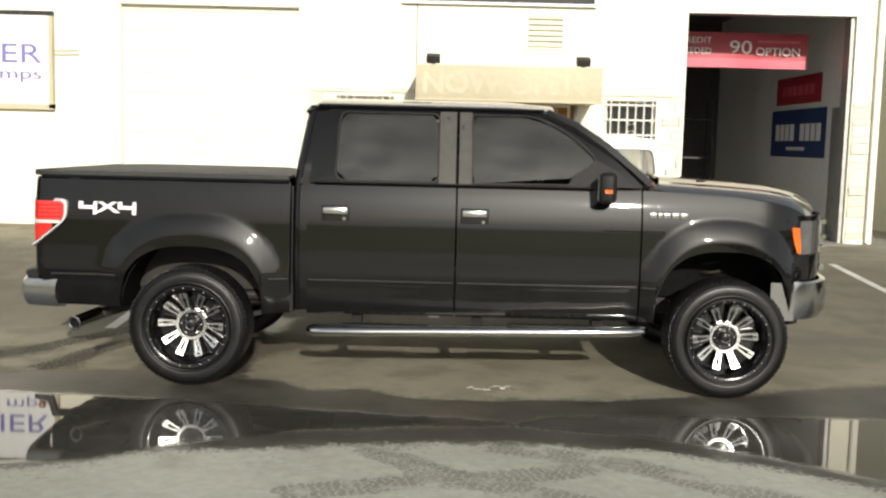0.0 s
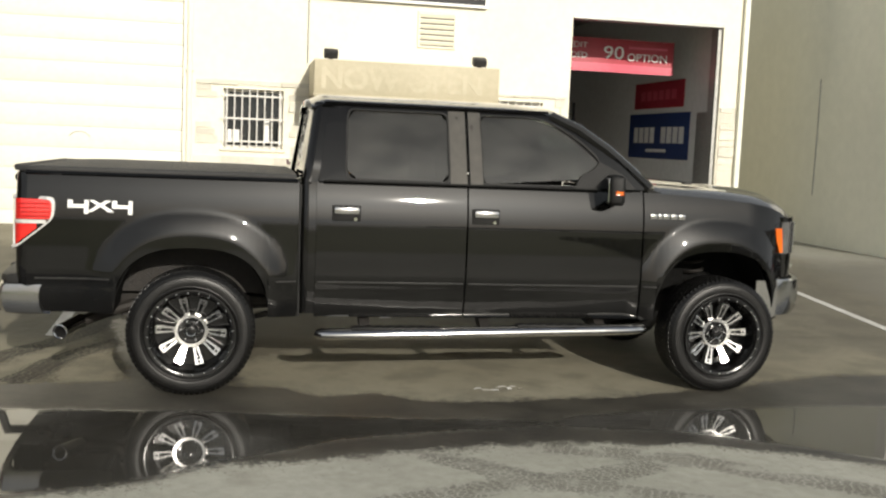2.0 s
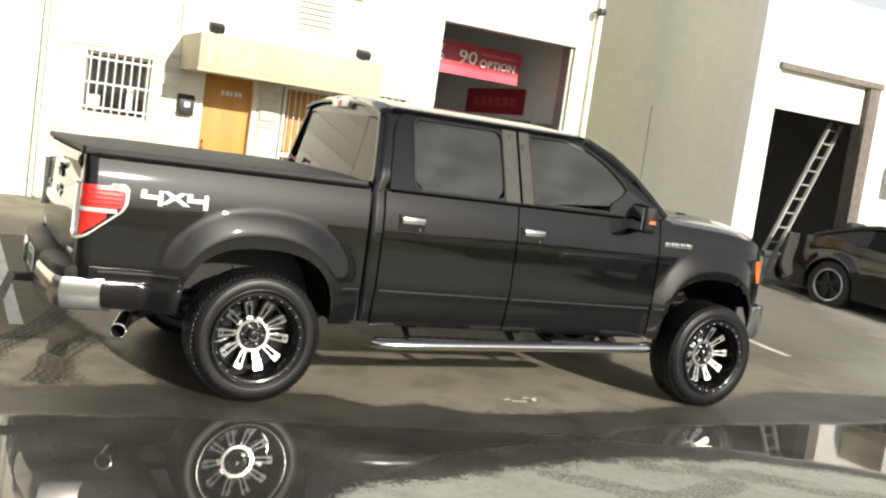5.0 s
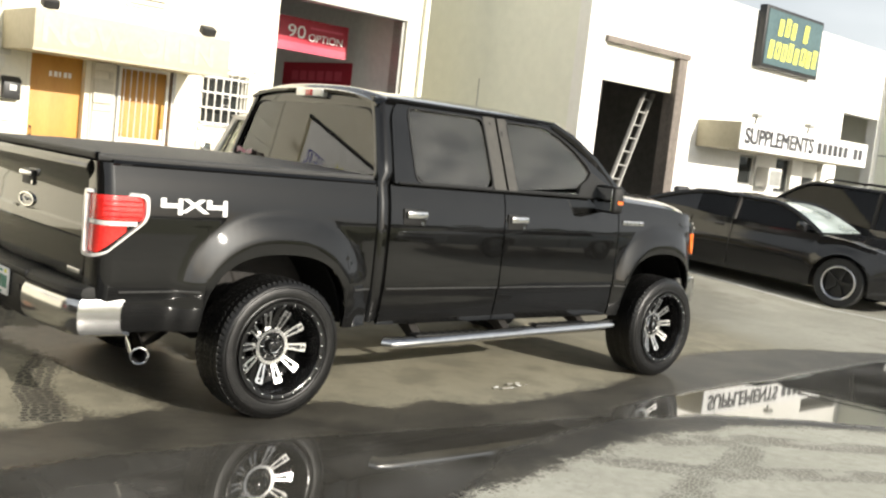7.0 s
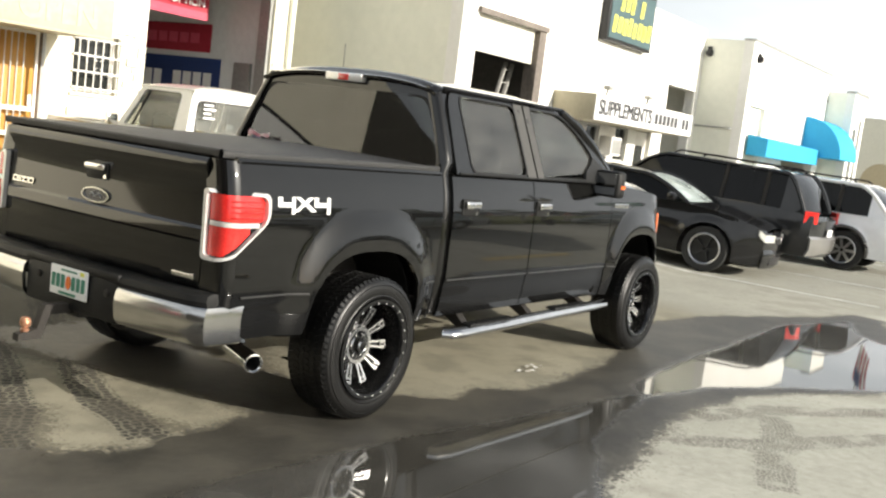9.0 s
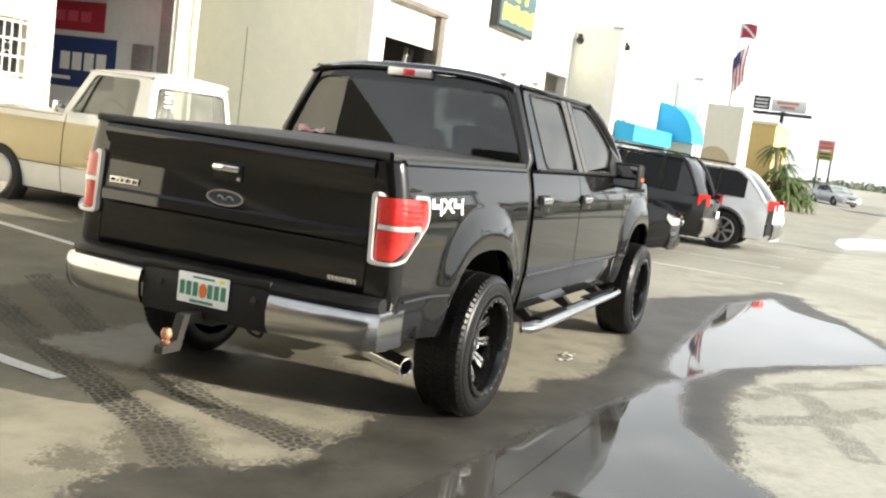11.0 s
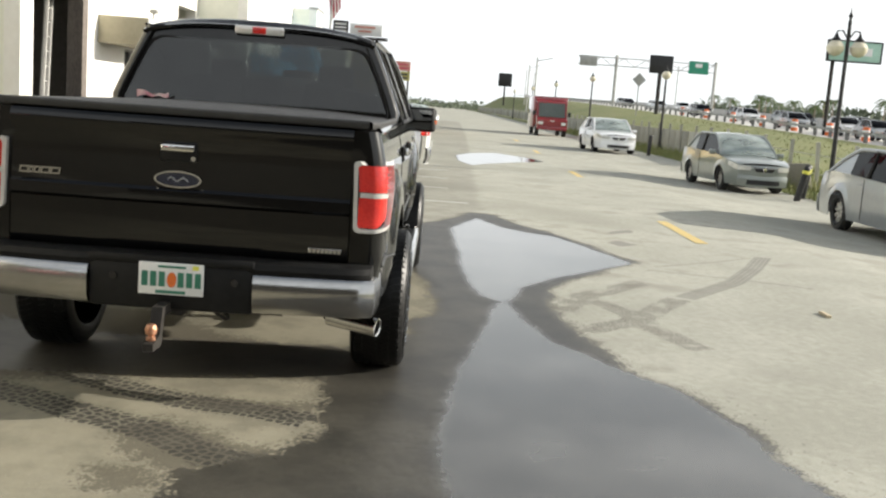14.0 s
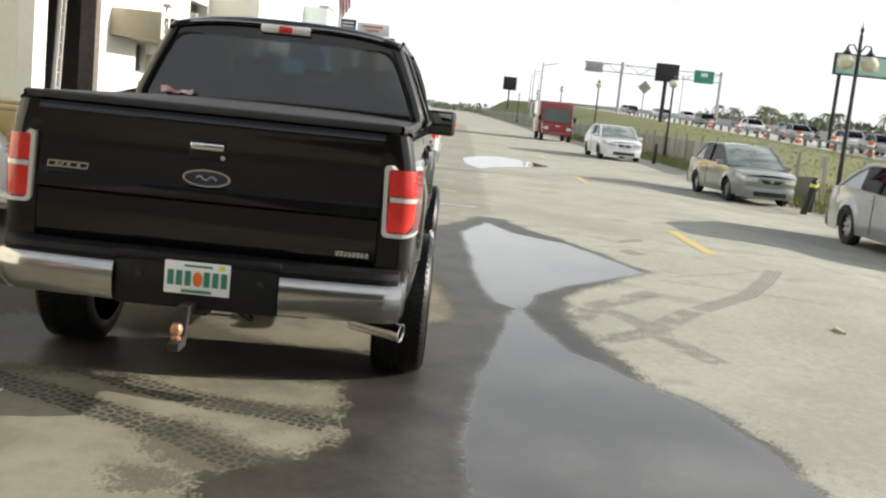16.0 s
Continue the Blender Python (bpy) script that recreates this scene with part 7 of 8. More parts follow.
coupe = make_car("coupe", "low black two-door coupe parked nose to the road", "car", on_slope(11.5, 2.55, -82, 2.86), 4.70, 1.92, 1.40, 2.86, 0.84, BLACK_CAR,
    [(-2.5, 0.98), (-1.9, 1.05), (-1.2, 1.05), (-0.6, 1.0), (0.4, 0.98), (1.0, 1.0), (1.5, 0.97), (1.9, 0.90), (2.15, 0.83), (2.28, 0.75)], (1.05, 0.22, -0.75, -1.85), 0.36, STEEL_RIM, 5, True, win=CAR_GLASS_DARK, sill=0.23, taper=0.24, bulge=0.12, sweep=0.10, screen=CAR_GLASS_LIGHT)
suv = make_car("suv", "dark grey sport utility vehicle with roof rails", "car", on_slope(13.85, 2.66, 90, 2.85), 4.95, 1.95, 1.74, 2.85, 0.92, DARK_SUV,
    [(-2.6, 1.06), (-2.0, 1.10), (0.6, 1.08), (1.2, 1.04), (2.35, 0.92)], (1.05, 0.15, -2.05, -2.46), 0.37, ALLOY, 6, False, win=CAR_GLASS_DARK, two_box=True, sill=0.36, lower=SUV_LOWER, rails=True, inset=0.80, arch=SUV_LOWER)
wsuv = make_car("suv", "pearl white sport utility vehicle with alloy wheels", "car", on_slope(16.6, 1.55, 90, 2.93), 4.76, 1.93, 1.68, 2.93, 0.88, WHITE_PAINT,
    [(-2.6, 1.02), (-2.0, 1.08), (0.6, 1.04), (1.2, 1.0), (2.35, 0.86)], (1.10, 0.30, -1.55, -2.2), 0.38, ALLOY, 7, False, win=CAR_GLASS_DARK, two_box=True, sill=0.30, lower=WHITE_LOWER, inset=0.78, arch=WHITE_LOWER, rails=True)
sedan_a = make_car("sedan", "white saloon car parked facing the shops", "car", on_ground(39.3, -8.55, 183), 4.70, 1.80, 1.48, 2.72, 0.92, WHITE_PAINT,
    [(-2.6, 0.86), (-2.3, 0.99), (-1.8, 1.02), (0.6, 0.95), (1.1, 0.92), (1.7, 0.86), (2.1, 0.81), (2.34, 0.73)], (1.15, 0.25, -0.95, -1.85), 0.32, win=CAR_GLASS_DARK, taper=0.22, bulge=0.14, screen=CAR_GLASS_LIGHT)
sedan_b = make_car("sedan", "grey-green compact saloon car parked by the grass", "car", on_ground(22.5, -9.45, 184), 4.52, 1.70, 1.53, 2.60, 0.86, SAGE,
    [(-2.4, 0.88), (-2.1, 1.0), (-1.7, 1.02), (0.6, 0.95), (1.0, 0.93), (1.6, 0.87), (1.95, 0.82), (2.16, 0.75)], (1.1, 0.15, -0.95, -1.72), 0.31, ALLOY, 9, win=CAR_GLASS_DARK, taper=0.22, bulge=0.13, screen=CAR_GLASS_LIGHT)
sedan_c = make_car("sedan", "silver saloon car parked along the road", "car", on_ground(10.75, -9.32, 181), 4.93, 1.84, 1.51, 2.80, 0.97, SILVER,
    [(-2.6, 0.86), (-2.35, 1.0), (-1.8, 1.04), (0.6, 0.95), (1.1, 0.92), (1.7, 0.86), (2.1, 0.81), (2.37, 0.74)], (1.18, 0.25, -1.0, -2.02), 0.33, ALLOY, 9, win=CAR_GLASS_DARK, taper=0.26, bulge=0.16)
far_car = make_car("sedan", "distant silver saloon car by the palms", "car", on_ground(74, 1.0, 215), 4.6, 1.75, 1.42, 2.65, 0.9, SILVER,
    [(-2.4, 0.96), (-1.7, 1.0), (0.6, 0.93), (1.0, 0.9), (2.2, 0.68)], (0.98, 0.2, -0.95, -1.65), 0.31)


# the old step-side pickup at the shop, nose to the wall
gold = thing("pickup_truck", pose(3.545, 3.93, lift(3.545, 3.9) + 0.002), "old two-tone gold and cream step-side pickup truck at the shop", "pickup truck")
OLD_GLASS = dust_and_sheen(glass("old_clear_glass", (0.78, 0.79, 0.76), 0.03, 1.5), 0.08)
OLD_W = [(0.22, 0.68), (0.36, 0.72), (0.60, 0.745), (0.95, 0.735), (1.09, 0.70), (1.58, 0.60)]


def old_half(y, z):
    return lerp(OLD_W, z) * (1 - 0.10 * ease(1.9, 2.6, y))


def old_panel(y0, y1, z0, z1, sgn, out=0.0):
    return grid([[(sgn * (old_half(y, z) + out), y, z) for z in np.linspace(z0, z1, 6)] for y in np.linspace(y0, y1, 8)], thick=0.02)


for sgn in (-1, 1):
    for nm, y0, y1 in (("cab_corner", 0.0, 0.165), ("door", 0.18, 1.06), ("front_fender", 1.075, 2.55)):
        d = part(nm, old_panel(y0, y1, 0.545, 1.0, sgn), GOLD, gold, "gold " + nm.replace("_", " "))
        part("lower_panel", old_panel(y0, y1, 0.26, 0.535, sgn), CREAM, d, "cream lower panel")
        part("upper_strip", old_panel(y0, y1, 1.0, 1.09, sgn), CREAM, d, "cream strip below the windows")
        part("trim_line", tube([(sgn * (old_half(y, 0.54) + 0.004), y, 0.54) for y in np.linspace(y0, y1, 6)], 0.009, n=6), CHROME, d)
        if nm == "door":
            part("door_handle", box(sgn * 0.765 - 0.016, sgn * 0.765 + 0.016, 0.22, 0.36, 0.935, 0.96, 0.008), CHROME, d)
    wall = lambda u, v, k: (sgn * (old_half(u, v) - k), u, v)
    o = rounded([(0.03, 1.09), (1.14, 1.09), (0.86, 1.58), (0.07, 1.58)], [0.02, 0.02, 0.06, 0.08])
    i = rounded([(0.20, 1.115), (1.04, 1.115), (0.80, 1.53), (0.20, 1.53)], [0.03, 0.02, 0.04, 0.06])
    fr = part("window_frame", ring(o, i, 0.05, wall), CREAM, gold, "cream door window frame")
    part("side_window", pane(i, lambda u, v, k: wall(u, v, 0.02 + k)), OLD_GLASS, fr)
    part("vent_bar", tube([wall(0.90, 1.115, 0.012), wall(0.74, 1.53, 0.012)], 0.011, n=6), BLACK_METAL, fr)
    part("mirror", box(sgn * 0.86 - 0.07, sgn * 0.86 + 0.07, 1.0, 1.06, 1.10, 1.22, 0.02), CHROME, gold)
back_wall = lambda u, v, k: (u, 0.0 + 0.05 * max(0, (v - 1.09) / 0.49) + k - 0.025 * (1 - (u / 0.75) ** 2), v)
o = rounded([(-0.735, 1.0), (0.735, 1.0), (0.70, 1.09), (0.60, 1.60), (-0.60, 1.60), (-0.70, 1.09)], [0.02, 0.02, 0.02, 0.12, 0.12, 0.02])
i = rounded([(-0.585, 1.115), (0.0, 1.11), (0.585, 1.115), (0.535, 1.465), (-0.535, 1.465), (-0.56, 1.29)], [0.06, 0.01, 0.06, 0.07, 0.07, 0.01])
cb_ = part("cab_back", ring(o, i, 0.05, back_wall), CREAM, gold, "cream cab back round the rear window")
part("back_panel", prism([(-0.735, 0.26), (0.735, 0.26), (0.735, 0.998), (-0.735, 0.998)], 0.03, back_wall), GOLD, gold, "gold lower cab back")
part("rear_window", pane(i, lambda u, v, k: back_wall(u, v, 0.02 + k)), OLD_GLASS, cb_)
part("window_rubber", ring([(u * 1.02, 1.29 + (v - 1.29) * 1.06) for u, v in i], i, 0.012, lambda u, v, k: back_wall(u, v, k - 0.008)), BLACK_METAL, cb_)
for k, (w, z) in enumerate(((0.13, 1.42), (0.17, 1.375), (0.10, 1.33), (0.16, 1.28))):
    part("window_writing_bar", box(-0.50, -0.50 + w, -0.03, -0.026, z, z + 0.022), SIGN_WHITE, cb_, "white writing on the rear window")
part("roof", grid([[(x * (0.60 + 0.012), y, 1.575 + 0.065 * (1 - abs(x) ** 2.6) * (1 - 0.75 * abs((y - 0.45) / 0.47) ** 5)) for x in np.linspace(-1, 1, 17)] for y in np.linspace(0.02, 0.90, 14)], thick=0.02), CREAM, gold, "cream painted roof")
part("windscreen", grid([[(x * (0.69 - 0.10 * t), 1.16 - 0.29 * t + 0.08 * (1 - x * x), 1.10 + 0.47 * t) for x in np.linspace(-1, 1, 9)] for t in np.linspace(0, 1, 5)], thick=0.005), OLD_GLASS, gold)
part("hood", grid([[(x * old_half(y, 1.05), y, 1.075 + 0.05 * (1 - abs(x) ** 3) - 0.06 * ease(2.2, 2.6, y)) for x in np.linspace(-1, 1, 15)] for y in np.linspace(1.12, 2.56, 10)], thick=0.02), GOLD, gold)
part("nose_panel", prism([(-0.66, 0.30), (0.66, 0.30), (0.66, 1.02), (-0.66, 1.02)], 0.04, lambda u, v, k: (u, 2.54 + k, v)), CREAM, gold)
part("front_bumper", box(-0.78, 0.78, 2.60, 2.72, 0.28, 0.42, 0.03), CREAM, gold)
part("seat", box(-0.62, 0.62, 0.10, 0.24, 0.55, 1.12, 0.05), SEAT, gold)
part("steering_wheel", lathe([(0.19, -0.01), (0.20, 0), (0.19, 0.01), (0.18, 0)], Matrix.Translation((-0.34, 0.74, 1.12)) @ pose(0, 0, 0, 62), 24, close=True), STEEL_DARK, gold)
part("dashboard", box(-0.66, 0.66, 0.95, 1.12, 0.80, 1.07, 0.03), CREAM, gold)
part("chassis", box(-0.45, 0.45, -1.9, 2.4, 0.24, 0.36), STEEL_DARK, gold)
part("floor_pan", box(-0.68, 0.68, 0.02, 2.4, 0.24, 0.30), STEEL_DARK, gold)
bedp = part("bed_floor", box(-0.59, 0.59, -1.92, -0.05, 0.40, 0.43), WOOD_POST, gold)
for sgn in (-1, 1):
    part("bed_side", box(sgn * 0.60 - 0.015, sgn * 0.60 + 0.015, -1.94, -0.05, 0.34, 0.95, 0.004), GOLD, gold, "gold narrow bed side")
    part("bed_rail", tube([(sgn * 0.60, -1.95, 0.965), (sgn * 0.60, -0.04, 0.965)], 0.03, n=8), GOLD, gold)
    for y in (-0.075, -1.0, -1.93):
        part("bed_post", box(sgn * 0.625 - 0.018, sgn * 0.625 + 0.018, y - 0.03, y + 0.03, 0.34, 0.95, 0.006), WOOD_POST, gold)
    part("running_step", box(sgn * 0.60 - (0.16 if sgn < 0 else -0.015), sgn * 0.60 + (0.16 if sgn > 0 else -0.015), -0.40, 0.0, 0.20, 0.23, 0.008), CREAM, gold, "cream side step")
    arch = [(0.615, 1.0), (0.69, 1.0), (0.75, 0.985), (0.79, 0.94), (0.81, 0.86), (0.815, 0.74)]
    part("rear_fender", grid([[(sgn * x, -0.88 + 0.54 * r * math.cos(a), 0.24 + 0.62 * r * math.sin(a)) for x, r in arch] for a in np.linspace(-0.05, math.pi + 0.05, 19)], thick=0.012), CREAM, gold, "cream rounded rear fender")
    part("tail_light", lathe([(0.001, 0.03), (0.045, 0.025), (0.05, 0)], Matrix.Translation((sgn * 0.70, -1.40, 0.52)) @ pose(0, 0, 0, 90), 12), RED_LENS, gold)
part("front_board", box(-0.585, 0.585, -0.085, -0.055, 0.40, 0.95, 0.004), GOLD, gold)
part("tailgate", box(-0.59, 0.59, -1.965, -1.935, 0.40, 0.95, 0.006), GOLD, gold, "gold tailgate")
part("rear_bumper", box(-0.72, 0.72, -2.12, -2.02, 0.26, 0.40, 0.02), CREAM, gold)
w0 = car_wheel(0.34, 0.2, ALLOY, 0, True)
for k, (yy, sgn) in enumerate(((1.95, -1), (1.95, 1), (-0.88, -1), (-0.88, 1))):
    w = w0 if k == 0 else copy_thing(w0, Matrix())
    w.parent = gold
    w.matrix_basis = pose(sgn * 0.68, yy, 0.34, 0, 0, 270 if sgn < 0 else 90)

van = thing("delivery_van", on_ground(62.0, -8.2, 181), "red box-bodied delivery van parked on the road", "van")
part("cargo_box", box(-2.6, 0.9, -1.1, 1.1, 0.5, 2.55, 0.06), RED_VAN, van)
part("cab", prism([(0.9, 0.45), (2.35, 0.45), (2.42, 1.05), (1.95, 1.2), (1.5, 2.2), (0.9, 2.35)], 1.96, lambda u, v, k: (u, -0.98 + k, v)), RED_VAN, van)
part("windscreen", prism([(1.97, 1.22), (1.54, 2.12), (1.56, 2.12), (2.0, 1.22)], 1.7, lambda u, v, k: (u, -0.85 + k, v)), material("grey_van_glass", (0.09, 0.11, 0.10), (0.13, 0.15, 0.14), 3, 0.1), van)
part("front_bumper", box(2.33, 2.5, -0.98, 0.98, 0.4, 0.62, 0.04), RED_VAN, van)
for sgn in (-1, 1):
    part("headlight", box(2.36, 2.43, sgn * 0.75 - 0.16, sgn * 0.75 + 0.16, 0.72, 0.92, 0.02), CLEAR_LENS, van)
    part("side_window", box(1.05, 1.6, sgn * 0.985 - 0.006, sgn * 0.985 + 0.006, 1.3, 1.95), DARK_PANE, van)
    part("mirror", box(1.7, 1.82, sgn * 1.15 - 0.09, sgn * 1.15 + 0.09, 1.3, 1.6, 0.02), BLACK_METAL, van)
part("emblem_bar", box(2.40, 2.43, -0.14, 0.14, 0.96, 1.02), SIGN_WHITE, van)
w0 = car_wheel(0.36, 0.24, ALLOY, 0, False)
for k, (ax, sgn) in enumerate(((1.55, -1), (1.55, 1), (-1.6, -1), (-1.6, 1))):
    w = w0 if k == 0 else copy_thing(w0, Matrix())
    w.parent = van
    w.matrix_basis = pose(ax, sgn * 0.9, 0.36, 0, 0, 0 if sgn < 0 else 180)

# ---- road side: verge, fence, lamps, raised highway ----
GRASS = material("verge_grass", (0.135, 0.165, 0.045), (0.225, 0.225, 0.085), 0.35, 0.95, 0, 0.5, 30)
BLADES = material("grass_blades", (0.15, 0.19, 0.055), (0.29, 0.28, 0.13), 3, 0.9)
LEAF = material("palm_leaf", (0.05, 0.085, 0.02), (0.10, 0.14, 0.035), 3, 0.7)
# aerial haze is put into the paler colour of these leaves
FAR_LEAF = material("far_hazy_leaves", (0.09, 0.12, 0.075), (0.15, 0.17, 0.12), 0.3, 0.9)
BARK = material("palm_bark", (0.2, 0.16, 0.12), (0.3, 0.25, 0.19), 8, 0.95, 0, 0.5, 30)
GLOBE = material("cream_globe_glass", (0.75, 0.7, 0.55), (0.68, 0.63, 0.48), 10, 0.25)
CONE = material("orange_barrel", (0.75, 0.17, 0.03), (0.65, 0.13, 0.03), 10, 0.6)
HIGH = [(-150, 1.2), (30, 1.3), (56, 1.6), (74, 2.1), (100, 2.75), (138, 3.6), (230, 5.5), (400, 8), (900, 12)]


def bank(x, y):
    """Height of the grass bank between the road and the highway."""
    t = ease(-13.5, -29, y)
    return lift(x, y) + 0.03 + (lerp(HIGH, x) - 0.72 - lift(x, y)) * t


xs = [-150, -90, -50, -25, -10, 0, 8, 14, 20, 26, 32, 40, 50, 65, 85, 110, 140, 180, 240, 320, 450]
ys = [-10.6, -11.2, -12, -13, -14, -15.5, -17.5, -20, -22.5, -25, -27.5, -29, -29.6]
rows = [[(x, y + (0.0 if y < -11 else 0.12 * math.sin(x * 0.9)), bank(x, y) if y < -10.7 else lift(x, y) - 0.02) for y in ys] for x in np.unique(np.concatenate([np.array(xs, float), np.arange(6, 60, 2.0)]))]
structure("grass_bank", grid(rows), GRASS, "green grass bank rising from the road to the highway", "grass")
me = bpy.data.meshes.new("grass_tufts")
rnd = random.Random(3)
vv, ff = [], []
for k in range(15500):
    x, y = 7 + 75 * rnd.random() ** 1.4, -10.7 - 4.5 * rnd.random() ** 1.6
    if k > 12000:
        x, y = 12 + 90 * rnd.random() ** 1.3, -13.5 - 15 * rnd.random()
    h, a = rnd.uniform(0.10, 0.42) * (1.0 if y < -11.3 else 0.6), rnd.uniform(0, 6.28)
    h *= 1 if k < 12000 else 0.38
    z = bank(x, min(y, -10.75))
    w, n = (0.02 + 0.02 * rnd.random()) * (1 if k < 12000 else 1.5), len(vv)
    lx, ly = rnd.uniform(-0.12, 0.12), rnd.uniform(-0.12, 0.12)
    vv += [(x - w * math.cos(a), y - w * math.sin(a), z - 0.02), (x + w * math.cos(a), y + w * math.sin(a), z - 0.02), (x + lx, y + ly, z + h)]
    ff.append((n, n + 1, n + 2))
me.from_pydata(vv, [], ff)
me.materials.append(BLADES)
tagged(new("grass_tufts", me), "long uneven grass along the fence and verge", "grass", kind="stuff")

fence = thing("fence", None, "weathered low fence of pale boards and posts along the verge", "fence")
FENCE_WOOD = varied(material("pale_weathered_boards", (0.44, 0.43, 0.37), (0.33, 0.32, 0.27), 8, 0.9, 0, 0.3, 30), 0.3)
post_me = finish("post", box(-0.05, 0.05, -0.05, 0.05, -0.1, 1.4, 0.01), FENCE_WOOD)
board_me = finish("board", box(-0.6, 0.6, -0.012, 0.012, 0.08, 1.12, 0.004), FENCE_WOOD)
x = 14.0
while x < 330:
    p = part("post", post_me, None, fence)
    p.matrix_basis = pose(x, -12.4, bank(x, -12.4), rnd.uniform(-3, 3), rnd.uniform(-4, 4), 0)
    if x > 30:
        for d in (0.62, 1.86):
            b = part("board", board_me, None, fence)
            b.matrix_basis = pose(x + d, -12.4, bank(x + d, -12.4), 0, 0, rnd.uniform(-2, 2))
    x += 2.5
for z in (0.45, 1.0):
    part("wire", tube([(x, -12.46, bank(x, -12.4) + z) for x in np.linspace(14, 330, 90)], 0.012, n=4), METAL_GREY, fence)
board = thing("leaning_board", pose(23.9, -11.55, bank(23.9, -11.55), -14, 4, 38), "weathered board leaning on the verge", "board")
part("sheet", box(-0.75, 0.75, -0.03, 0.03, 0, 0.75, 0.01), WOOD_POST, board)


def street_lamp(x, y, h, two, label):
    lp = thing("street_lamp", pose(x, y, bank(x, y) - 0.02), label, "street lamp", "road lamps")
    part("base", lathe([(0.001, 0.5), (0.07, 0.5), (0.09, 0.42), (0.10, 0.3), (0.15, 0.12), (0.16, 0)], None, 14), BLACK_METAL, lp)
    part("pole", tube([(0, 0, 0.4), (0, 0, h - 0.3)], [0.07, 0.05], n=10), BLACK_METAL, lp)
    part("finial", lathe([(0.001, 0.45), (0.02, 0.3), (0.06, 0.2), (0.03, 0.12), (0.06, 0.0)], pose(0, 0, h - 0.3), 10), BLACK_METAL, lp)
    globe = lathe([(0.001, -0.25), (0.12, -0.21), (0.22, -0.10), (0.235, 0.02), (0.16, 0.14), (0.10, 0.17)], None, 16)
    cap = lathe([(0.11, 0.16), (0.12, 0.22), (0.05, 0.30), (0.03, 0.38), (0.001, 0.44)], None, 12)
    g, c = finish("globe", globe, GLOBE), finish("globe_cap", cap, BLACK_METAL)
    for s in ((-0.32, 0.32) if two else (0.0,)):
        gz = h - 0.95 if two else h - 0.35
        if two:
            part("arm", tube([(0, 0, h - 0.75), (0, s * 0.5, h - 0.5), (0, s, h - 0.52), (0, s, h - 0.6)], 0.022, n=6), BLACK_METAL, lp)
        o = part("globe", g, None, lp, "cream glass globe")
        o.matrix_basis = Matrix.Translation((0, s, gz))
        o = part("globe_cap", c, None, lp)
        o.matrix_basis = Matrix.Translation((0, s, gz))
    return lp


street_lamp(22.0, -12.02, 4.98, True, "tall black street lamp with two cream globes")
street_lamp(45.0, -12.15, 4.15, False, "black street lamp with one cream globe")
for x in (68.0, 92.0, 118.0, 150.0):
    street_lamp(x, -11.8, 4.5, False, "black street lamp with one cream globe")
for x, y, tilt in ((18.9, -10.05, 12), (19.8, -10.5, 6), (38.0, -10.2, 3), (44.0, -10.3, 0), (57.0, -10.6, 0)):
    bo = thing("bollard", pose(x, y, lift(x, y), tilt, 0, 0), "short black bollard on the road edge", "bollard", "road bollards")
    part("shaft", tube([(0, 0, -0.05), (0, 0, 0.8)], 0.085, n=12), BLACK_METAL, bo)
    part("cap", lathe([(0.085, 0), (0.092, 0.02), (0.06, 0.08), (0.001, 0.10)], pose(0, 0, 0.8), 12), BLACK_METAL, bo)
    if tilt > 5:
        part("band", lathe([(0.088, 0.69), (0.092, 0.70), (0.092, 0.76), (0.088, 0.77)], None, 12), SIGN_YELLOW, bo, "yellow band")

# highway on the bank
CONCRETE_PALE = material("pale_barrier_concrete", (0.55, 0.54, 0.51), (0.42, 0.41, 0.39), 2, 0.9, 0, 0.2, 20)
rows = [[(x, y, lerp(HIGH, x) - 0.70 - (0.0 if y > -95 else 3)) for y in (-29.6, -45, -60, -95, -96)] for x in xs]
structure("highway", grid(rows), material("highway_concrete", (0.62, 0.61, 0.58), (0.52, 0.51, 0.48), 2, 0.9, 0, 0.2, 30), "pale raised highway behind the grass bank", "road")
RAIL_STEEL = material("weathered_rail_steel", (0.20, 0.20, 0.19), (0.13, 0.13, 0.125), 6, 0.6, 0.3)
rail = thing("guard_rail", None, "long steel guard rail along the highway", "guard rail")
part("beam", grid([[(x, -29.9 - o, lerp(HIGH, x) - 0.70 + z) for x in np.linspace(10, 420, 60)] for z, o in ((0.54, 0), (0.59, 0.04), (0.64, 0), (0.69, 0.04), (0.74, 0))], thick=0.02), METAL_GREY, rail)
structure("median_barrier", grid([[(x, y, lerp(HIGH, x) - 0.70 + z) for x in np.linspace(10, 420, 60)] for y, z in ((-47.0, -0.1), (-47.2, 0.9), (-47.4, 0.9), (-47.6, -0.1))]), CONCRETE_PALE, "pale concrete barrier between the carriageways", "barrier")
pm = finish("post", box(-0.13, 0.13, -0.10, 0.10, 0, 0.72), RAIL_STEEL)
for k in range(110):
    x = 12 + k * 3.2
    p = part("post", pm, None, rail)
    p.matrix_basis = pose(x, -30.05, lerp(HIGH, x) - 0.70)
DARK_LENS = material("dark_red_lens", (0.16, 0.008, 0.008), (0.22, 0.012, 0.01), 30, 0.2)


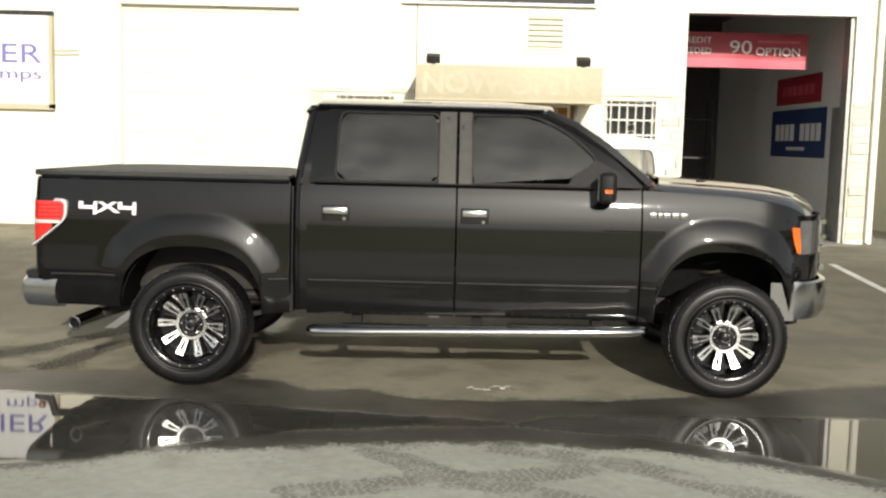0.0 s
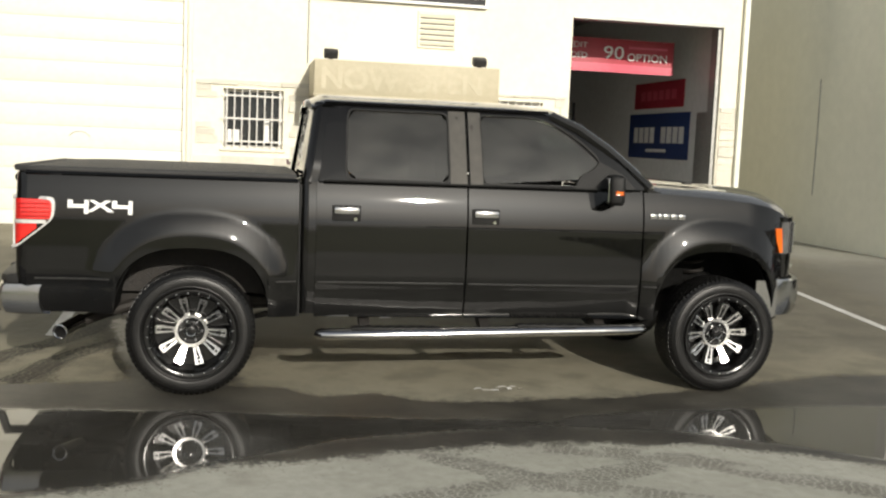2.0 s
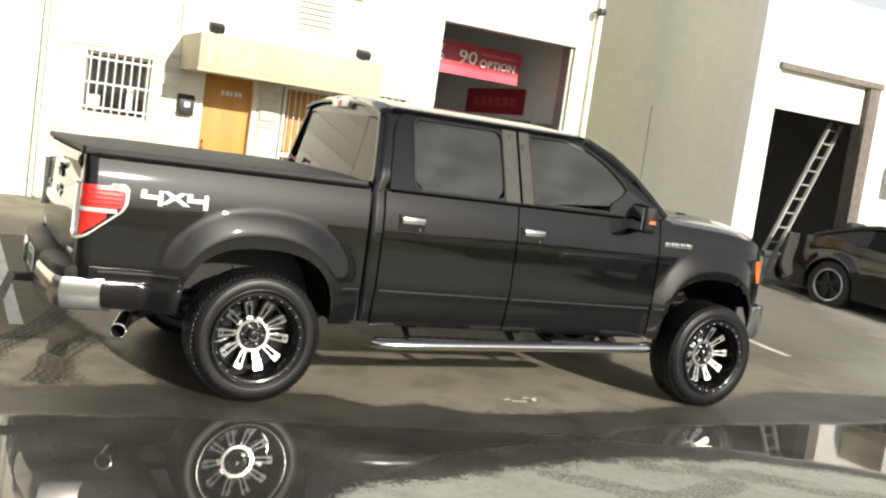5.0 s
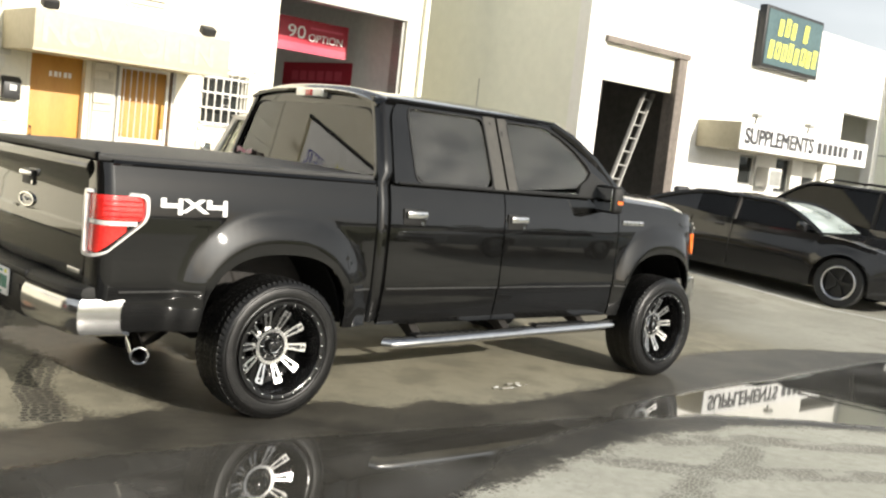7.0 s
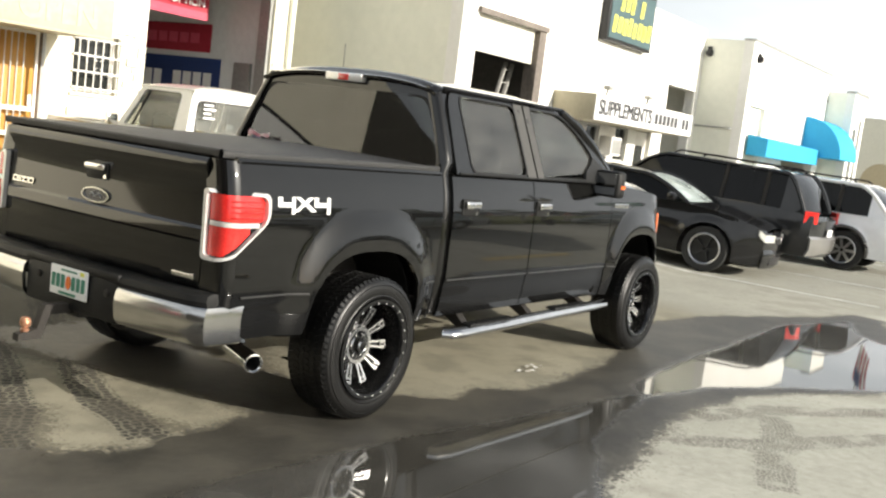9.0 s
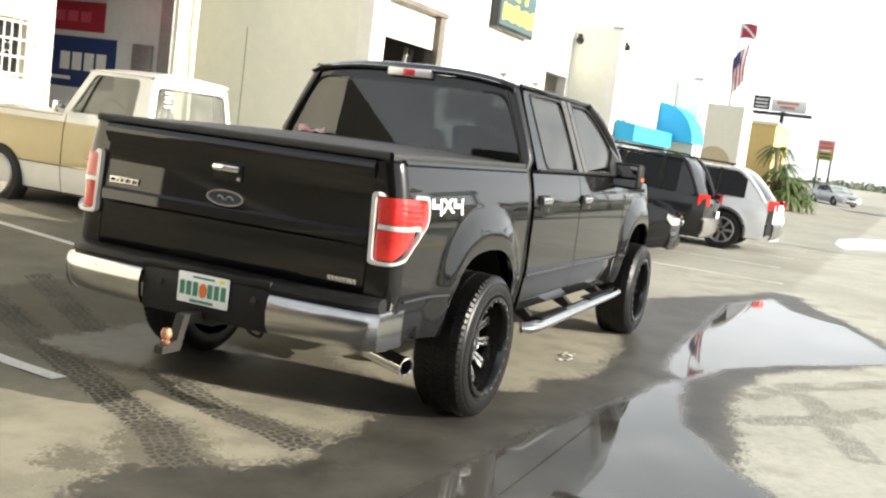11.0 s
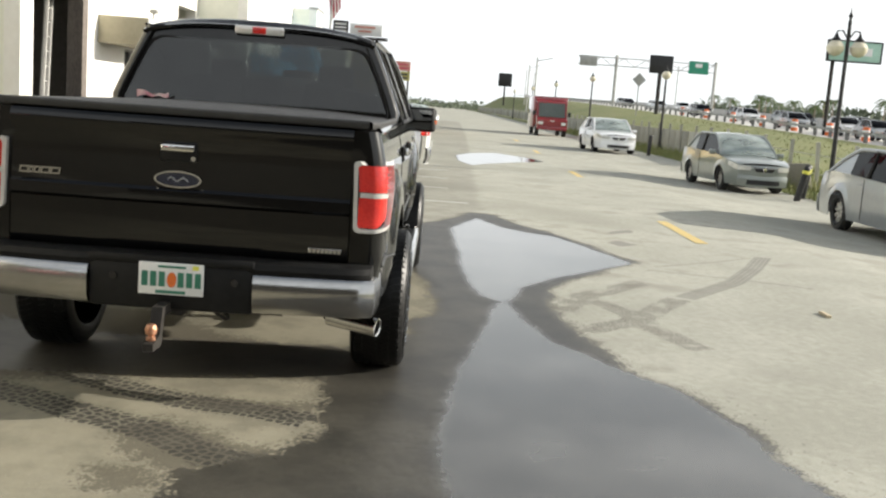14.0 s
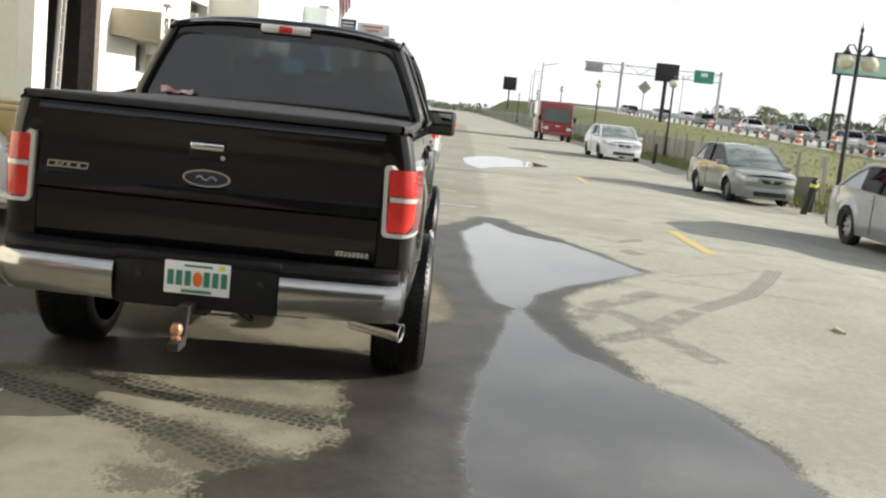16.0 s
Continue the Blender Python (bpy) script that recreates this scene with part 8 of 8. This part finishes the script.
def highway_car(x, y, paint, label):
    return make_car("highway_car", label, "car", pose(x, y, lerp(HIGH, x) - 0.69, 0, 0, 180), 4.7, 1.85, 1.55, 2.75, 0.9, paint,
        [(-2.4, 0.88), (-2.1, 1.0), (-1.7, 1.02), (0.6, 0.97), (1.0, 0.94), (1.9, 0.82), (2.26, 0.68)], (1.1, 0.2, -0.95, -1.7), 0.33, group="highway traffic", taper=0.24, bulge=0.14, win=CAR_GLASS_DARK, tail=DARK_LENS)


fleet = [highway_car(70, -33.6, SILVER, "small distant silver car on the raised highway"), highway_car(58, -36.5, WHITE_PAINT, "small distant white car on the raised highway"), highway_car(64, -33.4, DARK_SUV, "small distant dark car on the raised highway")]
spots = ((48, -33.5, 0), (53, -36, 1), (77, -34, 1), (82, -37, 2), (88, -33.5, 0), (96, -37, 2), (104, -34, 1), (116, -37, 0), (124, -34, 2), (138, -37, 1), (150, -34, 0), (168, -37, 1), (182, -35, 2), (200, -37, 0), (110, -40, 0), (132, -41, 2), (160, -40, 1), (74, -41, 1), (92, -41, 0))
for x, y, tone in spots:
    copy_thing(fleet[tone], pose(x, y, lerp(HIGH, x) - 0.69, 0, 0, 180))
for k, x in enumerate((50, 56, 61, 67, 74, 82, 91, 101, 112, 124)):
    br = thing("traffic_barrel", pose(x, -31.6, lerp(HIGH, x) - 0.70), "orange and white traffic barrel on the highway", "barrel", "highway barrels")
    part("drum", lathe([(0.3, 0), (0.28, 0.5), (0.25, 1.0), (0.001, 1.02)], None, 12), CONE, br)
    part("band", lathe([(0.292, 0.3), (0.286, 0.46)], None, 12), SIGN_WHITE, br)
    part("band", lathe([(0.276, 0.65), (0.268, 0.8)], None, 12), SIGN_WHITE, br)

# signs over the road
def board_sign(name, x, y0, y1, z0, z1, face, label, legs, foot, depth=0.3):
    s = thing(name, None, label, "sign")
    part("panel", box(x, x + depth, y0, y1, z0, z1, 0.03), face, s)
    for ly in legs:
        part("leg", tube([(x + depth / 2 + 0.2, ly, foot), (x + depth / 2 + 0.2, ly, z1 - 0.2)], 0.25 if z1 > 9.45 else 0.16 if z1 > 7 else 0.08, n=8), STEEL_DARK, s)
    return s


board_sign("message_board", 120, -28.95, -26.1, 7.4, 9.6, BLACK_METAL, "dark electronic message board over the highway", (-27.5,), 1.5)
board_sign("message_board", 300, -20.9, -16.9, 8.6, 12.5, BLACK_METAL, "dark electronic message board far down the highway", (-18.9,), 3)
gan = thing("sign_gantry", None, "steel sign gantry with green signs across the highway", "gantry")
for y in (-29.4, -46.0):
    part("leg", tube([(165, y, 2.5), (165, y, 12.0)], 0.26, n=8), METAL_GREY, gan)
for z in (10.2, 11.5):
    part("chord", tube([(165, -23, z), (165, -46, z)], 0.09, n=6), METAL_GREY, gan)
for k in range(12):
    y = -23 - 1.9 * k
    part("brace", tube([(165, y, 10.2 if k % 2 else 11.5), (165, y - 1.9, 11.5 if k % 2 else 10.2)], 0.06, n=5), METAL_GREY, gan)
part("sign_panel", box(164.4, 164.6, -44.7, -41.4, 9.8, 11.9, 0.05), SIGN_GREEN, gan, "green road sign")
part("sign_panel", box(164.4, 164.6, -26.1, -23.2, 9.9, 11.6, 0.05), METAL_GREY, gan, "grey back of a road sign")
part("bar", box(164.36, 164.4, -43.6, -42.5, 10.9, 11.5), SIGN_WHITE, gan)
bb = board_sign("billboard", 75, -35.3, -31.2, 7.35, 8.85, material("pale_green_billboard", (0.42, 0.62, 0.52), (0.34, 0.55, 0.45), 1, 0.6), "pale green billboard on a dark post", (-31.7,), 1.4)
part("rim", ring([(-35.4, 7.25), (-31.1, 7.25), (-31.1, 8.95), (-35.4, 8.95)], [(-35.3, 7.35), (-31.2, 7.35), (-31.2, 8.85), (-35.3, 8.85)], 0.4, lambda u, v, k: (74.95 + k, u, v)), STEEL_DARK, bb)
part("bar", box(74.93, 75, -34.6, -32.6, 7.8, 8.4), SIGN_WHITE, bb)
rs = board_sign("roadside_sign", 80, 1.85, 3.1, 4.2, 4.98, SIGN_RED_ROAD, "red and yellow roadside sign on two posts", (2.0, 2.95), 0.2)
part("panel", box(79.95, 80.2, 1.85, 3.1, 3.4, 4.15), SIGN_OLIVE, rs, "faded yellow lower panel")
for k in range(2):
    part("bar", box(79.92, 79.95, 2.05, 2.9, 3.55 + 0.28 * k, 3.68 + 0.28 * k), SIGN_DARK, rs)
    part("bar", box(79.95, 79.99, 2.0 + 0.1 * k, 2.95, 4.35 + 0.3 * k, 4.48 + 0.3 * k), SIGN_PINK, rs)
lb = board_sign("billboard", 80, 4.4, 7.1, 6.85, 7.8, SIGN_WHITE, "white billboard with red lettering on a dark post", (6.2,), 0.2)
for k in range(2):
    part("bar", box(79.9, 79.99, 5.0 + 0.3 * k, 6.7 - 0.3 * k, 7.45 - 0.34 * k, 7.62 - 0.34 * k), SIGN_RED_ROAD, lb)
part("catwalk", box(79.0, 80.2, 3.9, 8.5, 6.5, 6.7), STEEL_DARK, lb)
part("side_panel", box(79.9, 80.1, 7.25, 8.5, 6.9, 7.95), BLACK_METAL, lb)
for k in range(3):
    part("bar", box(79.86, 79.895, 7.4, 8.35, 7.05 + 0.28 * k, 7.18 + 0.28 * k), SIGN_WHITE, lb)
for x, y, h in ((140, -14, 9), (190, -17, 10), (260, -22, 12), (210, -50, 13), (330, -30, 14)):
    po = thing("utility_pole", pose(x, y, lift(x, 0)), "thin distant utility pole", "pole", "distant poles")
    part("shaft", tube([(0, 0, 0), (0, 0, h)], [0.16, 0.1], n=6), METAL_GREY, po)
    part("arm", tube([(0, 0, h - 0.5), (0, -2.2, h)], 0.06, n=5), METAL_GREY, po)

dia = thing("warning_sign", pose(120, -24.95, 1.5), "distant pale diamond-shaped warning sign on a post", "sign")
part("post", tube([(0, 0, 0), (0, 0, 5.2)], 0.07, n=6), METAL_GREY, dia)
part("plate", prism([(0, -0.85), (0.85, 0), (0, 0.85), (-0.85, 0)], 0.05, lambda u, v, k: (-0.1 + k, u, 4.95 + v)), METAL_GREY, dia, "diamond-shaped plate")

# buildings further along the row
structure("wall_front_third", pierced(20.5, 28.0, -0.3, 4.82, 3.97, 4.22, [(20.86, 22.1, 0.2, 3.27), (24.2, 27.4, 0.3, 2.2)]), STUCCO_WHITE, "white front wall of the third building", "wall")
structure("wall_side_third", box(20.5, 20.75, 4.222, 12, -0.3, 4.82), STUCCO_GREY, "pale side wall of the third building", "wall")
structure("wall_inside_third", box(20.76, 28.0, 5.2, 5.3, 0.0, 4.3), INTERIOR_SHADE, "dark inside of the third building", "wall")
structure("roof_third", box(20.76, 28.0, 4.222, 12, 4.4, 4.6), METAL_GREY, "flat roof of the third building", "roof")
structure("coping_third", box(20.47, 28.0, 3.94, 4.24, 4.822, 4.87), METAL_GREY, "thin grey coping on the third building", "trim")
d6 = thing("door_6", None, "closed cream roll-up door of the third building", "garage door", kind="structure")
for k in range(10):
    part("slat", box(20.88, 22.08, 4.07, 4.11, 0.25 + 0.302 * k, 0.547 + 0.302 * k, 0.008), DOOR_PAINT, d6)
wl3 = thing("wall_lamp", pose(20.5, 5.08, 4.46), "dark round wall lamp on the side wall", "lamp", "wall lamps")
part("dish", lathe([(0.001, 0.14), (0.07, 0.12), (0.10, 0.0)], pose(0, 0, 0, 0, -90), 14), BLACK_METAL, wl3)
part("bracket", box(-0.06, -0.002, -0.05, 0.05, -0.05, 0.16, 0.01), BLACK_METAL, wl3)
wl4 = thing("wall_lamp", pose(20.95, 3.97, 4.42), "dark wall lamp on the white front", "lamp", "wall lamps")
part("dish", lathe([(0.001, 0.14), (0.07, 0.12), (0.10, 0.0)], pose(0, 0, 0, 90), 14), BLACK_METAL, wl4)
part("bracket", box(-0.05, 0.05, -0.06, -0.002, -0.05, 0.14, 0.01), BLACK_METAL, wl4)
side_pipe = thing("wall_pipe", None, "thin grey pipe along the side wall", "pipe")
part("pipe_run", tube([(20.46, 5.20, 2.63), (20.46, 4.27, 2.63)], 0.018, n=8), METAL_GREY, side_pipe)
part("elbow", lathe([(0.001, 0.03), (0.03, 0.025), (0.035, -0.02), (0.001, -0.025)], pose(20.46, 4.27, 2.63), 10), METAL_GREY, side_pipe)
cb = thing("awning", None, "flat bright blue cloth awning", "awning")
part("cloth", prism([(3.965, 2.56), (3.45, 2.48), (3.45, 2.04), (3.965, 2.04)], 4.9, lambda u, v, k: (21.05 + k, u, v)), AWNING_BLUE, cb)
cc = thing("awning", None, "curved bright blue cloth awning", "awning")
part("cloth", prism([(3.965, 2.28), (3.965, 3.42)] + [(3.965 - 1.12 * math.sin(a), 2.28 + 1.14 * math.cos(a)) for a in np.linspace(0.15, math.pi / 2, 10)], 2.05, lambda u, v, k: (25.95 + k, u, v)), AWNING_BLUE, cc)
structure("wall_front_fourth", pierced(28.0, 29.6, -0.3, 4.35, 3.17, 3.42, [(28.35, 28.75, 0.3, 3.3), (29.0, 29.3, 1.4, 3.6)]), STUCCO_WHITE, "cream front wall of the fourth building", "wall")
structure("wall_side_fourth", box(28.0, 28.25, 3.422, 12, -0.3, 4.35), STUCCO_GREY, "pale side wall of the fourth building", "wall")
structure("wall_inside_fourth", box(28.26, 29.6, 4.2, 4.3, 0, 3.88), INTERIOR_SHADE, "dark inside of the fourth building", "wall")
structure("roof_fourth", box(28.26, 29.6, 3.422, 12, 3.9, 4.1), METAL_GREY, "flat roof of the fourth building", "roof")
wl5 = thing("wall_lamp", pose(28.0, 4.05, 4.05), "pale round wall lamp on the side wall", "lamp", "wall lamps")
part("dish", lathe([(0.001, 0.14), (0.07, 0.12), (0.10, 0.0)], pose(0, 0, 0, 0, -90), 14), METAL_GREY, wl5)
TAN_WALL = material("tan_stucco", (0.56, 0.47, 0.31), (0.48, 0.40, 0.26), 3, 0.9, 0, 0.2, 60)
structure("coping_fourth", box(27.97, 29.63, 3.14, 3.44, 4.352, 4.42), METAL_GREY, "thin grey coping on the fourth building", "trim")
structure("wall_fifth", box(38.4, 41.0, 3.2, 12, -0.2, 4.3), STUCCO, "cream building set forward along the row", "wall")
niche = thing("wall_arch", None, "tan painted arch on the cream side wall", "wall panel")
part("panel", prism([(3.45, 0.3), (3.45, 1.7)] + [(4.2 - 0.75 * math.cos(a), 1.7 + 0.85 * math.sin(a)) for a in np.linspace(0, math.pi, 13)] + [(4.95, 0.3)], 0.03, lambda u, v, k: (38.365 + k, u, v)), TAN_WALL, niche)
structure("wall_sixth", pierced(47, 54, -0.2, 4.1, 2.8, 12, [(48.5, 49.6, 0.5, 2.8), (51, 52.1, 0.5, 2.8)]), YELLOW_WALL, "yellow building at the end of the row", "wall")
structure("coping_sixth", box(46.9, 54.1, 2.7, 12.1, 4.102, 4.25), STUCCO, "cream coping on the yellow building", "trim")
fl = thing("flag_pole", pose(40.0, 4.1, 4.3), "roof flag pole with a red flag and a limp striped flag", "flag")
part("pole", tube([(0, 0, 0), (0, 0, 3.65)], [0.05, 0.03], n=8), METAL_GREY, fl)
part("red_flag", grid([[(0.03 * math.sin(6 * u), -0.04 - 0.62 * u, 3.0 + 0.6 * v + 0.04 * math.sin(4 * u)) for u in np.linspace(0, 1, 9)] for v in (0, 0.5, 1)], thick=0.006), SIGN_RED, fl, "red flag with a white slash")
part("slash", grid([[(-0.03 + 0.03 * math.sin(6 * u), -0.04 - 0.62 * u, 3.5 - 0.52 * u + 0.11 * v + 0.04 * math.sin(4 * u)) for u in np.linspace(0, 1, 9)] for v in (0, 1)], thick=0.006), SIGN_WHITE, fl)
for k in range(7):
    part("stripe", grid([[(0.03 * math.sin(3 * z + k), 0.10 - 0.075 * q - 0.05 * math.sin(2.2 * z + 0.4 * k), z + 0.10 * q) for z in np.linspace(0.5, 2.1, 9)] for q in (k, k + 1)], thick=0.006), SIGN_RED if k % 2 == 0 else SIGN_WHITE, fl)
part("canton", grid([[(-0.04, 0.09 - 0.05 * k, z + 0.08 * k) for z in np.linspace(1.55, 2.15, 5)] for k in range(6)], thick=0.006), SIGN_BLUE, fl)


def palm(x, y, h, seed, spread=1.5):
    rnd = random.Random(seed)
    t = thing("palm_tree", pose(x, y, lift(x, y)), "green palm tree with drooping fronds", "tree", "palms by the row")
    part("trunk", tube([(0, 0, 0), (0.08, 0.02, h * 0.5), (0.05, 0.1, h)], [0.16, 0.11, 0.10], n=8), BARK, t)
    bm = bmesh.new()
    for k in range(22):
        a, up = 2 * math.pi * k / 22 + rnd.uniform(-0.15, 0.15), rnd.uniform(0.1, 1.0)
        prev = None
        for j in range(9):
            s = j / 8
            r = spread * s * rnd.uniform(0.96, 1.04)
            z = h + up * 0.9 * spread * s - (1.15 * s) ** 2 * spread * 0.75
            p = Vector((0.05 + r * math.cos(a), 0.1 + r * math.sin(a), z))
            side = Vector((-math.sin(a), math.cos(a), 0))
            if prev is not None and j > 1:
                for sg in (-1, 1):
                    ll = 0.42 * spread / 1.5 * (1 - 0.6 * s)
                    q = p + side * sg * ll + Vector((0, 0, -0.16 * spread / 1.5)) + (p - prev) * 0.8
                    v = [bm.verts.new(prev), bm.verts.new(p), bm.verts.new(q)]
                    bm.faces.new(v)
            prev = p
    part("fronds", bm, LEAF, t)
    return t


for k, (x, y, h, sp) in enumerate(((45, 2.25, 2.8, 0.9), (44.6, 1.8, 1.6, 1.0), (45.5, 1.4, 1.4, 1.0), (46, 1.15, 0.9, 0.9), (46.3, 2.0, 2.0, 1.0), (44.2, 1.5, 0.8, 0.9), (45.8, 0.95, 0.6, 0.8), (45.2, 1.9, 1.1, 1.0), (44.9, 1.25, 1.1, 0.9))):
    palm(x, y, h, 20 + k, sp)
first_palm = palm(92, -68, 3.4, 40, 1.7)
for k in range(26):
    r = random.Random(100 + k)
    copy_thing(first_palm, pose(70 + k * 7 + r.uniform(-3, 3), -66 - 10 * r.random(), lerp(HIGH, 70 + k * 7) - 1.6 + r.uniform(0, 1.6), 0, 0, r.uniform(0, 360)))
me = bpy.data.meshes.new("far_trees")
vv, ff = [], []
rnd = random.Random(9)
for k in range(12000):
    x = rnd.uniform(60, 700)
    y = -100 - rnd.uniform(0, 8) if x < 420 else rnd.uniform(-110, 30)
    top = (4.0 if x < 420 else 3.2) + 2.2 * noise.noise(Vector((x * 0.03, 0, 0))) + 1.5 * noise.noise(Vector((x * 0.15, 5, 0)))
    z = rnd.uniform(0, top + 0.6)
    z += max(0, lerp(HIGH, x) - 3.0) if x < 420 else 0
    s, n = rnd.uniform(0.5, 1.5), len(vv)
    vv += [(x + rnd.uniform(-s, s), y + rnd.uniform(-s, s), z + rnd.uniform(-s, s)) for _ in range(3)]
    ff.append((n, n + 1, n + 2))
me.from_pydata(vv, [], ff)
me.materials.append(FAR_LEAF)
line = bmesh.new()
top_of = lambda q: 6.2 + 2.4 * noise.noise(Vector((q * 0.05, 1, 0))) + 1.8 * noise.noise(Vector((q * 0.21, 7, 0)))
grid([[(705 + 6 * math.sin(q * 0.1), y, z) for z in (0, top_of(q) * 0.5)] for q, y in [(k, -150 + k * 1.0) for k in range(230)]], line)
grid([[(x, -112, z) for z in (0, top_of(x * 0.5) * 0.55 + max(0, lerp(HIGH, x) - 3.0))] for x in np.arange(60, 706, 3.0)], line)
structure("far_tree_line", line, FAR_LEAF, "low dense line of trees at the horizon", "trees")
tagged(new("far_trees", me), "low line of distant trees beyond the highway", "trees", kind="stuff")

# ---- paint on the ground ----
def stripe(name, x0, y0, x1, y1, w, mat, label):
    d = Vector((x1 - x0, y1 - y0, 0))
    n = Vector((-d.y, d.x, 0)).normalized() * w / 2
    k = max(2, int(d.length / 0.3))
    rows = [[Vector((x0, y0, 0)) + d * (i / k) + n * s for s in (-1, 1)] for i in range(k + 1)]
    rows = [[(p.x, p.y, lift(p.x, p.y) + 0.005) for p in r] for r in rows]
    return tagged(part(name, grid(rows), mat), label, "road marking", kind="structure")


for x, y0, y1 in ((-1.2, 0.9, 6.2), (1.62, 1.6, 6.2), (6.64, 0.9, 5.0), (10.45, -1.72, 5.0), (13.2, -1.4, 5.0), (15.85, -1.4, 5.0), (18.5, -1.4, 3.8)):
    stripe("parking_line", x, y0, x, y1, 0.10, LINE_WHITE, "worn white parking line on the lot")
for x0, x1 in ((7.2, 9.8), (19.7, 22.1), (32.2, 34.7), (44.7, 47.2)):
    stripe("centre_dash", x0, -4.66 - 0.008 * x0, x1, -4.66 - 0.008 * x1, 0.17, LINE_YELLOW, "worn yellow centre dash on the road")
litter = thing("litter", pose(2.08, -0.95, 0.004), "torn clear and white wrapper scraps on the asphalt", "litter")
rnd = random.Random(12)
for k in range(9):
    cx, cy, sx, sy = -0.16 + 0.037 * k, rnd.uniform(-0.05, 0.05), rnd.uniform(0.012, 0.03), rnd.uniform(0.006, 0.016)
    pts = [[(cx + sx * u + rnd.uniform(-0.008, 0.008), cy + sy * v + rnd.uniform(-0.006, 0.006), 0.002 + rnd.uniform(0, 0.010)) for u in range(-1, 2)] for v in range(-1, 2)]
    part("scrap", grid(pts, thick=0.001), WRAPPER if k % 3 else PAPER, litter)
chip = thing("wood_chip", pose(2.6, -4.6, lift(2.6, -4.6)), "small dry wood chip on the road", "litter")
part("splinter", box(-0.10, 0.10, -0.02, 0.02, 0.0, 0.025, 0.005), material("pale_dry_wood", (0.62, 0.52, 0.36), (0.5, 0.42, 0.28), 30, 0.8), chip)

# unseen dark wall, added to dim what the truck reflects
closing = box(-27.3, -27, -14, 9.0, -0.3, 9.6)
box(-27, -9.52, 8.7, 9.0, -0.3, 6.2, 0, closing)
structure("unseen_reflection_wall", closing, material("dim_brown_wall", (0.07, 0.066, 0.055), (0.05, 0.047, 0.04), 1, 0.9), "plain unseen wall added behind the view to dim reflections", "wall")

# ---- rough painted facing stones on the shop front ----
def facing(x0, x1, z0, z1, y, seed, holes):
    rnd = random.Random(seed)
    z = z0
    while z < z1 - 0.03:
        h = min(rnd.choice((0.10, 0.13, 0.17)), z1 - z)
        x = x0
        while x < x1 - 0.03:
            w = min(rnd.uniform(0.20, 0.46), x1 - x)
            if not any(x + w > h0 - 0.05 and x < h1 + 0.05 and z + h > v0 - 0.06 and z < v1 + 0.05 for h0, h1, v0, v1 in holes):
                d = rnd.uniform(0.018, 0.045)
                st = part("stone", rnd.choice(STONES), None, wall_front)
                st.matrix_basis = Matrix.Translation((x + w / 2, y - d / 2 + 0.004, z + h / 2)) @ pose(0, 0, 0, 0, 0, rnd.uniform(-1.5, 1.5)) @ Matrix.Diagonal((w - 0.012, d, h - 0.012, 1))
            x += w
        z += h


def rough_stone(seed):
    rnd = random.Random(seed)
    bm = box(-0.5, 0.5, -0.5, 0.5, -0.5, 0.5, 0.06, seg=1)
    for v in bm.verts:
        if v.co.y < 0:
            v.co.y += rnd.uniform(-0.1, 0.25)
    return finish("stone", bm, STONE, 20)


STONES = [rough_stone(k) for k in range(6)]
OPEN = [WIN_A, (1.50, 2.44, 0, 2.40), (2.75, 3.72, 0, 2.40), WIN_B]
facing(-0.42, 1.5, 0.26, 2.50, F1, 1, OPEN)
facing(3.73, 5.27, 0.26, 2.50, F1, 2, OPEN)
facing(2.45, 2.74, 0.26, 2.30, F1 - 0.03, 3, [])
facing(7.88, 8.16, 0.26, 2.50, F1, 4, [])
